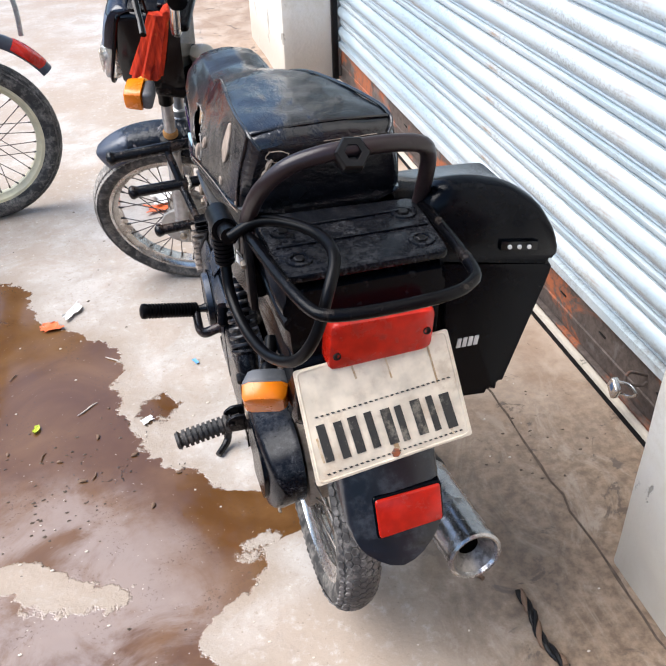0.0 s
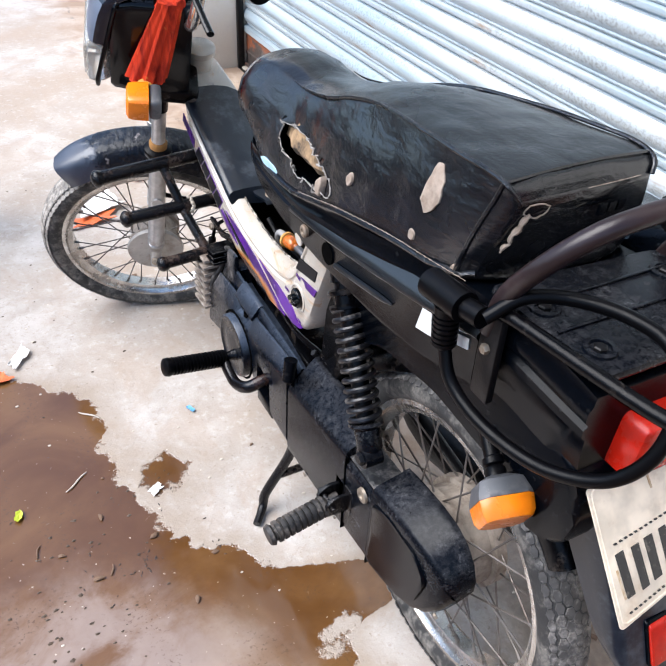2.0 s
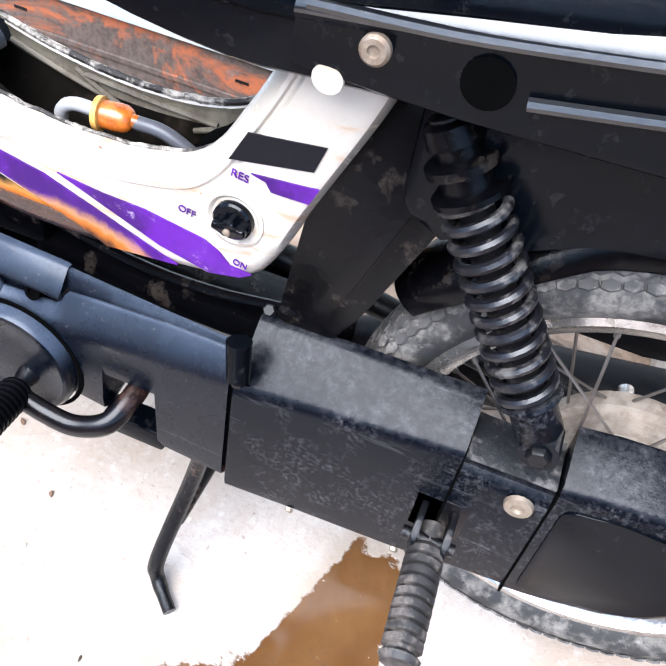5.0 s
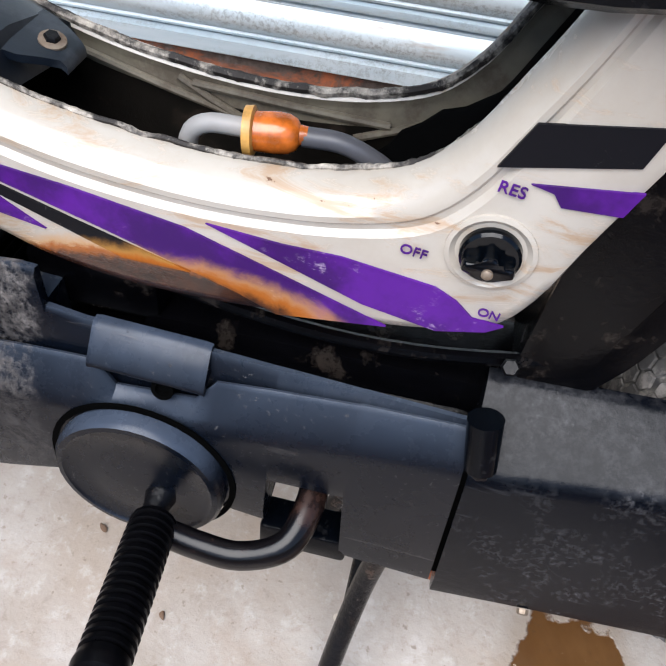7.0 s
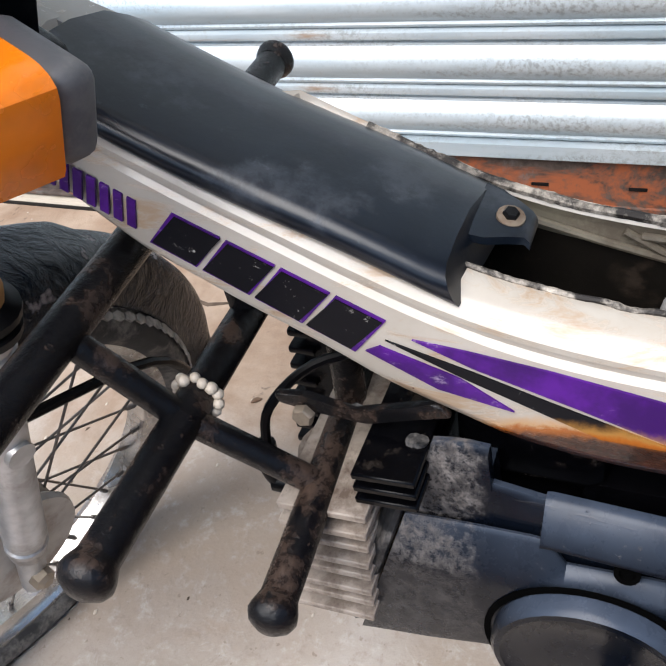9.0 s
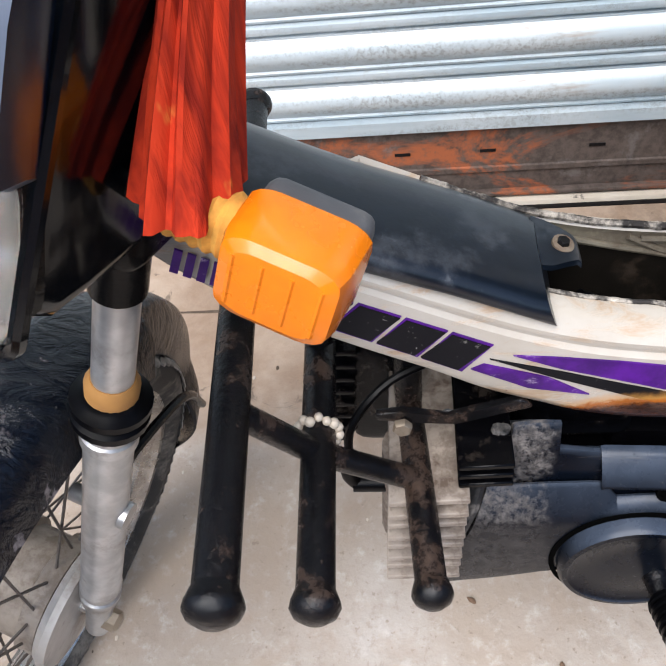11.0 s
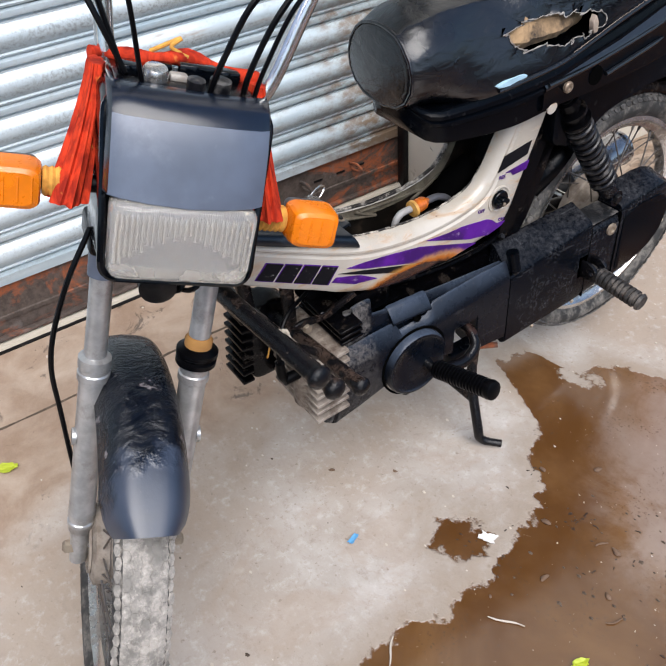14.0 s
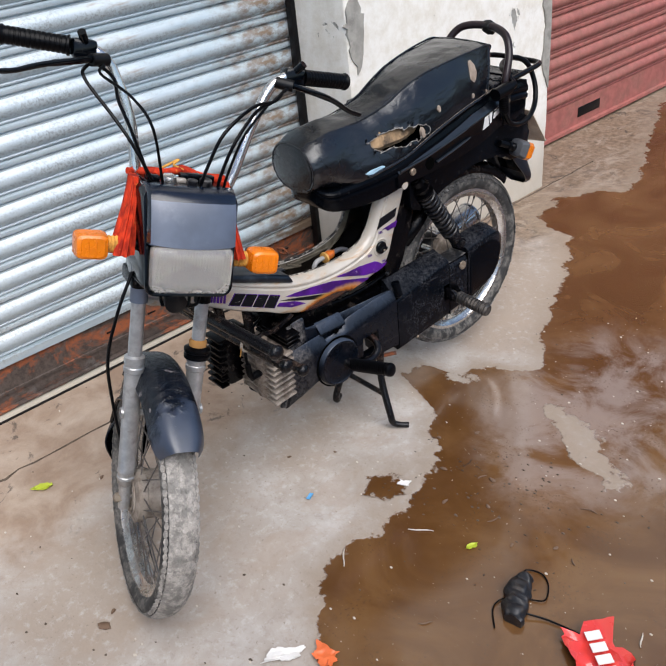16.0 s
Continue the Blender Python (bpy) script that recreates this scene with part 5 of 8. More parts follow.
for v in bm.verts:
    p = v.co.copy()
    v.co = lean(p) + Vector((0, 0, 1)) * (0.0022 * noise.noise(p * 28)) + Vector((1, 0, 0)) * (0.0018 * noise.noise(p * 24 + Vector((9, 0, 0))))
    sag = math.exp(-((p.y - 0.335) / 0.09) ** 2 - ((p.z - 0.83) / 0.03) ** 2)
    if p.x < -0.03:
        v.co.x += 0.012 * sag
bmesh.ops.delete(bm, geom=[f for f in bm.faces if in_tear(f.calc_center_median())], context="FACES")
hole = [e for e in bm.edges if e.is_boundary]
for v in {v for e in hole for v in e.verts}:
    p = v.co
    dv = 0.05 * (p.y - 0.338)
    u, w = (p.y - 0.338) / 0.088, (p.z - 0.822 - dv) / 0.020
    k = (1.0 + 0.36 * noise.noise((u * 2.6, w * 2.6, 4.0)) + 0.34 * noise.noise((u * 9, w * 9, 1.0))) / max(0.2, math.hypot(u, w))
    v.co = Vector((p.x - 0.001 - 0.003 * abs(noise.noise((u * 6, w * 6, 2))), 0.338 + 0.088 * u * k, 0.822 + dv + 0.020 * w * k))
lip = [(e.verts[0].co.copy(), e.verts[1].co.copy()) for e in hole]
seat = P("seat", bm, M_VINYL, "cracked black vinyl seat with torn patches showing foam")
b3 = BM()
for p, q in lip:
    out = Vector((-0.0015, 0, 0.0005))
    mid = [p.lerp(q, k / 4) + out + Vector((0, noise.noise(p.lerp(q, k / 4) * 260), noise.noise(p.lerp(q, k / 4) * 240 + Vector((5, 0, 0))))) * 0.0022 for k in range(5)]
    tube(b3, mid, [0.0004 + 0.0018 * abs(noise.noise(v * 130)) for v in mid], 5)
tagged(P("ragged_edge", b3, worn("frayed_backing", (0.34, 0.31, 0.28), (0.03, 0.026, 0.024), 0.9, 0.95, 0.7, 120, 0.4, scale=70), "frayed pale edge of the torn vinyl", seat), kind="stuff")
# what shows inside the opening
b3 = BM()
rings = []
for k in range(17):
    y = 0.250 + 0.176 * k / 16
    x = cx(y) - 0.070 + 0.012 * (abs(k - 8) / 8) ** 2 - 0.012 * abs(noise.noise((y * 30, 0, 1)))
    rings.append([Vector((x + 0.004, y, 0.852)), Vector((x + 0.010 * noise.noise((y * 25, 1, 0)), y, 0.838)), Vector((x - 0.006 - 0.006 * noise.noise((y * 45, 2, 0)), y, 0.826)), Vector((x - 0.010, y, 0.815 + 0.004 * noise.noise((y * 50, 0, 5)))), Vector((x - 0.002, y, 0.803)), Vector((x + 0.02, y, 0.80)), Vector((x + 0.02, y, 0.852))])
bridge(b3, rings)
P("bare_foam", b3, worn("tan_foam", (0.40, 0.26, 0.14), (0.035, 0.026, 0.02), 0.95, 0.95, 0.95, 40, 0.8, scale=26), "crumbling tan foam in the torn opening", seat)
# piping along the shoulder and round the back panel
for s in (-1, 1):
    bm = BM()
    pts = [Vector((cx(a.x) + s * (a.y * shoulder(a.x)), a.x, b.y + (0.912 + 0.14 * (shoulder(a.x) - 0.5)) * (c.y - b.y) + 0.001)) for a, b, c in zip(*sec) if a.x < 0.455]
    tube(bm, pts, [0.0003 + 0.0023 * min(1.0, (0.455 - p.y) / 0.08) for p in pts], 8)
    P("piping", bm, M_VINYL, "", seat)
    bm = BM()
    pts = [lean((cx(a.x) + s * (a.y * 1.0 + 0.0008), a.x, b.y + 0.06 * (c.y - b.y))) for a, b, c in zip(*sec) if a.x < 0.455]
    tube(bm, pts, 0.0036, 8)
    P("seam_welt", bm, M_VINYL, "", seat)
y, w, zb, zt = SEAT[1]
bm = BM()
tube(bm, [p + Vector((0, 0.001, 0)) for p in seat_ring(y, w * 1.0, zb, zt)], 0.003, 8, closed=True)
P("piping", bm, M_VINYL, "", seat)
y, w, zb, zt = SEAT[-3]
bm = BM()
tube(bm, [lean(p) + Vector((0, -0.001, 0)) for p in seat_ring(y, w * 1.0, zb, zt)[1:-1]], 0.003, 8)
P("piping", bm, M_VINYL, "", seat)


b3 = BM()
run = []
for k in range(240):
    y = -0.03 + 0.34 * k / 240
    i = min(range(len(sec[0])), key=lambda q: abs(sec[0][q].x - y))
    w, zb, zt = sec[0][i].y, sec[1][i].y, sec[2][i].y
    run.append(Vector((cx(y) - w * 1.0 - 0.0032, y, zb + 0.10 * (zt - zb) + 0.0012 * noise.noise((k * 0.5, 1, 1)))))
tube(b3, run, [0.00035 + 0.0011 * max(0.0, noise.noise((k * 0.33, 0, 8))) for k in range(240)], 5)
P("stitching", b3, M_FOAM, "pale frayed stitching", seat)


def tear(y, z_f, ry, rz, seed, name="torn_patch", material=None):
    """A ragged patch of bare foam on the left flank of the seat."""
    k = min(range(len(sec[0])), key=lambda i: abs(sec[0][i].x - y))
    a, b, c = (q[k] for q in sec)
    b3 = BM()
    out = []
    for i in range(22):
        t = 2 * math.pi * i / 22
        r = 1 + 0.35 * noise.noise((math.cos(t) * 1.7 + seed, math.sin(t) * 1.7, seed))
        yy, zz = y + ry * r * math.cos(t), b.y + z_f * (c.y - b.y) + rz * r * math.sin(t)
        f = (zz - b.y) / (c.y - b.y)
        g = 1 - shoulder(yy)
        prof = [(0.0, 1.0), (0.07, 1.0), (0.22, 1 - 0.04 * g), (0.42, 1 - 0.2 * g), (0.62, 1 - 0.46 * g), (0.81, 1 - 0.8 * g), (0.905 + 0.14 * (0.5 - g), 1 - g), (1.0, 0.2)]
        xw = 1.0
        for (f0, w0), (f1, w1) in zip(prof, prof[1:]):
            if f0 <= f <= f1:
                xw = w0 + (w1 - w0) * (f - f0) / (f1 - f0)
        out.append(lean((cx(yy) - a.y * xw - 0.0014, yy, zz)))
    ctr = sum(out, Vector()) / len(out)
    vs = [b3.verts.new(p) for p in out]
    vi = [b3.verts.new(p.lerp(ctr, 0.15) + Vector((-0.0012, 0, 0))) for p in out]
    back = [b3.verts.new(p + Vector((0.008, 0, 0))) for p in out]
    mid = b3.verts.new(ctr + Vector((-0.0006, 0, 0)))
    n = len(vs)
    for i in range(n):
        j = (i + 1) % n
        b3.faces.new((vs[i], vs[j], vi[j], vi[i]))
        b3.faces.new((back[i], back[j], vs[j], vs[i]))
        b3.faces.new((vi[i], vi[j], mid))
    b3.faces.new(back[::-1])
    return P(name, b3, material or M_FOAM, "bare tan foam", seat)


tear(0.05, 0.62, 0.014, 0.024, 1.0)
tear(0.195, 0.36, 0.006, 0.008, 2.0)
tear(0.062, 0.2, 0.006, 0.006, 4.0)
tear(0.262, 0.2, 0.007, 0.012, 7.5)
tear(0.425, 0.11, 0.03, 0.006, 9.0, "blue_scrap", plain("pale_blue_scrap", (0.32, 0.48, 0.58), 0.6))
tear(-0.030, 0.08, 0.005, 0.006, 11.0)
# rip in the back panel: a ragged loop and a hanging strip
bm = BM()
loop = [(-0.030 + 0.014 * math.cos(q) * (1 + 0.25 * noise.noise((q * 2, 1, 0))), 0.925 + 0.0075 * math.sin(q) * (1 + 0.4 * noise.noise((q * 2, 5, 0)))) for q in (k * math.pi / 11 for k in range(22))]
tube(bm, [lean((x, -0.0532, z)) for x, z in loop], [0.0007 + 0.0011 * abs(noise.noise((k * 0.9, 2, 2))) for k in range(22)], 5, closed=True)
P("torn_patch", bm, M_FOAM, "", seat)
bm = BM()
strip = [(-0.036, 0.921), (-0.040, 0.917), (-0.043, 0.911), (-0.044, 0.906), (-0.049, 0.900), (-0.050, 0.894), (-0.049, 0.888), (-0.054, 0.885), (-0.055, 0.878)]
tube(bm, [lean((x, -0.0532, z)) for x, z in strip], [0.0022, 0.0034, 0.0026, 0.0036, 0.0022, 0.0026, 0.0016, 0.0026, 0.0012], 6, 3)
P("torn_patch", bm, M_FOAM, "", seat)
bm = BM()
for k in range(14):
    x = 0.03 + 0.07 * k / 14
    tube(bm, [lean((x, -0.0524, 0.9375 + 0.001 * noise.noise((k, 0, 0)))), lean((x + 0.005, -0.0524, 0.9375 + 0.001 * noise.noise((k + 1, 0, 0))))], 0.0004 + 0.0011 * max(0, noise.noise((k * 0.7, 3, 1))), 5)
tagged(P("frayed_seam", bm, M_FOAM, "", seat), kind="stuff")
bm = BM()
for k in range(3):
    prism(bm, [(0.052 + k * 0.013, 0.902), (0.062 + k * 0.013, 0.902), (0.063 + k * 0.013, 0.914), (0.053 + k * 0.013, 0.914)], -0.0530, -0.050, 0, "y")
for v in bm.verts:
    v.co = lean(v.co)
P("letter_bar", bm, M_PLASTIC, "", seat, 0)

# black body under the seat with moulded ribs
BASE = [(0.58, 0.030, 0.735, 0.775), (0.555, 0.070, 0.705, 0.755), (0.50, 0.082, 0.690, 0.755), (0.40, 0.090, 0.682, 0.76), (0.33, 0.096, 0.690, 0.768), (0.25, 0.099, 0.694, 0.785), (0.15, 0.102, 0.700, 0.803), (0.05, 0.104, 0.712, 0.825),
        (-0.03, 0.105, 0.722, 0.834), (-0.10, 0.104, 0.722, 0.836), (-0.17, 0.103, 0.716, 0.832), (-0.205, 0.098, 0.716, 0.822)]
bsec = [spline([(s[0], s[k], 0) for s in BASE], 3) for k in (1, 2, 3)]


def base_ring(y, w, zb, zt):
    c = cx(y) if y > -0.1 else 0.036
    half = [(-w * 0.3, 0.0), (-w * 0.84, 0.0), (-w * 0.93, 0.07), (-w * 0.96, 0.3), (-w * 0.97, 0.5), (-w * 1.03, 0.56), (-w * 1.03, 0.64), (-w * 0.985, 0.68), (-w * 1.035, 0.74), (-w * 1.035, 0.84), (-w * 0.99, 0.9), (-w * 0.98, 1.0), (-w * 0.3, 1.0)]
    h = zt - zb
    return [Vector((c + x, y, zb + f * h)) for x, f in half] + [Vector((c - x, y, zb + f * h)) for x, f in half[::-1]]


bm = BM()
bridge(bm, [base_ring(a.x, a.y, b.y, c.y) for a, b, c in zip(*bsec)])
tail = P("tail_body", bm, M_PLASTIC, "glossy black tail body with moulded ribs")
def side_x(y):
    """How far out the left side panel lies."""
    pts = [(-0.115, -0.080), (-0.06, -0.087), (0.02, -0.0945), (0.25, -0.0975), (0.36, -0.0975)]
    for (y0, x0), (y1, x1) in zip(pts, pts[1:]):
        if y <= y1:
            return x0 + (x1 - x0) * (y - y0) / (y1 - y0)
    return pts[-1][1]


bm = BM()
rings = []
edge = spline([(0.352, 0.700, 0.757), (0.25, 0.699, 0.770), (0.168, 0.702, 0.783), (0.099, 0.706, 0.794), (0.005, 0.720, 0.811), (-0.040, 0.730, 0.819), (-0.068, 0.736, 0.823)], 4)
for y, zb, zt in edge:
    x = side_x(y)
    rings.append([Vector((x + dx, y, z)) for dx, z in ((0.03, zb), (0.006, zb), (0.0015, zb + 0.003), (0.0, zb + 0.009), (0.0, zt - 0.026), (-0.0030, zt - 0.022), (-0.0030, zt - 0.018), (0.0035, zt - 0.010), (0.010, zt), (0.03, zt))])
bridge(bm, rings)
side = P("side_panel", bm, M_PLASTIC, "glossy black moulded side panel", tail)
side.data.materials.append(M_SHEEN)
for q in side.data.polygons:
    if q.index < 10 * (len(edge) - 1) and q.index % 10 in (5, 6, 7):
        q.material_index = 1
for pts in ([(0.345, 0.742), (0.26, 0.749), (0.165, 0.763), (0.072, 0.779)], [(0.213, 0.724), (0.14, 0.737), (0.078, 0.749)]):
    bm = BM()
    q = spline([(0, *p) for p in pts], 5)
    tube(bm, [(side_x(p.y) - 0.0005, p.y, p.z) for p in q], [0.0042] * (len(q) - 3) + [0.0040, 0.0032, 0.0012], 8)
    P("moulded_rib", bm, M_SHEEN, "", side)
bm = BM()
for dz in (0.018, 0.036):
    tube(bm, [(cx(y) + 0.1045, y, z) for y, z in ((0.33, 0.742 - dz), (0.25, 0.744 - dz), (0.15, 0.757 - dz), (0.075, 0.772 - dz))], 0.0042, 8, 4)
P("moulded_rib", bm, M_GLOSS, "", tail)
# black disc on the panel as the painted shade of a hole
bm = BM()
lathe(bm, [(0.002, 0.0155), (-0.0012, 0.0155), (-0.0014, 0.0)], (-0.0972, 0.237, 0.728), (1, 0, 0), 20)
P("frame_hole", bm, M_VOID, "", side)
bm = BM()
lathe(bm, [(0.006, 0.0095), (-0.003, 0.0095), (-0.005, 0.0075), (-0.005, 0.004), (-0.003, 0.0035)], (-0.0985, 0.302, 0.728), (1, 0, 0), 18)
P("mounting_bolt", bm, M_BRASS, "tarnished mounting bolt", side)
bm = BM()
lathe(bm, [(0.014, 0.007), (0.0, 0.007), (-0.001, 0.0105), (-0.003, 0.010), (-0.0035, 0.0)], (-0.0935, 0.328, 0.700), (1, 0, 0.1), 20)
P("grommet", bm, M_CREAM, "cream plastic grommet", side)
# white letters on the flank, drawn as plain blocks
for q in ([(0.0185, 0.786), (0.004, 0.790), (0.000, 0.757), (0.027, 0.752)], [(0.000, 0.791), (-0.016, 0.795), (-0.012, 0.762), (-0.005, 0.760)], [(-0.025, 0.796), (-0.057, 0.806), (-0.056, 0.797), (-0.026, 0.788)], [(-0.024, 0.783), (-0.056, 0.792), (-0.057, 0.778), (-0.019, 0.768)]):
    b = BM()
    prism(b, q, -0.0010, 0.004)
    for v in b.verts:
        v.co.x += side_x(v.co.y)
    P("letter_block", b, M_WHITE, "worn white letters", side, 0)
# black lower tail between body and wheel
bm = BM()
prism(bm, rounded([(0.275, 0.705), (0.05, 0.735), (-0.20, 0.738), (-0.228, 0.69), (-0.215, 0.62), (-0.15, 0.60), (-0.1, 0.640), (0.02, 0.648), (0.14, 0.628), (0.22, 0.585), (0.275, 0.60)], 0.02), -0.060, 0.122, 0.008)
P("lower_tail", bm, M_PLASTIC, "", tail)

# rear mudguard: a curved shell over the wheel
def guard(center, right, fwd, up, r, a0, a1, half, drop, n=28, thick=0.003, round_tip=False, flat=False):
    """A fender shell from angle a0 to a1 (degrees from straight up, forward positive)."""
    m = Matrix((Vector(right), Vector(fwd), Vector(up))).transposed().to_4x4()
    m.translation = Vector(center)
    b = BM()
    rings = []
    for k in range(n + 1):
        t = radians(a0 + (a1 - a0) * k / n)
        tip = 0.62 + 0.38 * math.sqrt(max(0.0, 1 - (1 - min(1, (n - k + 0.12) / 5)) ** 2)) if round_tip else 1
        edge = tip if round_tip and k > n / 2 else min(1, 0.55 + 0.45 * math.sin(math.pi * min(1, max(0, (k + 0.8) / 5) / 2)), 0.5 + 0.5 * math.sin(math.pi / 2 * min(1, (n - k + 0.6) / 5)))
        prof = [(half * math.copysign(abs(math.sin(q)) ** 0.8, q), -drop * (1 - abs(math.cos(q)) ** 0.8)) for q in (math.pi / 2 * j / 8 for j in range(-8, 9))]
        if flat:
            prof = [(half * math.sin(q * 0.98), -drop * abs(math.sin(q)) ** 4.5) for q in (math.pi / 2 * j / 10 for j in range(-10, 11))]
        prof += [(x * 0.95, z - thick) for x, z in prof[::-1]]
        rings.append([Vector((x * edge, (r + z) * math.sin(t), (r + z) * math.cos(t))) for x, z in prof])
    bridge(b, rings)
    return moved(b, m)


P("rear_mudguard", guard(REAR, (1, 0, 0), (0, 1, 0), (0, 0, 1), 0.298, 58, -48, 0.05, 0.03), M_TUBE, "black rear mudguard")
# inner guard in front of the rear wheel
bm = BM()
prism(bm, rounded([(0.345, 0.56), (0.30, 0.68), (0.22, 0.70), (0.235, 0.60), (0.285, 0.47), (0.32, 0.40), (0.36, 0.42)], 0.015), -0.035, 0.055, 0.008)
P("inner_guard", bm, M_TUBE)

# luggage platform, ring and hoop
bm = BM()
prism(bm, rounded([(-0.062, -0.205), (0.142, -0.205), (0.148, -0.06), (-0.066, -0.045)], 0.012), 0.834, 0.846, 0.004, "z")
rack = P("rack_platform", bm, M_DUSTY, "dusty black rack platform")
for y in (-0.095, -0.14):
    bm = BM()
    box(bm, (-0.056, y, 0.8455), (0.138, y + 0.004, 0.849), 0.001)
    P("rack_ridge", bm, M_DUSTY, "", rack)
for x, y in ((0.12, -0.1), (0.118, -0.172), (-0.04, -0.1), (-0.035, -0.172)):
    bm = BM()
    lathe(bm, [(0, 0.017), (0.003, 0.016), (0.0035, 0.011), (0.001, 0.010)], (x, y, 0.8455), (0, 0, 1), 20)
    P("rack_bolt", bm, M_DUSTY, "", rack)
    bolt((x, y, 0.8462), (0, 0, 1), 0.007, rack, M_DARK_STEEL, 0.004)
bm = BM()
tube(bm, [(-0.083, -0.075, 0.842), (-0.08, -0.11, 0.848), (-0.066, -0.2, 0.848), (-0.05, -0.268, 0.846), (-0.03, -0.292, 0.845), (0.03, -0.298, 0.845), (0.10, -0.296, 0.847), (0.132, -0.284, 0.848), (0.147, -0.262, 0.849), (0.15, -0.2, 0.85), (0.152, -0.11, 0.848), (0.153, -0.06, 0.842)], 0.0075, 12, 5)
P("rack_rail", bm, M_TUBE, "black tubular rack rail")
bm = BM()
tube(bm, [(-0.082, -0.075, 0.815), (-0.079, -0.088, 0.865), (-0.066, -0.115, 0.912), (-0.038, -0.138, 0.948), (0.000, -0.149, 0.963), (0.04, -0.152, 0.967), (0.09, -0.149, 0.965), (0.128, -0.138, 0.953), (0.146, -0.112, 0.920), (0.152, -0.08, 0.86), (0.152, -0.062, 0.825)], 0.0105, 14, 6)
hoop = P("grab_hoop", bm, worn("worn_brown_black_tube", (0.020, 0.012, 0.013), (0.11, 0.08, 0.075), 0.3, 0.7, 0.35, 60, 0.3, spec=0.35), "worn black grab hoop")
bm = BM()
lathe(bm, [(-0.012, 0.0185), (-0.009, 0.021), (0.008, 0.021), (0.011, 0.0185), (0.011, 0.010), (0.0, 0.009)], (0.035, -0.158, 0.962), (0, -0.75, 0.65), 6)
P("hoop_nut", bm, M_DARK_STEEL, "large rusty hexagon nut", hoop)
for x in (-0.082, 0.153):
    bm = BM()
    box(bm, (x - 0.006, -0.098, 0.735), (x + 0.004, -0.07, 0.842), 0.002)
    st = P("rack_bracket", bm, M_DARK_STEEL)
    bolt((x - 0.006 if x < 0 else x + 0.004, -0.084, 0.80), (-1 if x < 0 else 1, 0, 0), 0.006, st, M_BRASS)

# tail lamp
bm = BM()
ol = rounded([(-0.022, 0.722), (0.112, 0.728), (0.116, 0.787), (-0.016, 0.789)], 0.010)
lc = Vector((0.0475, 0, 0.7565))
bridge(bm, [[Vector((lc.x + (x - lc.x) * k, y, lc.z + (z - lc.z) * k)) for x, z in ol] for y, k in ((-0.200, 1.0), (-0.229, 0.995), (-0.2335, 0.975), (-0.2355, 0.93), (-0.2365, 0.80), (-0.2375, 0.4))])
lamp = P("tail_lamp", bm, M_REDLENS, "scuffed red tail lamp", None, 35)
for x, z in ((-0.010, 0.744), (0.104, 0.757)):
    bm = BM()
    lathe(bm, [(0.0, 0.0052), (0.0015, 0.005), (0.001, 0.0034), (-0.001, 0.003)], (x, -0.2362, z), (0, -1, 0), 14)
    P("screw", bm, M_DARK_STEEL, "", lamp)

# number plate, bars instead of characters
TL, TR, BL, BR = Vector((-0.064, -0.227, 0.727)), Vector((0.137, -0.220, 0.742)), Vector((-0.060, -0.310, 0.612)), Vector((0.158, -0.277, 0.605))


def plate_pt(u, v, h=0.0):
    n = (TR - TL).cross(BL - TL).normalized()
    p = TL.lerp(TR, u).lerp(BL.lerp(BR, u), v)
    return p + n * (-h) + Vector((0, -1, 0)) * 0.004 * math.sin(3 * u + 2 * v) * 0.4


def plate_quad(b, u0, u1, v0, v1, h0, h1, skew=0.0, n=1):
    for k in range(n):
        a, c = u0 + (u1 - u0) * k / n, u0 + (u1 - u0) * (k + 1) / n
        lo = [b.verts.new(plate_pt(u, v, h0)) for u, v in ((a, v0), (c, v0), (c + skew, v1), (a + skew, v1))]
        hi = [b.verts.new(plate_pt(u, v, h1)) for u, v in ((a, v0), (c, v0), (c + skew, v1), (a + skew, v1))]
        b.faces.new(lo), b.faces.new(hi[::-1])
        for i in range(4):
            b.faces.new((lo[i], lo[(i + 1) % 4], hi[(i + 1) % 4], hi[i]))


nrm = (TR - TL).cross(BL - TL).normalized()
OUT = -1 if nrm.y > 0 else 1
bm = BM()


def corner(u, v, r=0.05):
    a, b = abs(2 * u - 1), abs(2 * v - 1)
    if a > 1 - r and b > 1 - r:
        q = math.hypot((a - 1 + r) / r, (b - 1 + r) / r)
        if q > 1:
            a, b = 1 - r + (a - 1 + r) / q, 1 - r + (b - 1 + r) / q
    return 0.5 + math.copysign(a / 2, u - 0.5), 0.5 + math.copysign(b / 2, v - 0.5)


US = [0, 0.0125, 0.025] + [k / 10 for k in range(1, 10)] + [0.975, 0.9875, 1]
sheets = []
for hgt in (0.0011, -0.0011):
    sheets.append([[bm.verts.new(plate_pt(*corner(u, v), hgt)) for v in US] for u in US])
n = len(US) - 1
for g in sheets:
    for i in range(n):
        for j in range(n):
            bm.faces.new((g[i][j], g[i + 1][j], g[i + 1][j + 1], g[i][j + 1]))
rim = [(i, 0) for i in range(n)] + [(n, j) for j in range(n)] + [(i, n) for i in range(n, 0, -1)] + [(0, j) for j in range(n, 0, -1)]
for k, (i, j) in enumerate(rim):
    i2, j2 = rim[(k + 1) % len(rim)]
    bm.faces.new((sheets[0][i][j], sheets[0][i2][j2], sheets[1][i2][j2], sheets[1][i][j]))
plate = P("number_plate", bm, M_PLATE, "stained cream metal number plate with black bars", None, 30)
FACE = -1 if plate_pt(0.5, 0.5, 0.01).y < plate_pt(0.5, 0.5, 0).y else 1
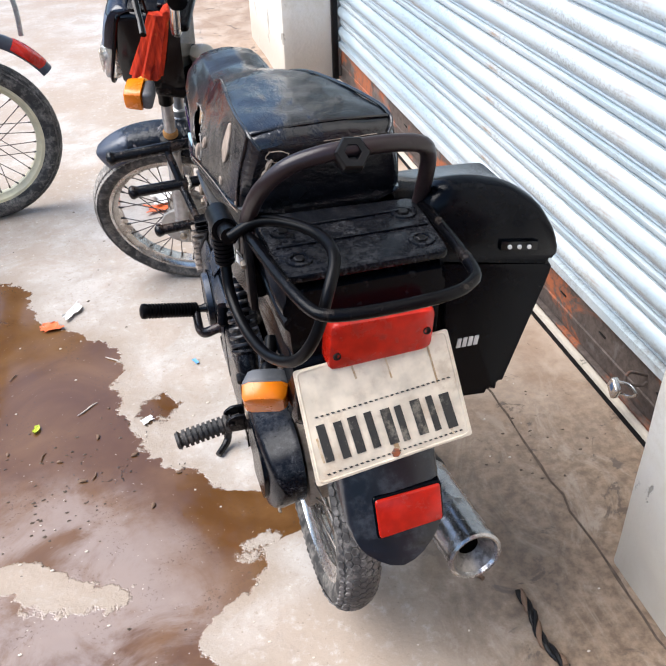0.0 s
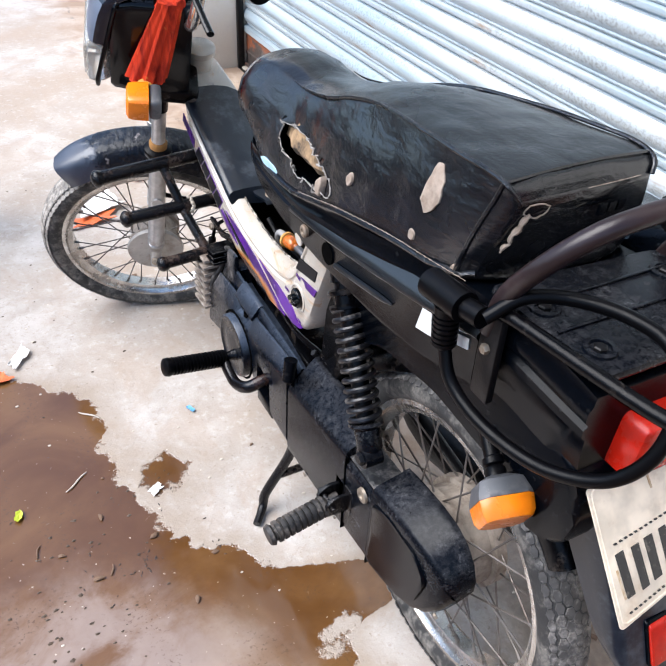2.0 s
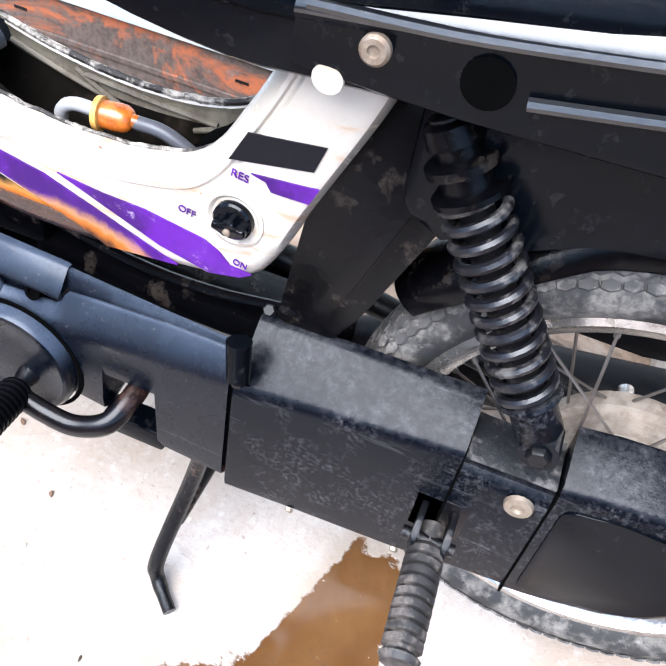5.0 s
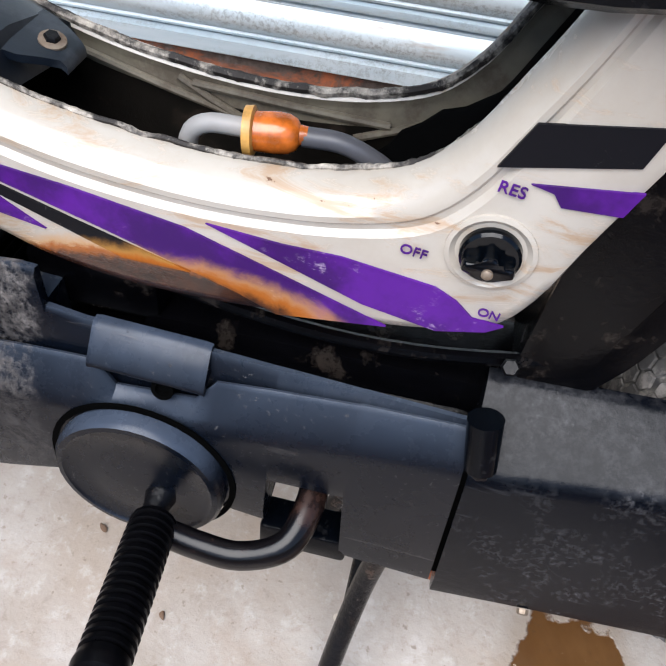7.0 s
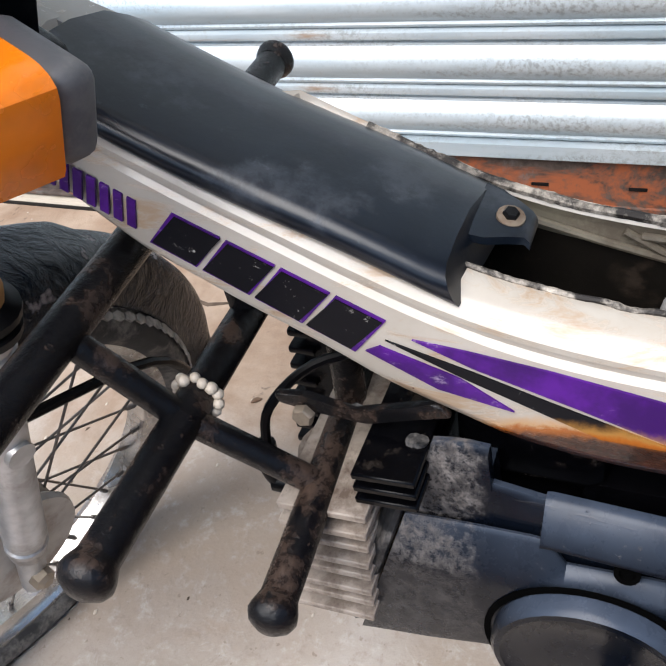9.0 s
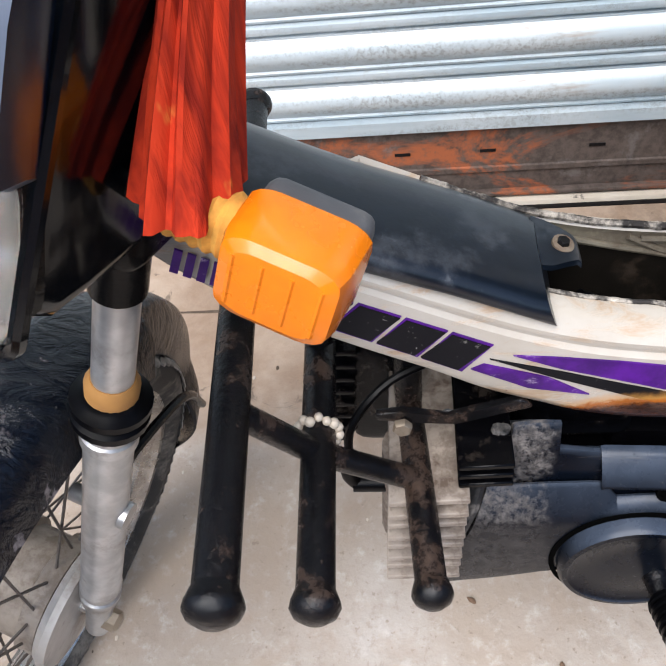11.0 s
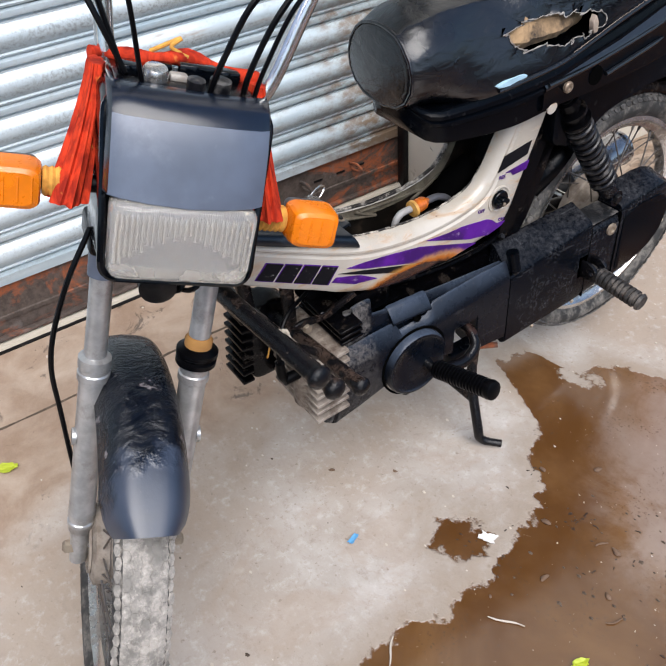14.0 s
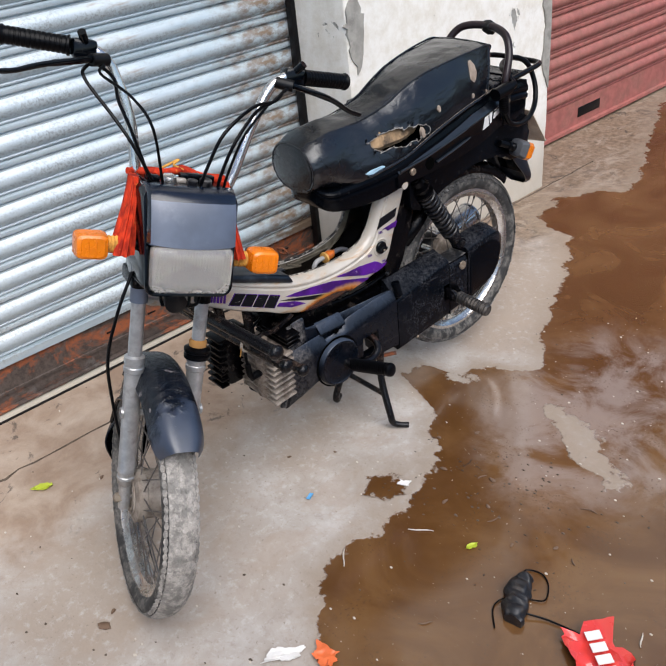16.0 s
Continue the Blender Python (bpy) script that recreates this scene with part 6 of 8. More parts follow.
f0, f1 = -FACE * 0.0009, -FACE * 0.0022
bm = BM()
tube(bm, [plate_pt(u, v, -FACE * 0.001) for u, v in rounded([(0.02, 0.02), (0.98, 0.02), (0.98, 0.98), (0.02, 0.98)], 0.045, 4)], 0.0014, 6, closed=True)
P("plate_edge", bm, M_PLATE, "", plate)
for k in range(9):
    bm = BM()
    u = 0.065 + k * 0.098 + 0.006 * math.sin(k * 2.1)
    v = 0.435 + 0.006 * k + 0.008 * math.sin(k * 1.7)
    plate_quad(bm, u, u + 0.052 + 0.012 * math.sin(k * 3.3), v + 0.06, v + 0.39, f0, f1, 0.016)
    P("character_bar", bm, M_BLACKINK, "", plate, 0)
for v in (0.42, 0.92):
    for k in range(26):
        bm = BM()
        plate_quad(bm, 0.07 + k * 0.034, 0.07 + k * 0.034 + 0.018, v, v + 0.013, f0, f1, 0.006)
        P("dash", bm, M_BLACKINK, "", plate, 0)
for u, v, w, ln in ((0.35, 0.07, 0.012, 0.13), (0.565, 0.08, 0.010, 0.20), (0.84, 0.02, 0.012, 0.42), (0.86, 0.74, 0.014, 0.2), (0.49, 0.8, 0.03, 0.12), (0.05, 0.6, 0.012, 0.22)):
    bm = BM()
    plate_quad(bm, u, u + w, v, v + ln, f0, f1 * 0.8, 0.012)
    P("rust_streak", bm, M_PLATE_RUST, "", plate, 0)
for u, v in ((0.36, 0.035), (0.57, 0.04), (0.5, 0.93)):
    bolt(plate_pt(u, v, 0), (0, -1, 0.4), 0.006, plate, M_RUST, 0.004)

# mud flap with reflector: a deep channel that ends in a rounded tongue
bm = BM()
rows = []
for i in range(25):
    f = i / 24
    y, z = -0.225 - 0.106 * f ** 0.9, 0.668 - 0.214 * f
    wl = 0.066 if f < 0.74 else 0.066 * math.sqrt(max(0.05, 1 - 0.9 * ((f - 0.74) / 0.26) ** 2))
    deep = 0.122 * (1 - f) ** 0.8 + 0.012
    c = 0.046
    out = [(-wl, deep), (-wl, deep * 0.5), (-wl, 0.014), (-wl * 0.93, 0.004), (-wl * 0.8, 0.0), (0, -0.004), (wl * 0.8, 0.0), (wl * 0.93, 0.004), (wl, 0.014), (wl, deep * 0.5), (wl, deep)]
    inn = [(x * 0.94, d if k in (0, 10) else d + 0.004) for k, (x, d) in enumerate(out)][::-1]
    rows.append([Vector((c + x, y + d, z + d * 0.35)) for x, d in out + inn])
bridge(bm, rows)
flap = P("mud_flap", bm, M_LID, "black plastic mud flap")


def on_flap(b, proud):
    """Lay an upright block against the slope of the flap."""
    for v in b.verts:
        f = (0.668 - v.co.z) / 0.214
        v.co.y = -0.225 - 0.106 * f ** 0.9 + (v.co.y + 0.5 if v.co.y > -0.5 else -proud + (v.co.y + 0.5))
    return b


bm = BM()
prism(bm, rounded([(0.018, 0.498), (0.106, 0.505), (0.108, 0.549), (0.018, 0.545)], 0.004), -0.504, -0.494, 0.0025, "y")
P("reflector", on_flap(bm, 0.006), M_REDLENS, "red rectangular reflector", flap)
bm = BM()
prism(bm, rounded([(0.0155, 0.4955), (0.1085, 0.5025), (0.1105, 0.5515), (0.0155, 0.5475)], 0.005), -0.502, -0.494, 0.001, "y")
P("reflector_frame", on_flap(bm, 0.004), M_PLASTIC, "", flap)


def indicator(m, left=True):
    """A square turn indicator; m places it, lens towards +x of its own frame."""
    b = BM()
    rings = []
    for x, w in ((-0.022, 0.012), (-0.016, 0.024), (0.0, 0.029), (0.004, 0.029)):
        rings.append([Vector((x, a * w * 1.05, c * w * 0.88)) for a, c in ((-1, -0.7), (-0.7, -1), (0.7, -1), (1, -0.7), (1, 0.7), (0.7, 1), (-0.7, 1), (-1, 0.7))])
    bridge(b, rings)
    body = P("turn_indicator", moved(b, m), M_GREYPAINT, "turn indicator with an amber lens")
    b = BM()
    rings = []
    for x, w in ((0.0045, 0.029), (0.021, 0.0275), (0.027, 0.024), (0.029, 0.016)):
        rings.append([Vector((x, a * w * 1.05, c * w * 0.88)) for a, c in ((-1, -0.7), (-0.7, -1), (0.7, -1), (1, -0.7), (1, 0.7), (0.7, 1), (-0.7, 1), (-1, 0.7))])
    bridge(b, rings)
    P("amber_lens", moved(b, m), M_AMBER, "faceted amber lens", body)
    b = BM()
    lathe(b, [(-0.075, 0.009), (-0.045, 0.009), (-0.043, 0.012), (-0.036, 0.012), (-0.034, 0.009), (-0.03, 0.012), (-0.02, 0.012)], (0, 0, 0), (1, 0, 0), 14)
    P("stem", moved(b, m), M_RUBBER, "", body)
    return body


for s in (-1,):
    fx = Vector((0.30 * s, -0.85, -0.42)).normalized()
    px = Vector((s, 0.25, 0)).normalized()
    zx = fx.cross(px).normalized()
    m = Matrix((fx, px, zx)).transposed().to_4x4()
    m.translation = Vector((-0.086, -0.148, 0.645))
    indicator(m)
    bm = BM()
    tube(bm, [(-0.082 if s < 0 else 0.165, -0.13, 0.645), (-0.03 if s < 0 else 0.1, -0.15, 0.66)], 0.009, 10)
    P("indicator_stalk", bm, M_RUBBER)

# exhaust on the far side
bm = BM()
A, B = Vector((0.192, -0.262, 0.326)), Vector((0.165, 0.36, 0.235))
d = (B - A).normalized()
lathe(bm, [(0.006, 0.034), (0.001, 0.037), (0.0, 0.040), (0.003, 0.044), (0.010, 0.0445), (0.014, 0.041), (0.06, 0.0425), (0.20, 0.0445)], A, d, 28, caps=False)
P("silencer", bm, worn("sooty_chrome", (0.46, 0.45, 0.44), (0.10, 0.085, 0.075), 0.2, 0.8, 0.6, 70, 0.25, metal=0.9, scale=26), "chromed silencer with a soot-stained end")
bm = BM()
lathe(bm, [(0.195, 0.0435), (0.205, 0.0462), (0.215, 0.0462), (0.218, 0.0445), (0.52, 0.043), (0.60, 0.026), (0.63, 0.016)], A, d, 28)
P("silencer_body", bm, M_DARK_STEEL, "dark silencer body")
bm = BM()
lathe(bm, [(0.005, 0.036), (0.018, 0.024), (0.03, 0.017)], A, d, 24, caps=False)
P("silencer_mouth", bm, worn("sooty_funnel", (0.34, 0.31, 0.28), (0.045, 0.038, 0.034), 0.35, 0.85, 0.75, 60, 0.3, metal=0.6, scale=40), "soot-stained mouth")
bm = BM()
lathe(bm, [(0.029, 0.0172), (0.09, 0.012)], A, d, 16)
P("silencer_bore", bm, M_VOID)
bm = BM()
tube(bm, [(0.168, 0.36, 0.234), (0.14, 0.5, 0.21), (0.10, 0.64, 0.21), (0.05, 0.74, 0.24), (0.02, 0.79, 0.29)], 0.014, 12, 5)
P("exhaust_pipe", bm, M_DARK_STEEL)

# side box on the right
bm = BM()
body = rounded([(0.165, 0.775), (0.345, 0.742), (0.342, 0.715), (0.285, 0.522), (0.268, 0.510), (0.215, 0.515), (0.20, 0.53)], 0.012)
lid = rounded([(0.155, 0.778), (0.350, 0.745), (0.340, 0.785), (0.31, 0.835), (0.265, 0.868), (0.21, 0.885), (0.165, 0.882), (0.142, 0.84)], 0.02)
prism(bm, body, -0.105, 0.115, 0.012, "y")
M_BOX = worn("black_box_plastic", (0.002, 0.003, 0.005), (0.03, 0.03, 0.03), 0.2, 0.6, 0.12, 150, 0.1, scale=40, spec=0.09)
sidebox = P("side_box", bm, M_BOX, "black plastic side box with a domed lid")
bm = BM()
rings = []
for y, h, k in ((-0.117, 0.70, 0.93), (-0.114, 0.84, 0.97), (-0.106, 0.94, 1.0), (-0.09, 0.98, 1.0), (-0.05, 0.80, 1.0), (0.0, 0.58, 0.99), (0.06, 0.32, 0.97), (0.112, 0.12, 0.95), (0.122, 0.06, 0.92)):
    rings.append([Vector((0.245 + (x - 0.245) * k, y, z if z < 0.79 else 0.79 + (z - 0.79) * h)) for x, z in lid])
bridge(bm, rings)
P("lid", bm, M_BOX, "", sidebox)
bm = BM()
prism(bm, [(0.252, 0.7775), (0.308, 0.768), (0.308, 0.782), (0.252, 0.7915)], -0.122, -0.114, 0.002, "y")
hasp = P("hasp", bm, M_GLOSS, "", sidebox)
for k in range(3):
    bm = BM()
    lathe(bm, [(0, 0.0032), (0.003, 0.0028)], (0.265 + k * 0.0145, -0.1215, 0.7815 - k * 0.0024), (0, -1, 0), 12)
    P("stud", bm, M_WHITE, "", hasp)
bm = BM()
for k in range(4):
    prism(bm, [(0.205 + k * 0.009, 0.612), (0.2115 + k * 0.009, 0.612), (0.2135 + k * 0.009, 0.628), (0.207 + k * 0.009, 0.628)], -0.1066, -0.104, 0, "y")
P("letter_bar", bm, M_WHITE, "", sidebox, 0)
bm = BM()
box(bm, (0.12, 0.0, 0.70), (0.17, 0.03, 0.73), 0.003)
# plate added to darken the view through the rear wheel
prism(bm, rounded([(-0.085, 0.47), (0.0, 0.40), (0.20, 0.40), (0.26, 0.46), (0.24, 0.66), (-0.085, 0.66)], 0.03), 0.126, 0.134, 0.002)
box(bm, (0.12, 0.07, 0.72), (0.17, 0.10, 0.75), 0.003)
P("bracket_and_dark_plate", bm, M_DARK_STEEL, "", sidebox)

# engine: finned cylinder, crankcase, carburettor bits
bm = BM()
lathe(bm, [(0.0, 0.030), (0.115, 0.030)], (-0.045, 0.785, 0.30), (0, -0.05, 1), 20)
engine = P("engine", bm, M_FIN, "dirty aluminium engine with cooling fins")
me = mesh_of("fin", box(BM(), (-0.106, 0.748, -0.0032), (0.03, 0.812, 0.0032), 0.001, 1), M_FIN)
for k in range(8):
    f = new("fin", me)
    f.parent = engine
    f.location = (0.002 * (k % 2), -0.001 * k, 0.36 + 0.0165 * k)
    f.rotation_euler = (radians(-4), radians(-2), 0)
me = mesh_of("head_fin", box(BM(), (-0.098, 0.734, -0.0026), (0.03, 0.776, 0.0026), 0.001, 1), M_TUBE)
for k in range(3):
    f = new("head_fin", me)
    f.parent = engine
    f.location = (0.002, -0.026, 0.486 + 0.0115 * k)
    f.rotation_euler = (radians(-4), radians(-2), 0)
bm = BM()
box(bm, (-0.05, 0.52, 0.31), (0.10, 0.735, 0.385), 0.02, 3)
box(bm, (-0.04, 0.36, 0.33), (0.10, 0.52, 0.385), 0.02, 3)
P("crankcase", bm, M_TUBE, "", engine)
bm = BM()
prism(bm, rounded([(0.845, 0.30), (0.855, 0.40), (0.83, 0.45), (0.78, 0.46), (0.74, 0.42), (0.745, 0.30)], 0.02), 0.046, 0.10, 0.01)
shroud = P("cooling_shroud", bm, M_TUBE, "", engine)
for k in range(8):
    P("shroud_fin", box(BM(), (0.04, 0.845 - 0.002 * k, 0.31 + 0.018 * k), (0.105, 0.868 - 0.002 * k, 0.317 + 0.018 * k), 0.002), M_TUBE, "", shroud)
bm = BM()
tube(bm, [(-0.05, 0.79, 0.372), (-0.05, 0.836, 0.372)], 0.0095, 12)
tube(bm, [(-0.05, 0.832, 0.372), (-0.05, 0.838, 0.385), (-0.048, 0.838, 0.410)], 0.008, 10, 4)
tube(bm, [(-0.048, 0.838, 0.405), (-0.04, 0.832, 0.44), (-0.02, 0.80, 0.47), (0.0, 0.75, 0.48)], 0.0038, 8, 5)
P("spark_lead", bm, M_RUBBER, "", engine)
bm = BM()
box(bm, (0.0, 0.70, 0.445), (0.05, 0.75, 0.49), 0.012)
box(bm, (-0.03, 0.60, 0.40), (0.06, 0.70, 0.455), 0.012)
P("intake", bm, M_TUBE, "", engine)
bm = BM()
prism(bm, rounded([(0.812, 0.478), (0.79, 0.480), (0.755, 0.473), (0.70, 0.492), (0.69, 0.482), (0.748, 0.464), (0.775, 0.466), (0.81, 0.469)], 0.004), -0.060, -0.054, 0.002)
b1 = P("engine_bracket", bm, M_PEG, "rust-flecked dark steel bracket")
bolt((-0.062, 0.79, 0.466), (-1, 0, 0.1), 0.008, b1)
# things in the gap above the chain case
bm = BM()
box(bm, (-0.03, 0.30, 0.36), (0.05, 0.62, 0.41), 0.015)
tube(bm, [(-0.03, 0.60, 0.446), (-0.04, 0.5, 0.44), (-0.045, 0.42, 0.445), (-0.03, 0.34, 0.445)], 0.005, 8, 4)
P("lower_frame", bm, M_TUBE)
bolt((-0.045, 0.362, 0.448), (-0.7, 0, 0.7), 0.006, moped, M_DARK_STEEL, 0.005)
bm = BM()
tube(bm, [(-0.05, 0.385, 0.38), (-0.05, 0.02, 0.335)], 0.014, 12)
tube(bm, [(0.085, 0.42, 0.40), (0.085, 0.02, 0.335)], 0.014, 12)
P("swing_arm", bm, M_DARK_STEEL)
bm = BM()
lathe(bm, [(-0.098, 0.009), (0.13, 0.009)], REAR, (1, 0, 0), 12)
P("rear_axle", bm, M_RIM)

# cross bars under the beam with their links
BARS = [((-0.258, 0.889, 0.563), (0.24, 0.925, 0.58), 0.0135), ((-0.222, 0.845, 0.489), (0.20, 0.865, 0.495), 0.013), ((-0.178, 0.771, 0.417), (0.05, 0.79, 0.42), 0.012)]
for a, b, r in BARS:
    bm = BM()
    a, b = Vector(a), Vector(b)
    tube(bm, [a, a.lerp(b, 0.12), a.lerp(b, 0.5), b], r, 18)
    bar = P("leg_bar", bm, M_PEG, "rust-pitted black tube with a domed end cap")
    for e, o in ((a, (a - b).normalized()), (b, (b - a).normalized())):
        bm = BM()
        lathe(bm, [(-0.012, r * 1.02), (-0.004, r * 1.25), (0.0, r * 1.3), (0.005, r * 1.1), (0.009, r * 0.6), (0.010, 0.0)], e, o, 18)
        P("end_cap", bm, M_PEG, "", bar)


def on_bar(k, x):
    a, b = Vector(BARS[k][0]), Vector(BARS[k][1])
    return a.lerp(b, (x - a.x) / (b.x - a.x))


for sgn in (-1, 1):
    bm = BM()
    tube(bm, [on_bar(0, sgn * 0.125), on_bar(1, sgn * 0.105)], 0.0095, 12)
    P("bar_link", bm, M_PEG)
bm = BM()
tube(bm, [on_bar(1, -0.105), on_bar(2, -0.08)], 0.0095, 12)
P("bar_link", bm, M_PEG)
for k, (y, z) in enumerate(((0.925, 0.602), (0.86, 0.565), (0.785, 0.52))):
    bm = BM()
    c = on_bar(k, 0.0)
    tube(bm, [c, Vector((0, y, z))], 0.012, 10)
    P("bar_mount", bm, M_PEG)

# centre stand
for x0, x1, y1 in ((-0.05, -0.132, 0.405), (0.075, 0.11, 0.44)):
    bm = BM()
    tube(bm, [(x0, 0.41, 0.235), (x0 - 0.01 * (1 if x0 < 0 else -1), 0.425, 0.15), (x1 * 0.78, 0.44 + (y1 - 0.405), 0.05), (x1 * 0.85, 0.435 + (y1 - 0.405), 0.018), (x1 * 1.05, y1, 0.008)], [0.010, 0.010, 0.010, 0.009, 0.008], 10, 4)
    P("stand_leg", bm, M_PEG, "rusty centre-stand leg")
bm = BM()
tube(bm, [(-0.075, 0.43, 0.10), (0.09, 0.43, 0.10)], 0.008, 10)
P("stand_bar", bm, M_PEG)
bm = BM()
tube(bm, [(-0.06, 0.36, 0.20), (0.0, 0.44, 0.19), (0.05, 0.56, 0.195), (0.06, 0.66, 0.21)], 0.006, 8, 4)
P("brake_rod", bm, M_RUST)

# ---- steering assembly, turned to the left lock ----
STEER, RAKE = radians(73), radians(19)
A_R = Vector((math.cos(STEER), math.cos(RAKE) * math.sin(STEER), math.sin(RAKE) * math.sin(STEER)))
A_U = Vector((0, -math.sin(RAKE), math.cos(RAKE)))
A_F = A_U.cross(A_R)
HUB = Vector((-0.083, 1.166, 0.252))
SM = Matrix((A_R, A_F, A_U)).transposed().to_4x4()
SM.translation = HUB


def S(name, bm, material, label="", parent=None, smooth=40):
    return P(name, moved(bm, SM), material, label, parent, smooth)


front = wheel("front_wheel", HUB, A_R, A_F, A_U, 0.222, 0.268, 0.074, 0.06, 0.085, "dusty tyre with a dull steel rim")
C0 = -0.008
for s in (-1, 1):
    x = C0 + s * 0.066
    bm = BM()
    lathe(bm, [(q, r * 0.91) for q, r in [(-0.03, 0.010), (-0.028, 0.014), (0.03, 0.015), (0.034, 0.019), (0.045, 0.0195), (0.047, 0.0215), (0.052, 0.0215), (0.054, 0.0195), (0.062, 0.0195), (0.064, 0.0215), (0.069, 0.0215), (0.071, 0.0205), (0.30, 0.0205), (0.302, 0.0235), (0.312, 0.0235), (0.314, 0.0215), (0.320, 0.0215), (0.322, 0.0235), (0.335, 0.0235), (0.338, 0.017)]], (x, 0, 0), (0, 0, 1), 24)
    leg = S("fork_leg", bm, M_FORK, "silver telescopic fork leg")
    bm = BM()
    lathe(bm, [(0.338, 0.0145), (0.47, 0.0145)], (x, 0, 0), (0, 0, 1), 20)
    S("fork_tube", bm, M_FORK, "", leg)
    bm = BM()
    lathe(bm, [(0.455, 0.018), (0.50, 0.018), (0.505, 0.02), (0.690, 0.02)], (x, 0, 0), (0, 0, 1), 20)
    S("fork_shroud", bm, M_SKY_GREY if s > 0 else M_TUBE, "", leg)
    if s < 0:
        bm = BM()
        lathe(bm, [(0.327, 0.024), (0.329, 0.0275), (0.336, 0.028), (0.338, 0.0245), (0.341, 0.0245), (0.344, 0.0285), (0.350, 0.0285), (0.353, 0.022), (0.356, 0.018)], (x, 0, 0), (0, 0, 1), 22)
        S("fork_boot", bm, M_RUBBER, "perished rubber fork boot", leg)
        bm = BM()
        lathe(bm, [(0.353, 0.0185), (0.366, 0.019), (0.371, 0.0155)], (x, 0, 0), (0, 0, 1), 20)
        S("rust_ring", bm, worn("orange_rust", (0.42, 0.20, 0.05), (0.25, 0.12, 0.05), 0.8, 0.9, 0.6), "", leg)
    bm = BM()
    lathe(bm, [(0.0, 0.008), (0.03, 0.008)], (x, 0, 0.205), (-s, 0, 0), 12)
    lathe(bm, [(-0.004, 0.012), (0.002, 0.012)], (x + s * 0.02, 0, 0.205), (s, 0, 0), 12)
    S("guard_lug", bm, M_FORK, "", leg)
    bm = BM()
    lathe(bm, [(0.0, 0.011), (0.012, 0.011), (0.016, 0.006)], (x + s * 0.008, 0, -0.002), (s, 0, 0), 6)
    S("axle_nut", bm, M_BRASS, "", leg)
bm = BM()
tube(bm, [(C0 - 0.07, 0, 0), (C0 + 0.07, 0, 0)], 0.007, 10)
S("front_axle", bm, M_RIM)
bm = BM()
lathe(bm, [(-0.055, 0.066), (-0.048, 0.068), (-0.04, 0.062)], (0, 0, 0), (1, 0, 0), 36)
S("brake_plate", bm, M_ALU)
bm = BM()
prism(bm, rounded([(C0 - 0.09, -0.075), (C0 + 0.09, -0.075), (C0 + 0.085, 0.02), (C0 - 0.085, 0.02)], 0.015), 0.485, 0.515, 0.006, "z")
prism(bm, rounded([(C0 - 0.085, -0.075), (C0 + 0.085, -0.075), (C0 + 0.08, 0.02), (C0 - 0.08, 0.02)], 0.015), 0.66, 0.68, 0.005, "z")
S("fork_yoke", bm, M_TUBE)
P("front_mudguard", guard(HUB + A_U * 0.018 + A_F * 0.004, A_R, A_F, A_U, 0.302, -105, 46, 0.056, 0.050, 56, round_tip=True, flat=True), M_GUARD, "satin black front mudguard with a flaking patch")
for s in (-1, 1):
    bm = BM()
    tube(bm, [(C0 + s * 0.055, 0, 0.205), (C0 + s * 0.055, -0.16, 0.16), (C0 + s * 0.052, -0.24, 0.06)], 0.005, 8, 5)
    S("guard_stay", bm, M_TUBE)

# headlamp cowl, lens, instruments
bm = BM()
rings = []
for y, w, z0, z1, r in ((-0.055, 0.090, 0.500, 0.700, 0.012), (-0.02, 0.092, 0.498, 0.699, 0.014), (0.05, 0.089, 0.502, 0.698, 0.016), (0.082, 0.087, 0.505, 0.692, 0.018), (0.090, 0.084, 0.509, 0.680, 0.022)):
    rings.append([Vector((C0 + px, y + 0.012 * (pz - 0.5) / 0.2 * 0, pz)) for px, pz in rounded([(-w * 0.93, z0), (w * 0.93, z0), (w, z1), (-w, z1)], r, 4)])
bridge(bm, rings)
cowl = S("headlamp_cowl", bm, M_GLOSS, "glossy black headlamp cowl")
bm = BM()
rings = []
for z, y in ((0.602, 0.123), (0.64, 0.117), (0.665, 0.111), (0.685, 0.103), (0.698, 0.093), (0.706, 0.078), (0.708, 0.062)):
    half = [(-0.085, -0.016), (-0.081, -0.004), (-0.07, 0.002), (-0.04, 0.006), (0.0, 0.008)]
    row = half + [(-x, d) for x, d in half[-2::-1]]
    sag = 0.006 * (z < 0.61)
    front_row = [Vector((C0 + x, y + d, z + sag * (abs(x) / 0.085) ** 2 - 0.006 * (z > 0.69) * (1 - (x / 0.085) ** 2) * 0)) for x, d in row]
    rings.append(front_row + [p + Vector((0, -0.008, -0.004)) for p in front_row[::-1]])
bridge(bm, rings)
visor = S("visor", bm, M_SKY_GREY, "black visor panel with the sky's reflection in its colour", cowl)
visor.data.materials.append(worn("reflection_dark_band", (0.004, 0.0075, 0.017), (0.03, 0.036, 0.048), 0.22, 0.5, 0.12, 150, 0.05, scale=40, spec=0.6))
# dark border of the visor's reflection painted on top and side faces
for q in visor.data.polygons:
    at = SM.inverted() @ q.center
    if at.z > 0.684 or abs(at.x - C0) > 0.079:
        q.material_index = 1
bm = BM()
rings = []
for y, k in ((0.100, 0.96), (0.118, 0.99), (0.128, 0.96), (0.133, 0.86), (0.135, 0.5)):
    rings.append([Vector((C0 + px * k, y, 0.561 + (pz - 0.561) * k)) for px, pz in rounded([(-0.077, 0.514), (0.077, 0.514), (0.080, 0.604), (-0.080, 0.604)], 0.014, 4)])
bridge(bm, rings)
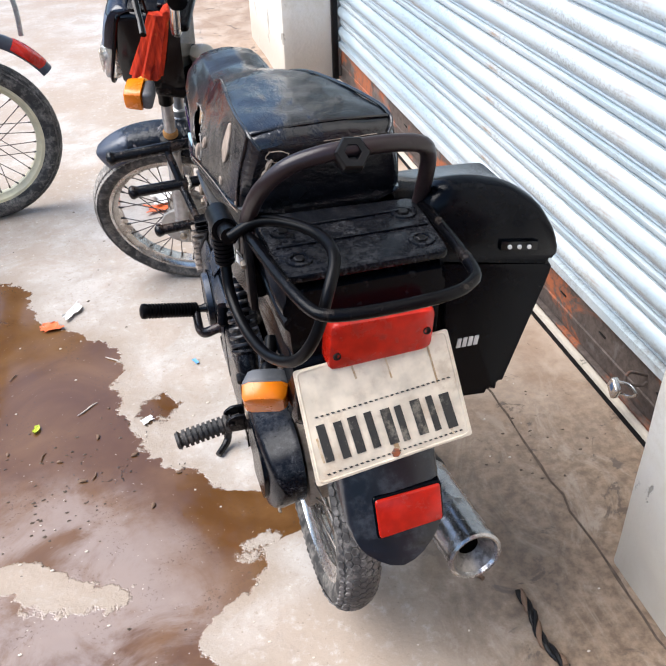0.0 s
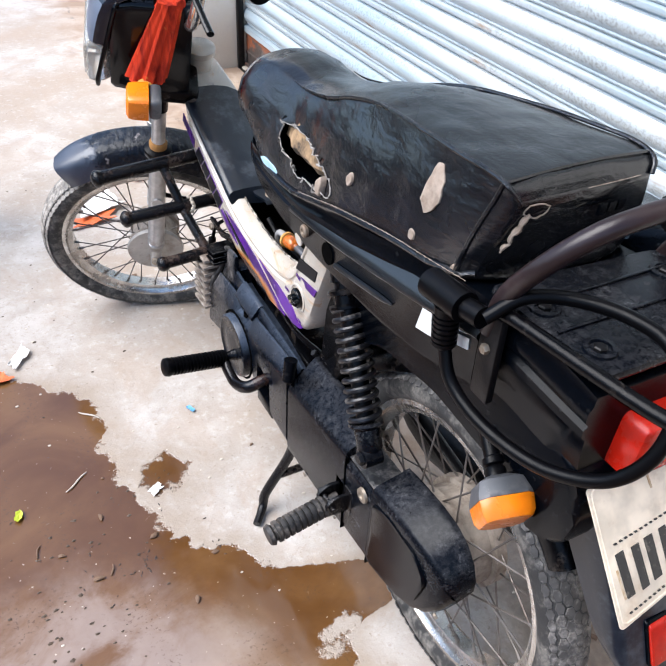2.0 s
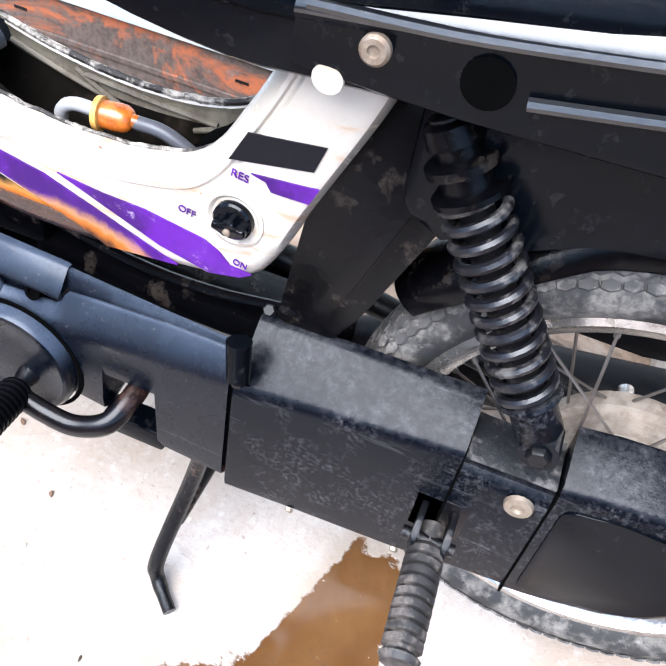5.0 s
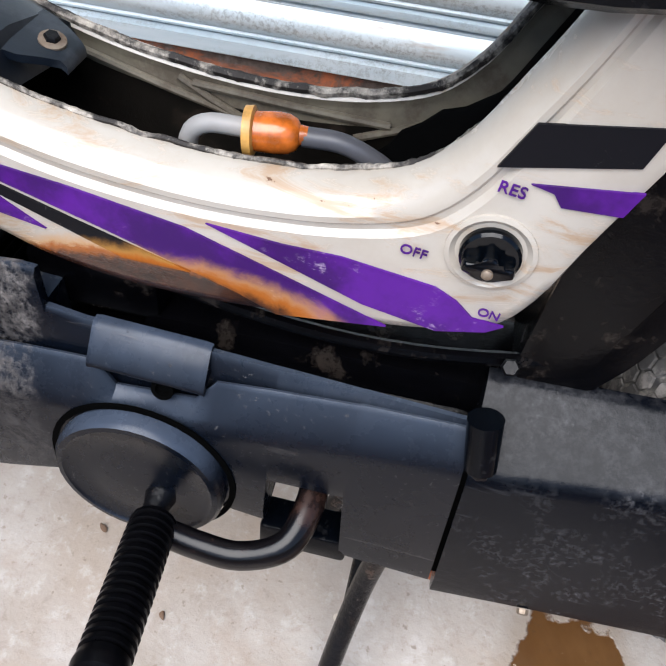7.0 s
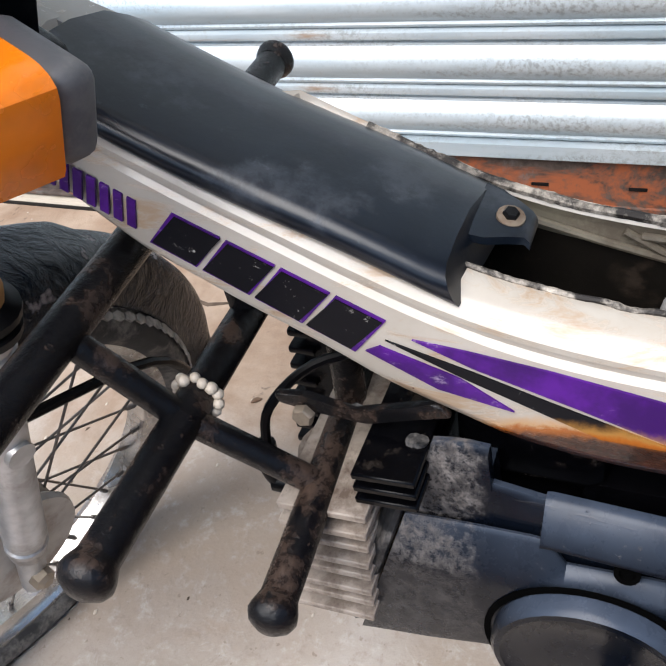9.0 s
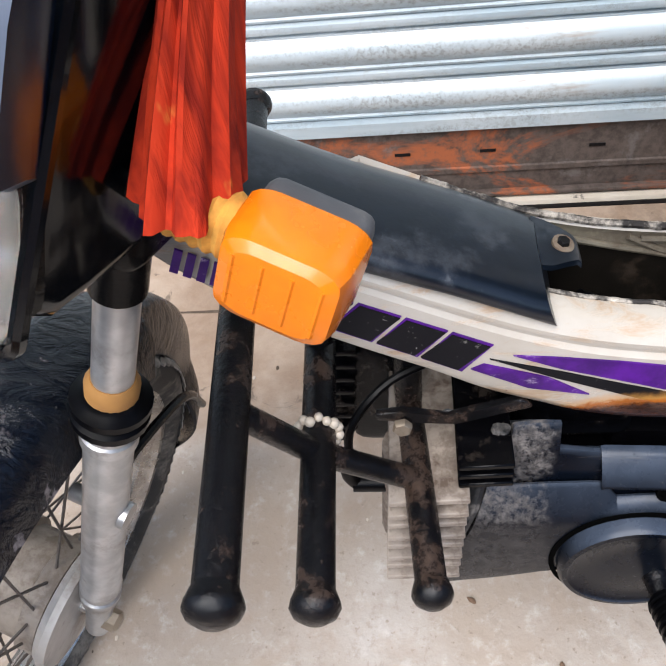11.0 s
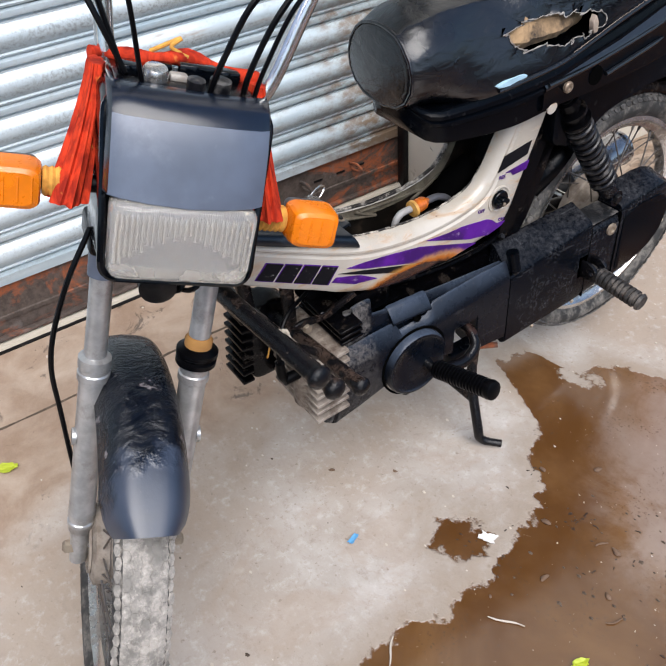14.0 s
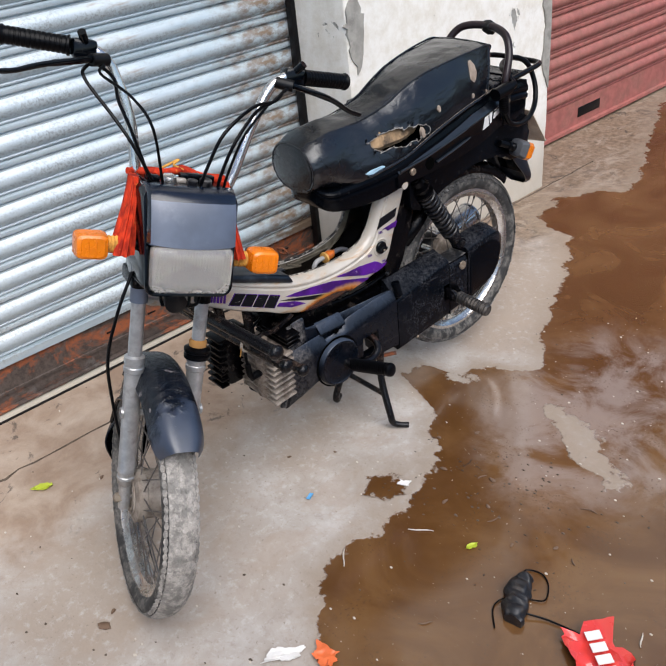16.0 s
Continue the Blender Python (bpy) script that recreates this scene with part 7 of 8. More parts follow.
lens = S("headlamp_lens", bm, M_LENS, "ribbed clear headlamp glass", cowl)
for k in range(27):
    bm = BM()
    x = C0 - 0.0715 + k * 0.0055
    u = (x - C0) / 0.074
    tube(bm, [(x, 0.1325, 0.594 - 0.002 * (k % 2)), (x, 0.1345, 0.586), (x, 0.1335, 0.534 + 0.040 * (1 - abs(u) ** 1.6) - 0.005 * (k % 2))], 0.0021, 6)
    S("lens_rib", bm, M_LENS, "", lens)
bm = BM()
rings = []
for k in range(8):
    f = k / 7
    y = 0.045 + 0.056 * f
    q = 0.18 + 0.80 * math.sqrt(f)
    rings.append([Vector((C0 + px * q, y, 0.561 + (pz - 0.561) * q)) for px, pz in rounded([(-0.077, 0.516), (0.077, 0.516), (0.079, 0.606), (-0.079, 0.606)], 0.014, 4)])
bridge(bm, rings, caps=False)
S("reflector_bowl", bm, plain("silvered_bowl", (0.84, 0.80, 0.74), 0.25, 0.75, 0.05), "", cowl)
bm = BM()
tube(bm, [(C0 + px, 0.113 - 0.42 * max(0, pz - 0.60), pz) for px, pz in rounded([(-0.081, 0.509), (0.081, 0.509), (0.087, 0.697), (-0.087, 0.697)], 0.02, 5)], 0.0045, 8, closed=True)
S("lamp_rim", bm, M_GLOSS, "", cowl)
bm = BM()
box(bm, (C0 - 0.075, -0.045, 0.699), (C0 + 0.075, 0.058, 0.7035), 0.002)
S("instrument_plate", bm, M_TUBE)
for px, py, w, d, h in ((-0.055, -0.02, 0.014, 0.012, 0.012), (0.058, 0.0, 0.012, 0.016, 0.010), (-0.02, -0.015, 0.022, 0.010, 0.014), (0.02, -0.022, 0.012, 0.010, 0.010), (0.005, 0.012, 0.010, 0.008, 0.008)):
    S("clamp_block", box(BM(), (C0 + px - w, py - d, 0.702), (C0 + px + w, py + d, 0.703 + h), 0.003), M_GLOSS if h > 0.009 else M_ALU)
bm = BM()
lathe(bm, [(0, 0.014), (0.010, 0.014), (0.013, 0.012), (0.011, 0.008)], (C0 + 0.032, 0.025, 0.705), (0, 0.25, 1), 24)
S("speedometer", bm, M_CHROME)
bm = BM()
lathe(bm, [(0, 0.012), (0.012, 0.012), (0.014, 0.008)], (C0 - 0.035, 0.04, 0.705), (0, 0.2, 1), 16)
lathe(bm, [(0, 0.010), (0.010, 0.010), (0.012, 0.006)], (C0 - 0.008, 0.045, 0.705), (0, 0.2, 1), 16)
S("ignition_switch", bm, M_SPRING)
bm = BM()
lathe(bm, [(-0.02, 0.018), (0.0, 0.022), (0.012, 0.022), (0.016, 0.014)], (C0 + 0.01, 0.06, 0.478), (0, 0.9, -0.2), 18)
S("horn", bm, M_DARK_STEEL)
bm = BM()
for k in range(5):
    tube(bm, [(C0 - 0.05 + 0.02 * k, 0.02, 0.50), (C0 - 0.04 + 0.016 * k, 0.05 - 0.01 * k, 0.47 - 0.008 * (k % 3)), (C0 - 0.02 + 0.01 * k, 0.02, 0.455), (C0 + 0.0, -0.04, 0.48)], 0.0035, 6, 5)
S("wire_bundle", bm, M_RUBBER)

# front indicators
def front_indicator(s):
    """An amber block on a side stem, lens to the front."""
    x0, z0 = C0 + s * 0.172, 0.569 + s * 0.011
    b = BM()
    box(b, (x0 - 0.028, 0.0, z0 - 0.021), (x0 + 0.028, 0.022, z0 + 0.021), 0.008, 3)
    body = S("turn_indicator", b, M_GREYPAINT, "turn indicator with an amber lens")
    b = BM()
    rings = []
    for y, k in ((0.0225, 1.0), (0.05, 0.97), (0.058, 0.90), (0.061, 0.72)):
        rings.append([Vector((x0 + px * k, y, z0 + pz * k)) for px, pz in rounded([(-0.031, -0.020), (-0.021, -0.025), (0.021, -0.025), (0.031, -0.020), (0.031, 0.020), (0.021, 0.025), (-0.021, 0.025), (-0.031, 0.020)], 0.005, 2)])
    bridge(b, rings)
    lens_a = S("amber_lens", b, M_AMBER, "faceted amber lens", body, 25)
    for k in range(4):
        b = BM()
        tube(b, [(x0 - 0.021 + 0.014 * k, 0.0605, z0 - 0.014), (x0 - 0.021 + 0.014 * k, 0.0605, z0 + 0.014)], 0.0015, 6)
        S("lens_rib", b, M_AMBER, "", lens_a)
    b = BM()
    lathe(b, [(0.0, 0.010), (0.06, 0.010), (0.064, 0.014), (0.075, 0.014)], (C0 + s * 0.085, 0.025, z0), (s, 0, 0), 14)
    S("stem", b, M_RUBBER, "", body)


for s in (-1, 1):
    front_indicator(s)

# handlebar
bm = BM()
BAR = [(-0.245, -0.085, 0.918), (-0.215, -0.075, 0.915), (-0.185, -0.075, 0.885), (-0.15, -0.065, 0.80), (-0.118, -0.055, 0.70), (-0.09, -0.05, 0.665), (-0.045, -0.05, 0.66)]
RIGHT_IN = 0.058               # the right half of the bar is bent in
BAR = BAR + [(-x - RIGHT_IN * min(1, max(0, (-x - 0.045) / 0.1)), y, z) for x, y, z in BAR[::-1]]
tube(bm, [(C0 + x, y, z) for x, y, z in BAR], 0.011, 14, 5)
bars = S("handlebar", bm, M_CHROME, "chromed high-rise handlebar")
for s in (-1, 1):
    CS = C0 if s < 0 else C0 - RIGHT_IN
    a, b = Vector((CS + s * 0.262, -0.09, 0.92)), Vector((CS + s * 0.375, -0.118, 0.922))
    d = (b - a).normalized()
    L = (b - a).length
    bm = BM()
    prof = [(0, 0.019), (0.004, 0.019), (0.006, 0.0165)]
    for k in range(12):
        q = 0.008 + (L - 0.012) * k / 12
        prof += [(q, 0.0168), (q + 0.005, 0.0168), (q + 0.006, 0.0158), (q + 0.008, 0.0158)]
    lathe(bm, prof + [(L, 0.0185), (L + 0.004, 0.0175), (L + 0.006, 0.006)], a, d, 18)
    S("grip", bm, M_RUBBER, "black rubber grip", bars)
    bm = BM()
    c = Vector((CS + s * 0.238, -0.085, 0.918))
    box(bm, c - Vector((0.022, 0.02, 0.02)), c + Vector((0.022, 0.022, 0.018)), 0.007)
    tube(bm, [c + Vector((0, 0.015, 0.012)), c + Vector((s * 0.01, 0.03, 0.03))], 0.008, 10)
    S("switch_block", bm, M_GLOSS, "", bars)
    bm = BM()
    c = Vector((CS + s * 0.218, -0.06, 0.905))
    tube(bm, [c + Vector((-s * 0.02, -0.01, 0)), c + Vector((s * 0.012, 0.008, -0.003))], 0.012, 12)
    S("lever_clamp", bm, M_DARK_STEEL, "", bars)
    bm = BM()
    tube(bm, [c, (CS + s * 0.265, -0.028, 0.897), (CS + s * 0.315, -0.03, 0.885), (CS + s * 0.36, -0.045, 0.868), (CS + s * 0.392, -0.055, 0.862)], [0.008, 0.0075, 0.0065, 0.006, 0.0065], 10, 5, flat=0.75)
    S("lever", bm, M_GLOSS, "black hand lever", bars)
    runs = ([(0.176, -0.05, 0.872), (0.130, -0.01, 0.814), (0.097, 0.015, 0.771), (0.054, 0.02, 0.705)], [(0.120, -0.06, 0.874), (0.117, -0.02, 0.839), (0.095, 0.0, 0.791), (0.057, 0.01, 0.705)], [(0.149, -0.03, 0.881), (0.105, 0.03, 0.853), (0.070, 0.06, 0.806), (0.040, 0.045, 0.705)]) if s > 0 else \
           ([(-0.186, -0.01, 0.873), (-0.126, 0.03, 0.859), (-0.064, 0.06, 0.808), (-0.040, 0.055, 0.743), (-0.031, 0.045, 0.697)], [(-0.175, 0.0, 0.870), (-0.137, 0.02, 0.850), (-0.095, 0.04, 0.793), (-0.075, 0.035, 0.728), (-0.072, 0.03, 0.690)], [(-0.185, -0.02, 0.872), (-0.159, 0.0, 0.852), (-0.117, 0.02, 0.800), (-0.096, 0.015, 0.729), (-0.090, 0.01, 0.690)])
    for k, run in enumerate(runs):
        bm = BM()
        tube(bm, [c + Vector((0.0 if s < 0 else 0.012 - 0.012 * k, 0.006 * k, -0.008))] + run, 0.0034 if k < 2 else 0.0028, 8, 6)
        S("control_cable", bm, M_RUBBER, "", bars)
bm = BM()
tube(bm, [(C0 + 0.085, 0.01, 0.52), (C0 + 0.11, 0.02, 0.44), (C0 + 0.12, 0.0, 0.33), (C0 + 0.10, -0.02, 0.22), (C0 + 0.06, -0.01, 0.05)], 0.0035, 8, 6)
S("brake_cable", bm, M_RUBBER)

# ---- loose things on the moped ----
# red cloth tied behind the headlamp
cloth = thing("red_cloth", tuple(SM @ Vector((0, -0.03, 0.6))), "red cloth with gold thread tied round the headlamp cowl", "cloth")
for s in (-1, 1):
    bm = BM()
    rings = []
    for k in range(13):
        f = k / 12
        c = Vector((C0 + s * (0.090 + 0.024 * f ** 1.4), -0.015 + 0.040 * f, 0.706 - 0.142 * f))
        w, th = 0.022 + 0.012 * f, 0.009 + 0.013 * f ** 1.4
        rings.append([c + Vector((th * math.cos(t) * s, w * math.sin(t), 0)) * (1 + 0.10 * math.sin(7 * t + 2 * f) + 0.08 * math.sin(13 * t - f)) for t in [2 * math.pi * q / 48 for q in range(48)]])
    bridge(bm, rings)
    part("cloth_fall", moved(bm, SM), M_CLOTH, cloth)
    bm = BM()
    for k in range(6):
        lathe(bm, [(-0.0035, 0.0150), (0, 0.0172), (0.0035, 0.0150)], (C0 + s * (0.103 + 0.0068 * k), 0.028, 0.569 + s * 0.011), (s, 0, 0), 14)
    part("gold_thread", moved(bm, SM), M_THREAD, cloth, "gold thread wound round the stem")
bm = BM()
tube(bm, [(C0 + x, -0.04 + 0.012 * math.sin(x * 60), 0.711 + 0.005 * math.cos(x * 40)) for x in [-0.095 + 0.19 * k / 14 for k in range(15)]], [0.0085 + 0.0025 * math.sin(k * 1.3) for k in range(15)], 12)
part("cloth_band", moved(bm, SM), M_CLOTH, cloth)
bm = BM()
tube(bm, [(C0 - 0.012, -0.038, 0.718), (C0 + 0.008, -0.036, 0.727), (C0 - 0.002, -0.04, 0.737), (C0 + 0.03, -0.045, 0.717)], 0.0026, 8, 5)
part("gold_knot", moved(bm, SM), M_THREAD, cloth)

# string of beads on the middle bar
beads = thing("bead_string", tuple(on_bar(1, -0.10)), "string of small white beads tied on a leg bar", "beads")
c = on_bar(1, -0.086)
for k in range(15):
    t = 2 * math.pi * k / 15
    bm = BM()
    bmesh.ops.create_uvsphere(bm, u_segments=8, v_segments=6, radius=0.0036 + 0.0010 * random.random())
    moved(bm, Matrix.Translation(c + Vector((random.uniform(-0.003, 0.003), 0.0152 * math.cos(t), 0.0152 * math.sin(t)))))
    part("bead", bm, M_BEAD, beads)
bm = BM()
tube(bm, [c + Vector((0, 0.017, 0)), c + Vector((-0.006, 0.024, -0.008)), c + Vector((-0.004, 0.026, -0.018))], 0.0014, 6, 4)
part("thread_end", bm, M_THREAD, beads)

# cable lock through the rack
lockc = thing("cable_lock", (-0.11, -0.05, 0.72), "black rubber cable lock looped through the rack", "cable lock")
bm = BM()
tube(bm, [(-0.108, -0.006, 0.837), (-0.107, -0.064, 0.842)], 0.0165, 16)
tube(bm, [(-0.106, -0.065, 0.842), (-0.104, -0.088, 0.845)], 0.0115, 14)
part("lock_barrel", bm, M_RUBBER, lockc)
bm = BM()
a = Vector((-0.109, -0.04, 0.83))
lathe(bm, [(0.0, 0.014)] + [(0.006 + 0.006 * k + q, r) for k in range(7) for q, r in ((0, 0.0135), (0.0035, 0.0135), (0.004, 0.011), (0.0055, 0.011))] + [(0.052, 0.0075)], a, (0, -0.06, -1), 14)
part("lock_collar", bm, M_RUBBER, lockc)
bm = BM()
tube(bm, [(-0.109, -0.043, 0.785), (-0.110, -0.062, 0.752), (-0.106, -0.10, 0.733), (-0.097, -0.15, 0.727), (-0.083, -0.20, 0.733), (-0.062, -0.245, 0.757), (-0.042, -0.265, 0.80), (-0.022, -0.255, 0.85), (-0.005, -0.22, 0.872), (-0.008, -0.17, 0.873), (-0.035, -0.125, 0.871), (-0.07, -0.1, 0.866), (-0.104, -0.09, 0.846)], 0.0072, 12, 8)
part("lock_cable", bm, M_RUBBER, lockc)

# ---- second motorcycle, its front wheel in view ----
bike = thing("motorcycle", (-0.95, 1.85, 0), "parked dark motorcycle with a cream-rimmed spoked front wheel", "motorcycle")
B_R, B_F, B_U = Vector((-0.12, 0.99, 0)).normalized() * -1, Vector((0.99, 0.12, 0)).normalized(), Vector((0, 0, 1))
BH = Vector((-0.72, 1.86, 0.285))
w2 = wheel("front_wheel", BH, B_R, B_F, B_U, 0.225, 0.285, 0.075, 0.075, 0.09, "dusty tyre on a cream rim", 36, bike, plain("cream_rim", (0.68, 0.62, 0.42), 0.4), M_TREAD_DARK)
BMX = Matrix((B_R, B_F, B_U)).transposed().to_4x4()
BMX.translation = BH
part("front_mudguard", guard(BH + B_U * 0.03 + B_F * 0.012, B_R, B_F, B_U, 0.345, -70, 58, 0.058, 0.035, 30), M_GUARD, bike, "dark mudguard with red marks")
g = guard(BH + B_U * 0.03 + B_F * 0.012, B_R, B_F, B_U, 0.3475, 34, 54, 0.05, 0.03, 8)
part("red_marking", g, M_REDLENS, bike)
bm = BM()
tube(bm, [(-0.05, 0.235, 0.31), (-0.05, 0.238, 0.40), (-0.05, 0.225, 0.455), (-0.05, 0.19, 0.475), (-0.05, 0.08, 0.475), (-0.05, -0.05, 0.46)], 0.0085, 10, 5)
tube(bm, [(-0.06, 0.19, 0.43), (-0.06, 0.10, 0.452), (-0.06, 0.08, 0.425), (-0.06, 0.17, 0.405), (-0.06, 0.19, 0.43)], 0.004, 8)
part("guard_bar", moved(bm, BMX), M_FORK, bike, "dull steel guard bar")
for s in (-1, 1):
    bm = BM()
    tube(bm, [(s * 0.075, 0.0, -0.01), (s * 0.075, -0.11, 0.25)], 0.024, 14)
    tube(bm, [(s * 0.075, -0.11, 0.25), (s * 0.075, -0.24, 0.56)], 0.017, 14)
    part("fork_leg", moved(bm, BMX), M_DARK_STEEL, bike)
    bm = BM()
    tube(bm, [(s * 0.062, 0.02, 0.0), (s * 0.062, 0.1, 0.30)], 0.005, 8)
    part("guard_stay", moved(bm, BMX), M_DARK_STEEL, bike)
bm = BM()
box(bm, (-0.07, -0.62, 0.12), (0.07, -0.34, 0.42), 0.03)
part("engine_block", moved(bm, BMX), M_DARK_STEEL, bike)
bm = BM()
tube(bm, [(0, -0.25, 0.62), (0, -0.40, 0.35), (0, -0.55, 0.1)], 0.022, 12)
tube(bm, [(-0.16, -0.33, 0.50), (-0.17, -0.2, 0.30), (-0.15, -0.30, 0.12)], 0.012, 10, 5)
part("frame_tube", moved(bm, BMX), M_DARK_STEEL, bike)
bm = BM()
box(bm, (-0.10, -0.95, 0.50), (0.10, -0.35, 0.70), 0.06, 4)
part("tank", moved(bm, BMX), M_GLOSS, bike)
bm = BM()
box(bm, (-0.11, -1.5, 0.52), (0.11, -0.95, 0.60), 0.035, 3)
part("seat", moved(bm, BMX), M_VINYL, bike)
wheel("rear_wheel", BMX @ Vector((0, -1.25, 0)), B_R, B_F, B_U, 0.225, 0.285, 0.08, 0.075, 0.09, "dusty tyre on a cream rim", 36, bike, None, M_TREAD_DARK)
bm = BM()
tube(bm, [(-0.03, -0.55, 0.06), (-0.09, -1.25, 0.0)], 0.016, 10)
tube(bm, [(0.03, -0.55, 0.06), (0.09, -1.25, 0.0)], 0.016, 10)
tube(bm, [(-0.07, -1.2, 0.55), (-0.09, -1.25, 0.0)], 0.018, 10)
tube(bm, [(0.07, -1.2, 0.55), (0.09, -1.25, 0.0)], 0.018, 10)
tube(bm, [(0.14, -0.8, 0.1), (0.2, -0.75, -0.27)], 0.012, 10)
part("rear_frame", moved(bm, BMX), M_DARK_STEEL, bike)

# ---- litter on the ground ----
def sheet(name, at, size, turn, material, label, category, curl=0.006, seed=0.0, group=""):
    """A thin crumpled scrap that lies on the ground."""
    b = BM()
    n = 10
    vs, us = [], []
    for i in range(n + 1):
        for j in range(n + 1):
            u, v = i / n - 0.5, j / n - 0.5
            z = 0.0035 + curl * (0.5 + 0.5 * noise.noise((u * 3 + seed, v * 3, seed))) + curl * 2 * (u * u + v * v)
            r = 1 + 0.45 * noise.noise((u * 3 + seed, v * 3, 5 + seed)) + 0.2 * noise.noise((u * 9 + seed, v * 9, seed))
            z += curl * 0.7 * noise.noise((u * 8 + seed, v * 8, seed))
            z = max(0.002, z)
            if category == "leaf":
                v *= 0.15 + 0.85 * max(0.0, 1 - (2 * u) ** 2) ** 0.6
            vs.append(b.verts.new((u * size[0] * r, v * size[1] * r, z)))
            us.append(b.verts.new((u * size[0] * r, v * size[1] * r, z - 0.0012)))
    ix = lambda i, j: i * (n + 1) + j
    for i in range(n):
        for j in range(n):
            q = (ix(i, j), ix(i + 1, j), ix(i + 1, j + 1), ix(i, j + 1))
            b.faces.new([vs[k] for k in q])
            b.faces.new([us[k] for k in q[::-1]])
    rim = [ix(i, 0) for i in range(n)] + [ix(n, j) for j in range(n)] + [ix(i, n) for i in range(n, 0, -1)] + [ix(0, j) for j in range(n, 0, -1)]
    for k in range(len(rim)):
        a, c = rim[k], rim[(k + 1) % len(rim)]
        b.faces.new((vs[a], us[a], us[c], vs[c]))
    ob = solid(name, b, material, label, category, group)
    ob.location, ob.rotation_euler = (*at, 0.0), (0, 0, radians(turn))
    return ob


sheet("paper_scrap", (-0.29, 0.582), (0.026, 0.018), 30, M_PAPER, "small white scrap of paper by the puddle", "paper scrap", 0.002, 1)
sheet("leaf", (-0.556, 0.628), (0.032, 0.016), 70, M_LEAF, "small yellow-green leaf in the puddle", "leaf", 0.003, 2)
sheet("leaf", (0.437, 1.266), (0.055, 0.022), 60, M_LEAF, "yellow-green leaf on the concrete", "leaf", 0.004, 3)
sheet("wrapper", (-0.465, 1.125), (0.075, 0.03), 50, M_PAPER, "pale crumpled wrapper on the concrete", "wrapper", 0.006, 4)
sheet("wrapper", (-0.527, 1.069), (0.05, 0.04), 20, M_ORANGE, "orange torn wrapper on the concrete", "wrapper", 0.005, 5)
sheet("wrapper", (-0.10, 1.80), (0.14, 0.10), 15, M_PAPER, "white wrapper with red print on the concrete", "wrapper", 0.014, 6)
sheet("wrapper", (-0.13, 1.72), (0.12, 0.05), 5, M_ORANGE, "red-orange torn wrapper on the concrete", "wrapper", 0.008, 7)
sheet("wrapper", (0.084, 1.966), (0.06, 0.07), 40, M_ORANGE, "orange crumpled wrapper by the front wheel", "wrapper", 0.012, 8)
sheet("plastic_bit", (-0.144, 0.783), (0.010, 0.022), 20, plain("blue_plastic", (0.12, 0.35, 0.62), 0.4), "tiny blue plastic bit on the concrete", "litter", 0.002, 9)
packet = sheet("snack_packet", (-0.935, 0.690), (0.14, 0.11), -35, M_REDFOIL, "shiny red snack packet lying in the puddle", "packet", 0.016, 10)
bm = BM()
for k in range(4):
    box(bm, (-0.05 + 0.028 * k, -0.02, 0.028), (-0.03 + 0.028 * k, 0.012, 0.0305), 0.0)
pb = part("print_bar", bm, M_PAPER, None)
pb.parent = packet
# twigs and straws in the puddle
for k, (x, y, ln, turn) in enumerate(((-0.432, 0.672, 0.06, 20), (-0.537, 0.527, 0.03, 60), (-0.753, 0.507, 0.02, -30), (-0.968, 0.587, 0.035, -50), (-0.424, 0.428, 0.025, 80), (-0.69, 0.35, 0.04, 10), (-0.36, 0.86, 0.05, 120), (-0.62, 0.86, 0.03, 40))):
    bm = BM()
    ca, sa = math.cos(radians(turn)), math.sin(radians(turn))
    tube(bm, [(x + ca * ln * t - sa * 0.15 * ln * math.sin(3 * t + k), y + sa * ln * t + ca * 0.15 * ln * math.sin(3 * t + k), 0.003) for t in (-0.5, -0.25, 0, 0.25, 0.5)], [0.0012, 0.0018, 0.0019, 0.0016, 0.001], 6, 3)
    solid("twig", bm, M_STONE if k % 3 == 0 else M_CHIP, "short thin twig floating in the puddle", "twig", "twigs in the puddle")
# black handset-like lump with a thin cord
lump = thing("black_pouch", (-0.735, 0.68, 0), "soaked black cloth pouch with a thin cord in the puddle", "pouch")
bm = BM()
rings = []
for k in range(31):
    f = k / 30
    c = Vector((-0.755 + 0.02 * math.sin(2 * f) + 0.03 * f, 0.735 - 0.115 * f, 0.010))
    w = 0.029 * math.sin(math.pi * min(0.9, 0.16 + f * 0.78)) ** 0.5
    rings.append([c + Vector((w * math.cos(t) * (1 + 0.35 * noise.noise((math.cos(t) * 2, f * 7, 1))), 0.2 * w * math.cos(t), 0.020 * math.sin(t) * (1 + 0.6 * noise.noise((f * 9, math.sin(t) * 2, 4))))) for t in [2 * math.pi * q / 36 for q in range(36)]])
bridge(bm, rings)
part("pouch_body", bm, worn("wet_black_cloth", (0.010, 0.010, 0.012), (0.10, 0.075, 0.055), 0.4, 0.85, 0.5, 120, 0.8, scale=45), lump)
bm = BM()
tube(bm, [(-0.765, 0.70, 0.012), (-0.80, 0.68, 0.006), (-0.85, 0.665, 0.004), (-0.88, 0.66, 0.004)], 0.0022, 6, 5)
tube(bm, [(-0.70, 0.63, 0.008), (-0.69, 0.60, 0.004), (-0.72, 0.585, 0.004), (-0.75, 0.60, 0.004), (-0.77, 0.64, 0.006), (-0.745, 0.66, 0.004), (-0.705, 0.69, 0.004), (-0.70, 0.73, 0.004), (-0.735, 0.77, 0.004)], 0.0018, 6, 6)
part("cord", bm, M_RUBBER, lump)
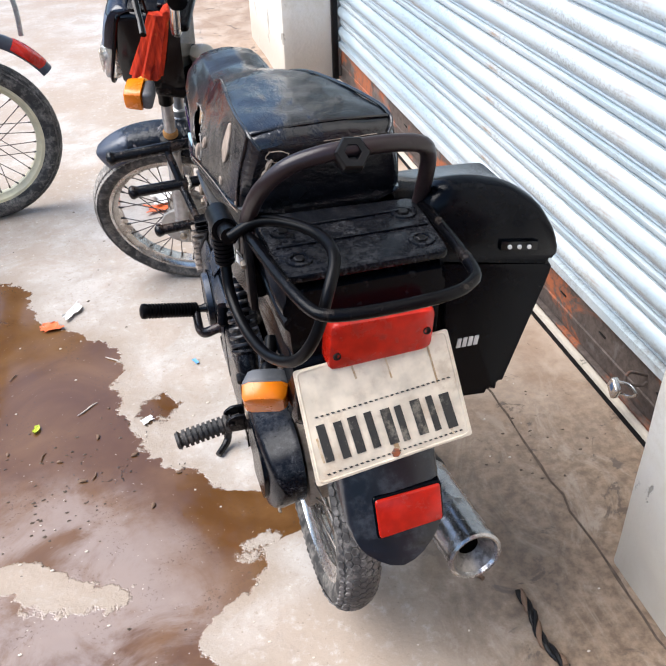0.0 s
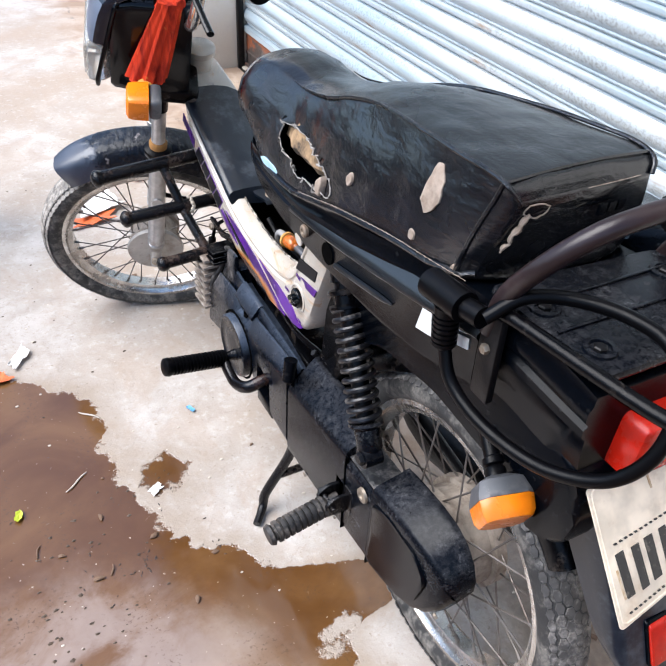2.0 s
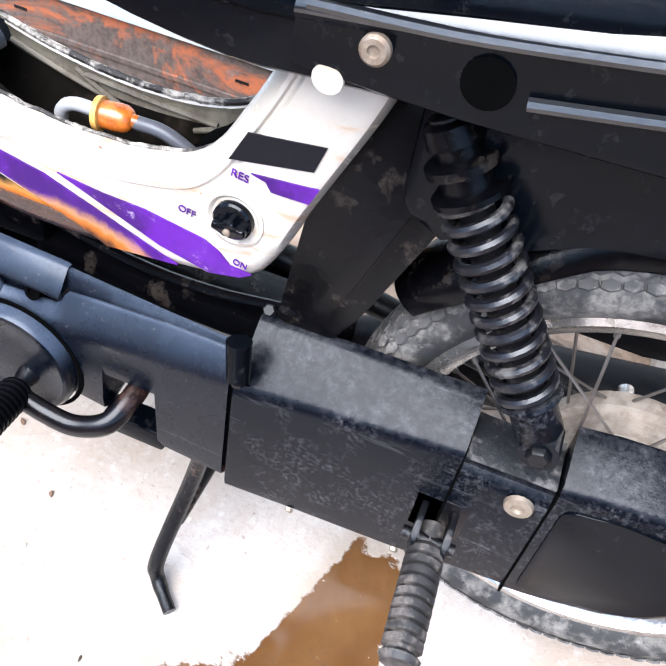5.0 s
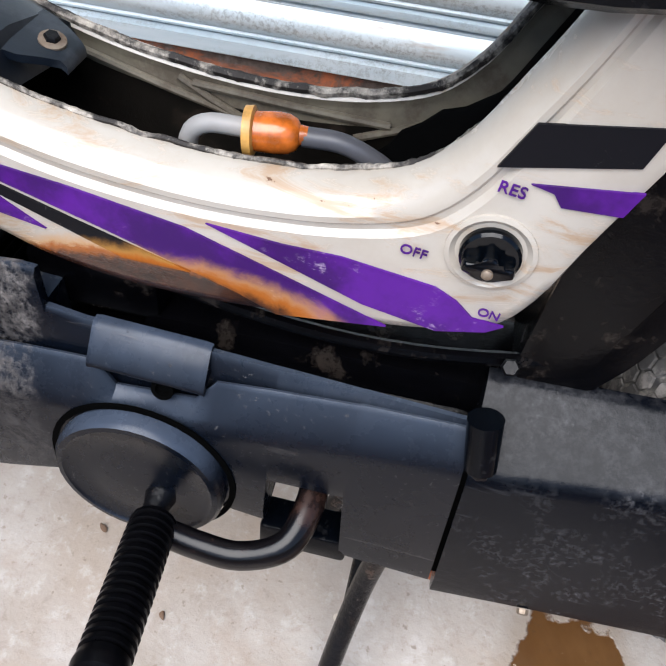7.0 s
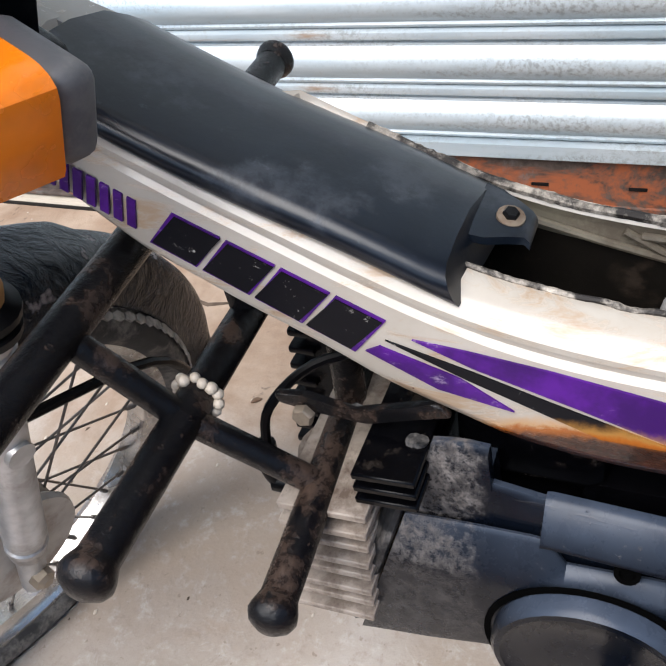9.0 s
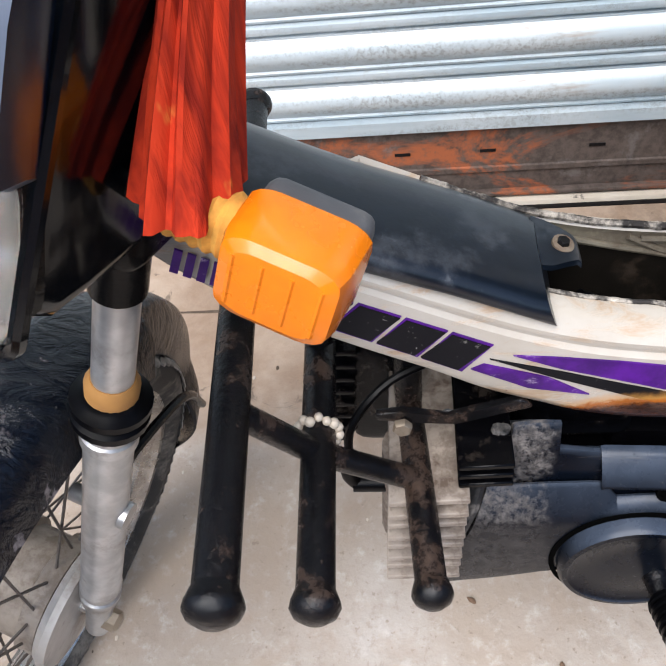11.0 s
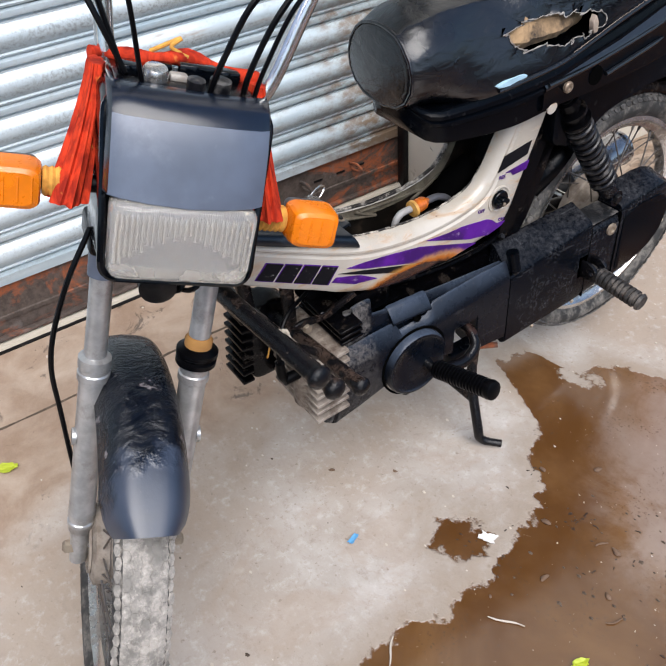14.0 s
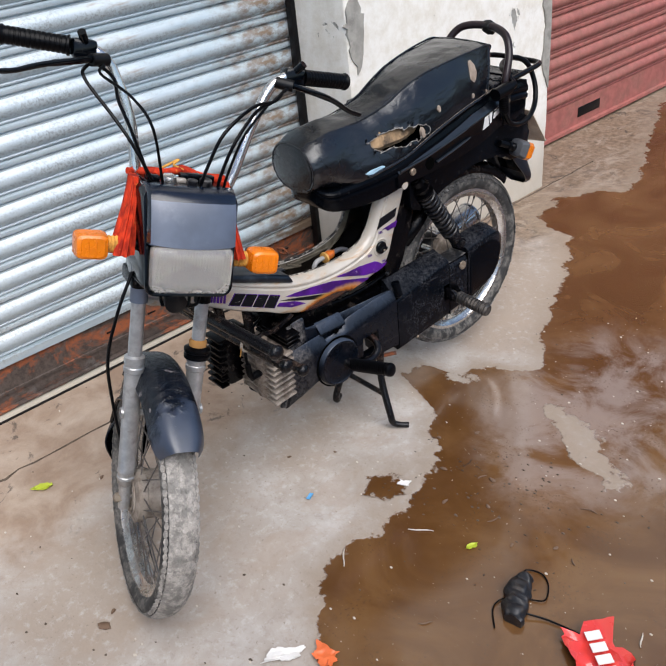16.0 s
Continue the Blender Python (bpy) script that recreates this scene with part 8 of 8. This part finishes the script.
# bits of rope by the wall
rope = thing("rope_piece", (0.363, -0.14, 0), "frayed dark piece of rope on the wet concrete", "rope")
for j in range(3):
    bm = BM()
    pts = [(0.362 + 0.010 * math.sin(k * 0.5) * (k / 16) + 0.0045 * math.cos(k * 0.9 + j * 2.1), -0.135 - 0.0105 * k, 0.006 + 0.0045 * math.sin(k * 0.9 + j * 2.1)) for k in range(17)]
    tube(bm, pts, 0.0055, 8)
    part("strand", bm, M_DARK_STEEL if j else M_CHIP, rope)
chain = thing("rope_piece", (-0.1, -0.38, 0), "short frayed cord on the wet concrete", "rope")
bm = BM()
tube(bm, [(0.30 + 0.012 * math.sin(k * 0.8), 0.02 - 0.012 * k, 0.005) for k in range(10)], 0.0045, 8, 3)
part("strand", bm, M_CHIP, chain)
# stains of debris, chips and grit
bits = [(-0.237, 0.383, 0.010), (-0.30, 0.30, 0.012), (-0.38, 0.66, 0.006), (-0.11, 1.366, 0.020), (-0.085, 1.33, 0.010), (-0.33, 0.47, 0.012), (-0.41, 0.56, 0.011), (-0.5, 0.5, 0.010), (0.02, 0.72, 0.008), (0.35, 1.13, 0.010), (-0.06, 0.62, 0.007), (-0.62, 0.56, 0.008), (-0.45, 0.42, 0.012), (-0.7, 0.5, 0.01)]
for k, (x, y, r) in enumerate(bits):
    bm = BM()
    bmesh.ops.create_icosphere(bm, subdivisions=2, radius=r * 0.75)
    for v in bm.verts:
        v.co = Vector((v.co.x * (1 + 0.9 * noise.noise(v.co * 90 + Vector((k, 0, 0)))), v.co.y * (0.6 + 0.3 * noise.noise(v.co * 80)), max(-r * 0.3, v.co.z * 0.35)))
    moved(bm, Matrix.Translation((x, y, r * 0.25)) @ Matrix.Rotation(k * 1.3, 4, "Z"))
    solid("mud_clod", bm, M_CHIP, "small dark clod of mud on the ground", "clod", "clods on the ground")
bm = BM()
for k in range(260):
    x, y = random.uniform(-1.1, 0.8), random.uniform(-0.5, 2.2)
    r = random.uniform(0.0012, 0.0032)
    for v in bmesh.ops.create_icosphere(bm, subdivisions=1, radius=r)["verts"]:
        v.co = Vector((v.co.x * 1.5 + x, v.co.y + y, v.co.z * 0.6 + r * 0.3))
solid("grit", bm, M_STONE, "scattered pale grit on the concrete", "grit", kind="stuff")
bm = BM()
for cx0, cy0, spread, count in ((-0.37, 0.42, 0.022, 24), (-0.232, 0.388, 0.010, 10), (-0.45, 0.45, 0.12, 16), (-0.60, 0.62, 0.14, 18), (-0.10, -0.45, 0.10, 16), (-0.27, 0.60, 0.03, 10)):
    for k in range(count):
        x, y = random.gauss(cx0, spread), random.gauss(cy0, spread)
        r = random.uniform(0.0008, 0.0024)
        a = random.uniform(0, math.pi)
        for v in bmesh.ops.create_icosphere(bm, subdivisions=1, radius=r)["verts"]:
            p = Vector((v.co.x * random.uniform(1.4, 2.6), v.co.y * 0.8, 0))
            v.co = Vector((p.x * math.cos(a) - p.y * math.sin(a) + x, p.x * math.sin(a) + p.y * math.cos(a) + y, v.co.z * 0.4 + r * 0.3))
solid("litter_flecks", bm, plain("wet_dark_fleck", (0.045, 0.024, 0.014), 0.5, 0, 0.6, 200), "dark flecks of rotten leaf in the muddy puddle", "litter", kind="stuff")
# dark crumbs, some in drifts where the water left them
crumbs = []
for cx0, cy0, sp, n in ((-0.49, 0.34, 0.05, 26), (-0.62, 0.42, 0.09, 22), (-0.42, 0.52, 0.06, 18), (-0.75, 0.25, 0.12, 20), (0.62, 0.25, 0.10, 26), (0.5, 0.7, 0.2, 22), (-0.05, 1.3, 0.3, 26), (0.2, 1.6, 0.4, 24), (-0.3, -0.15, 0.12, 16)):
    for k in range(n):
        crumbs.append((random.gauss(cx0, sp), random.gauss(cy0, sp), random.uniform(0.001, 0.0034)))
verts, faces = [], []
for x, y, r in crumbs:
    o = len(verts)
    a = random.uniform(0, 3)
    for k in range(5):
        t = a + 2 * math.pi * k / 5
        q = r * random.uniform(0.6, 1.5)
        verts.append((x + q * math.cos(t) * 1.5, y + q * math.sin(t), 0.0006))
    verts.append((x, y, 0.0006 + r * 0.7))
    faces += [(o + k, o + (k + 1) % 5, o + 5) for k in range(5)] + [tuple(o + k for k in range(4, -1, -1))]
me = bpy.data.meshes.new("crumbs")
me.from_pydata(verts, [], faces)
me.materials.append(M_MUD)
tagged(new("crumbs", me), "dark crumbs of mud and leaf on the concrete", "crumbs", kind="stuff")
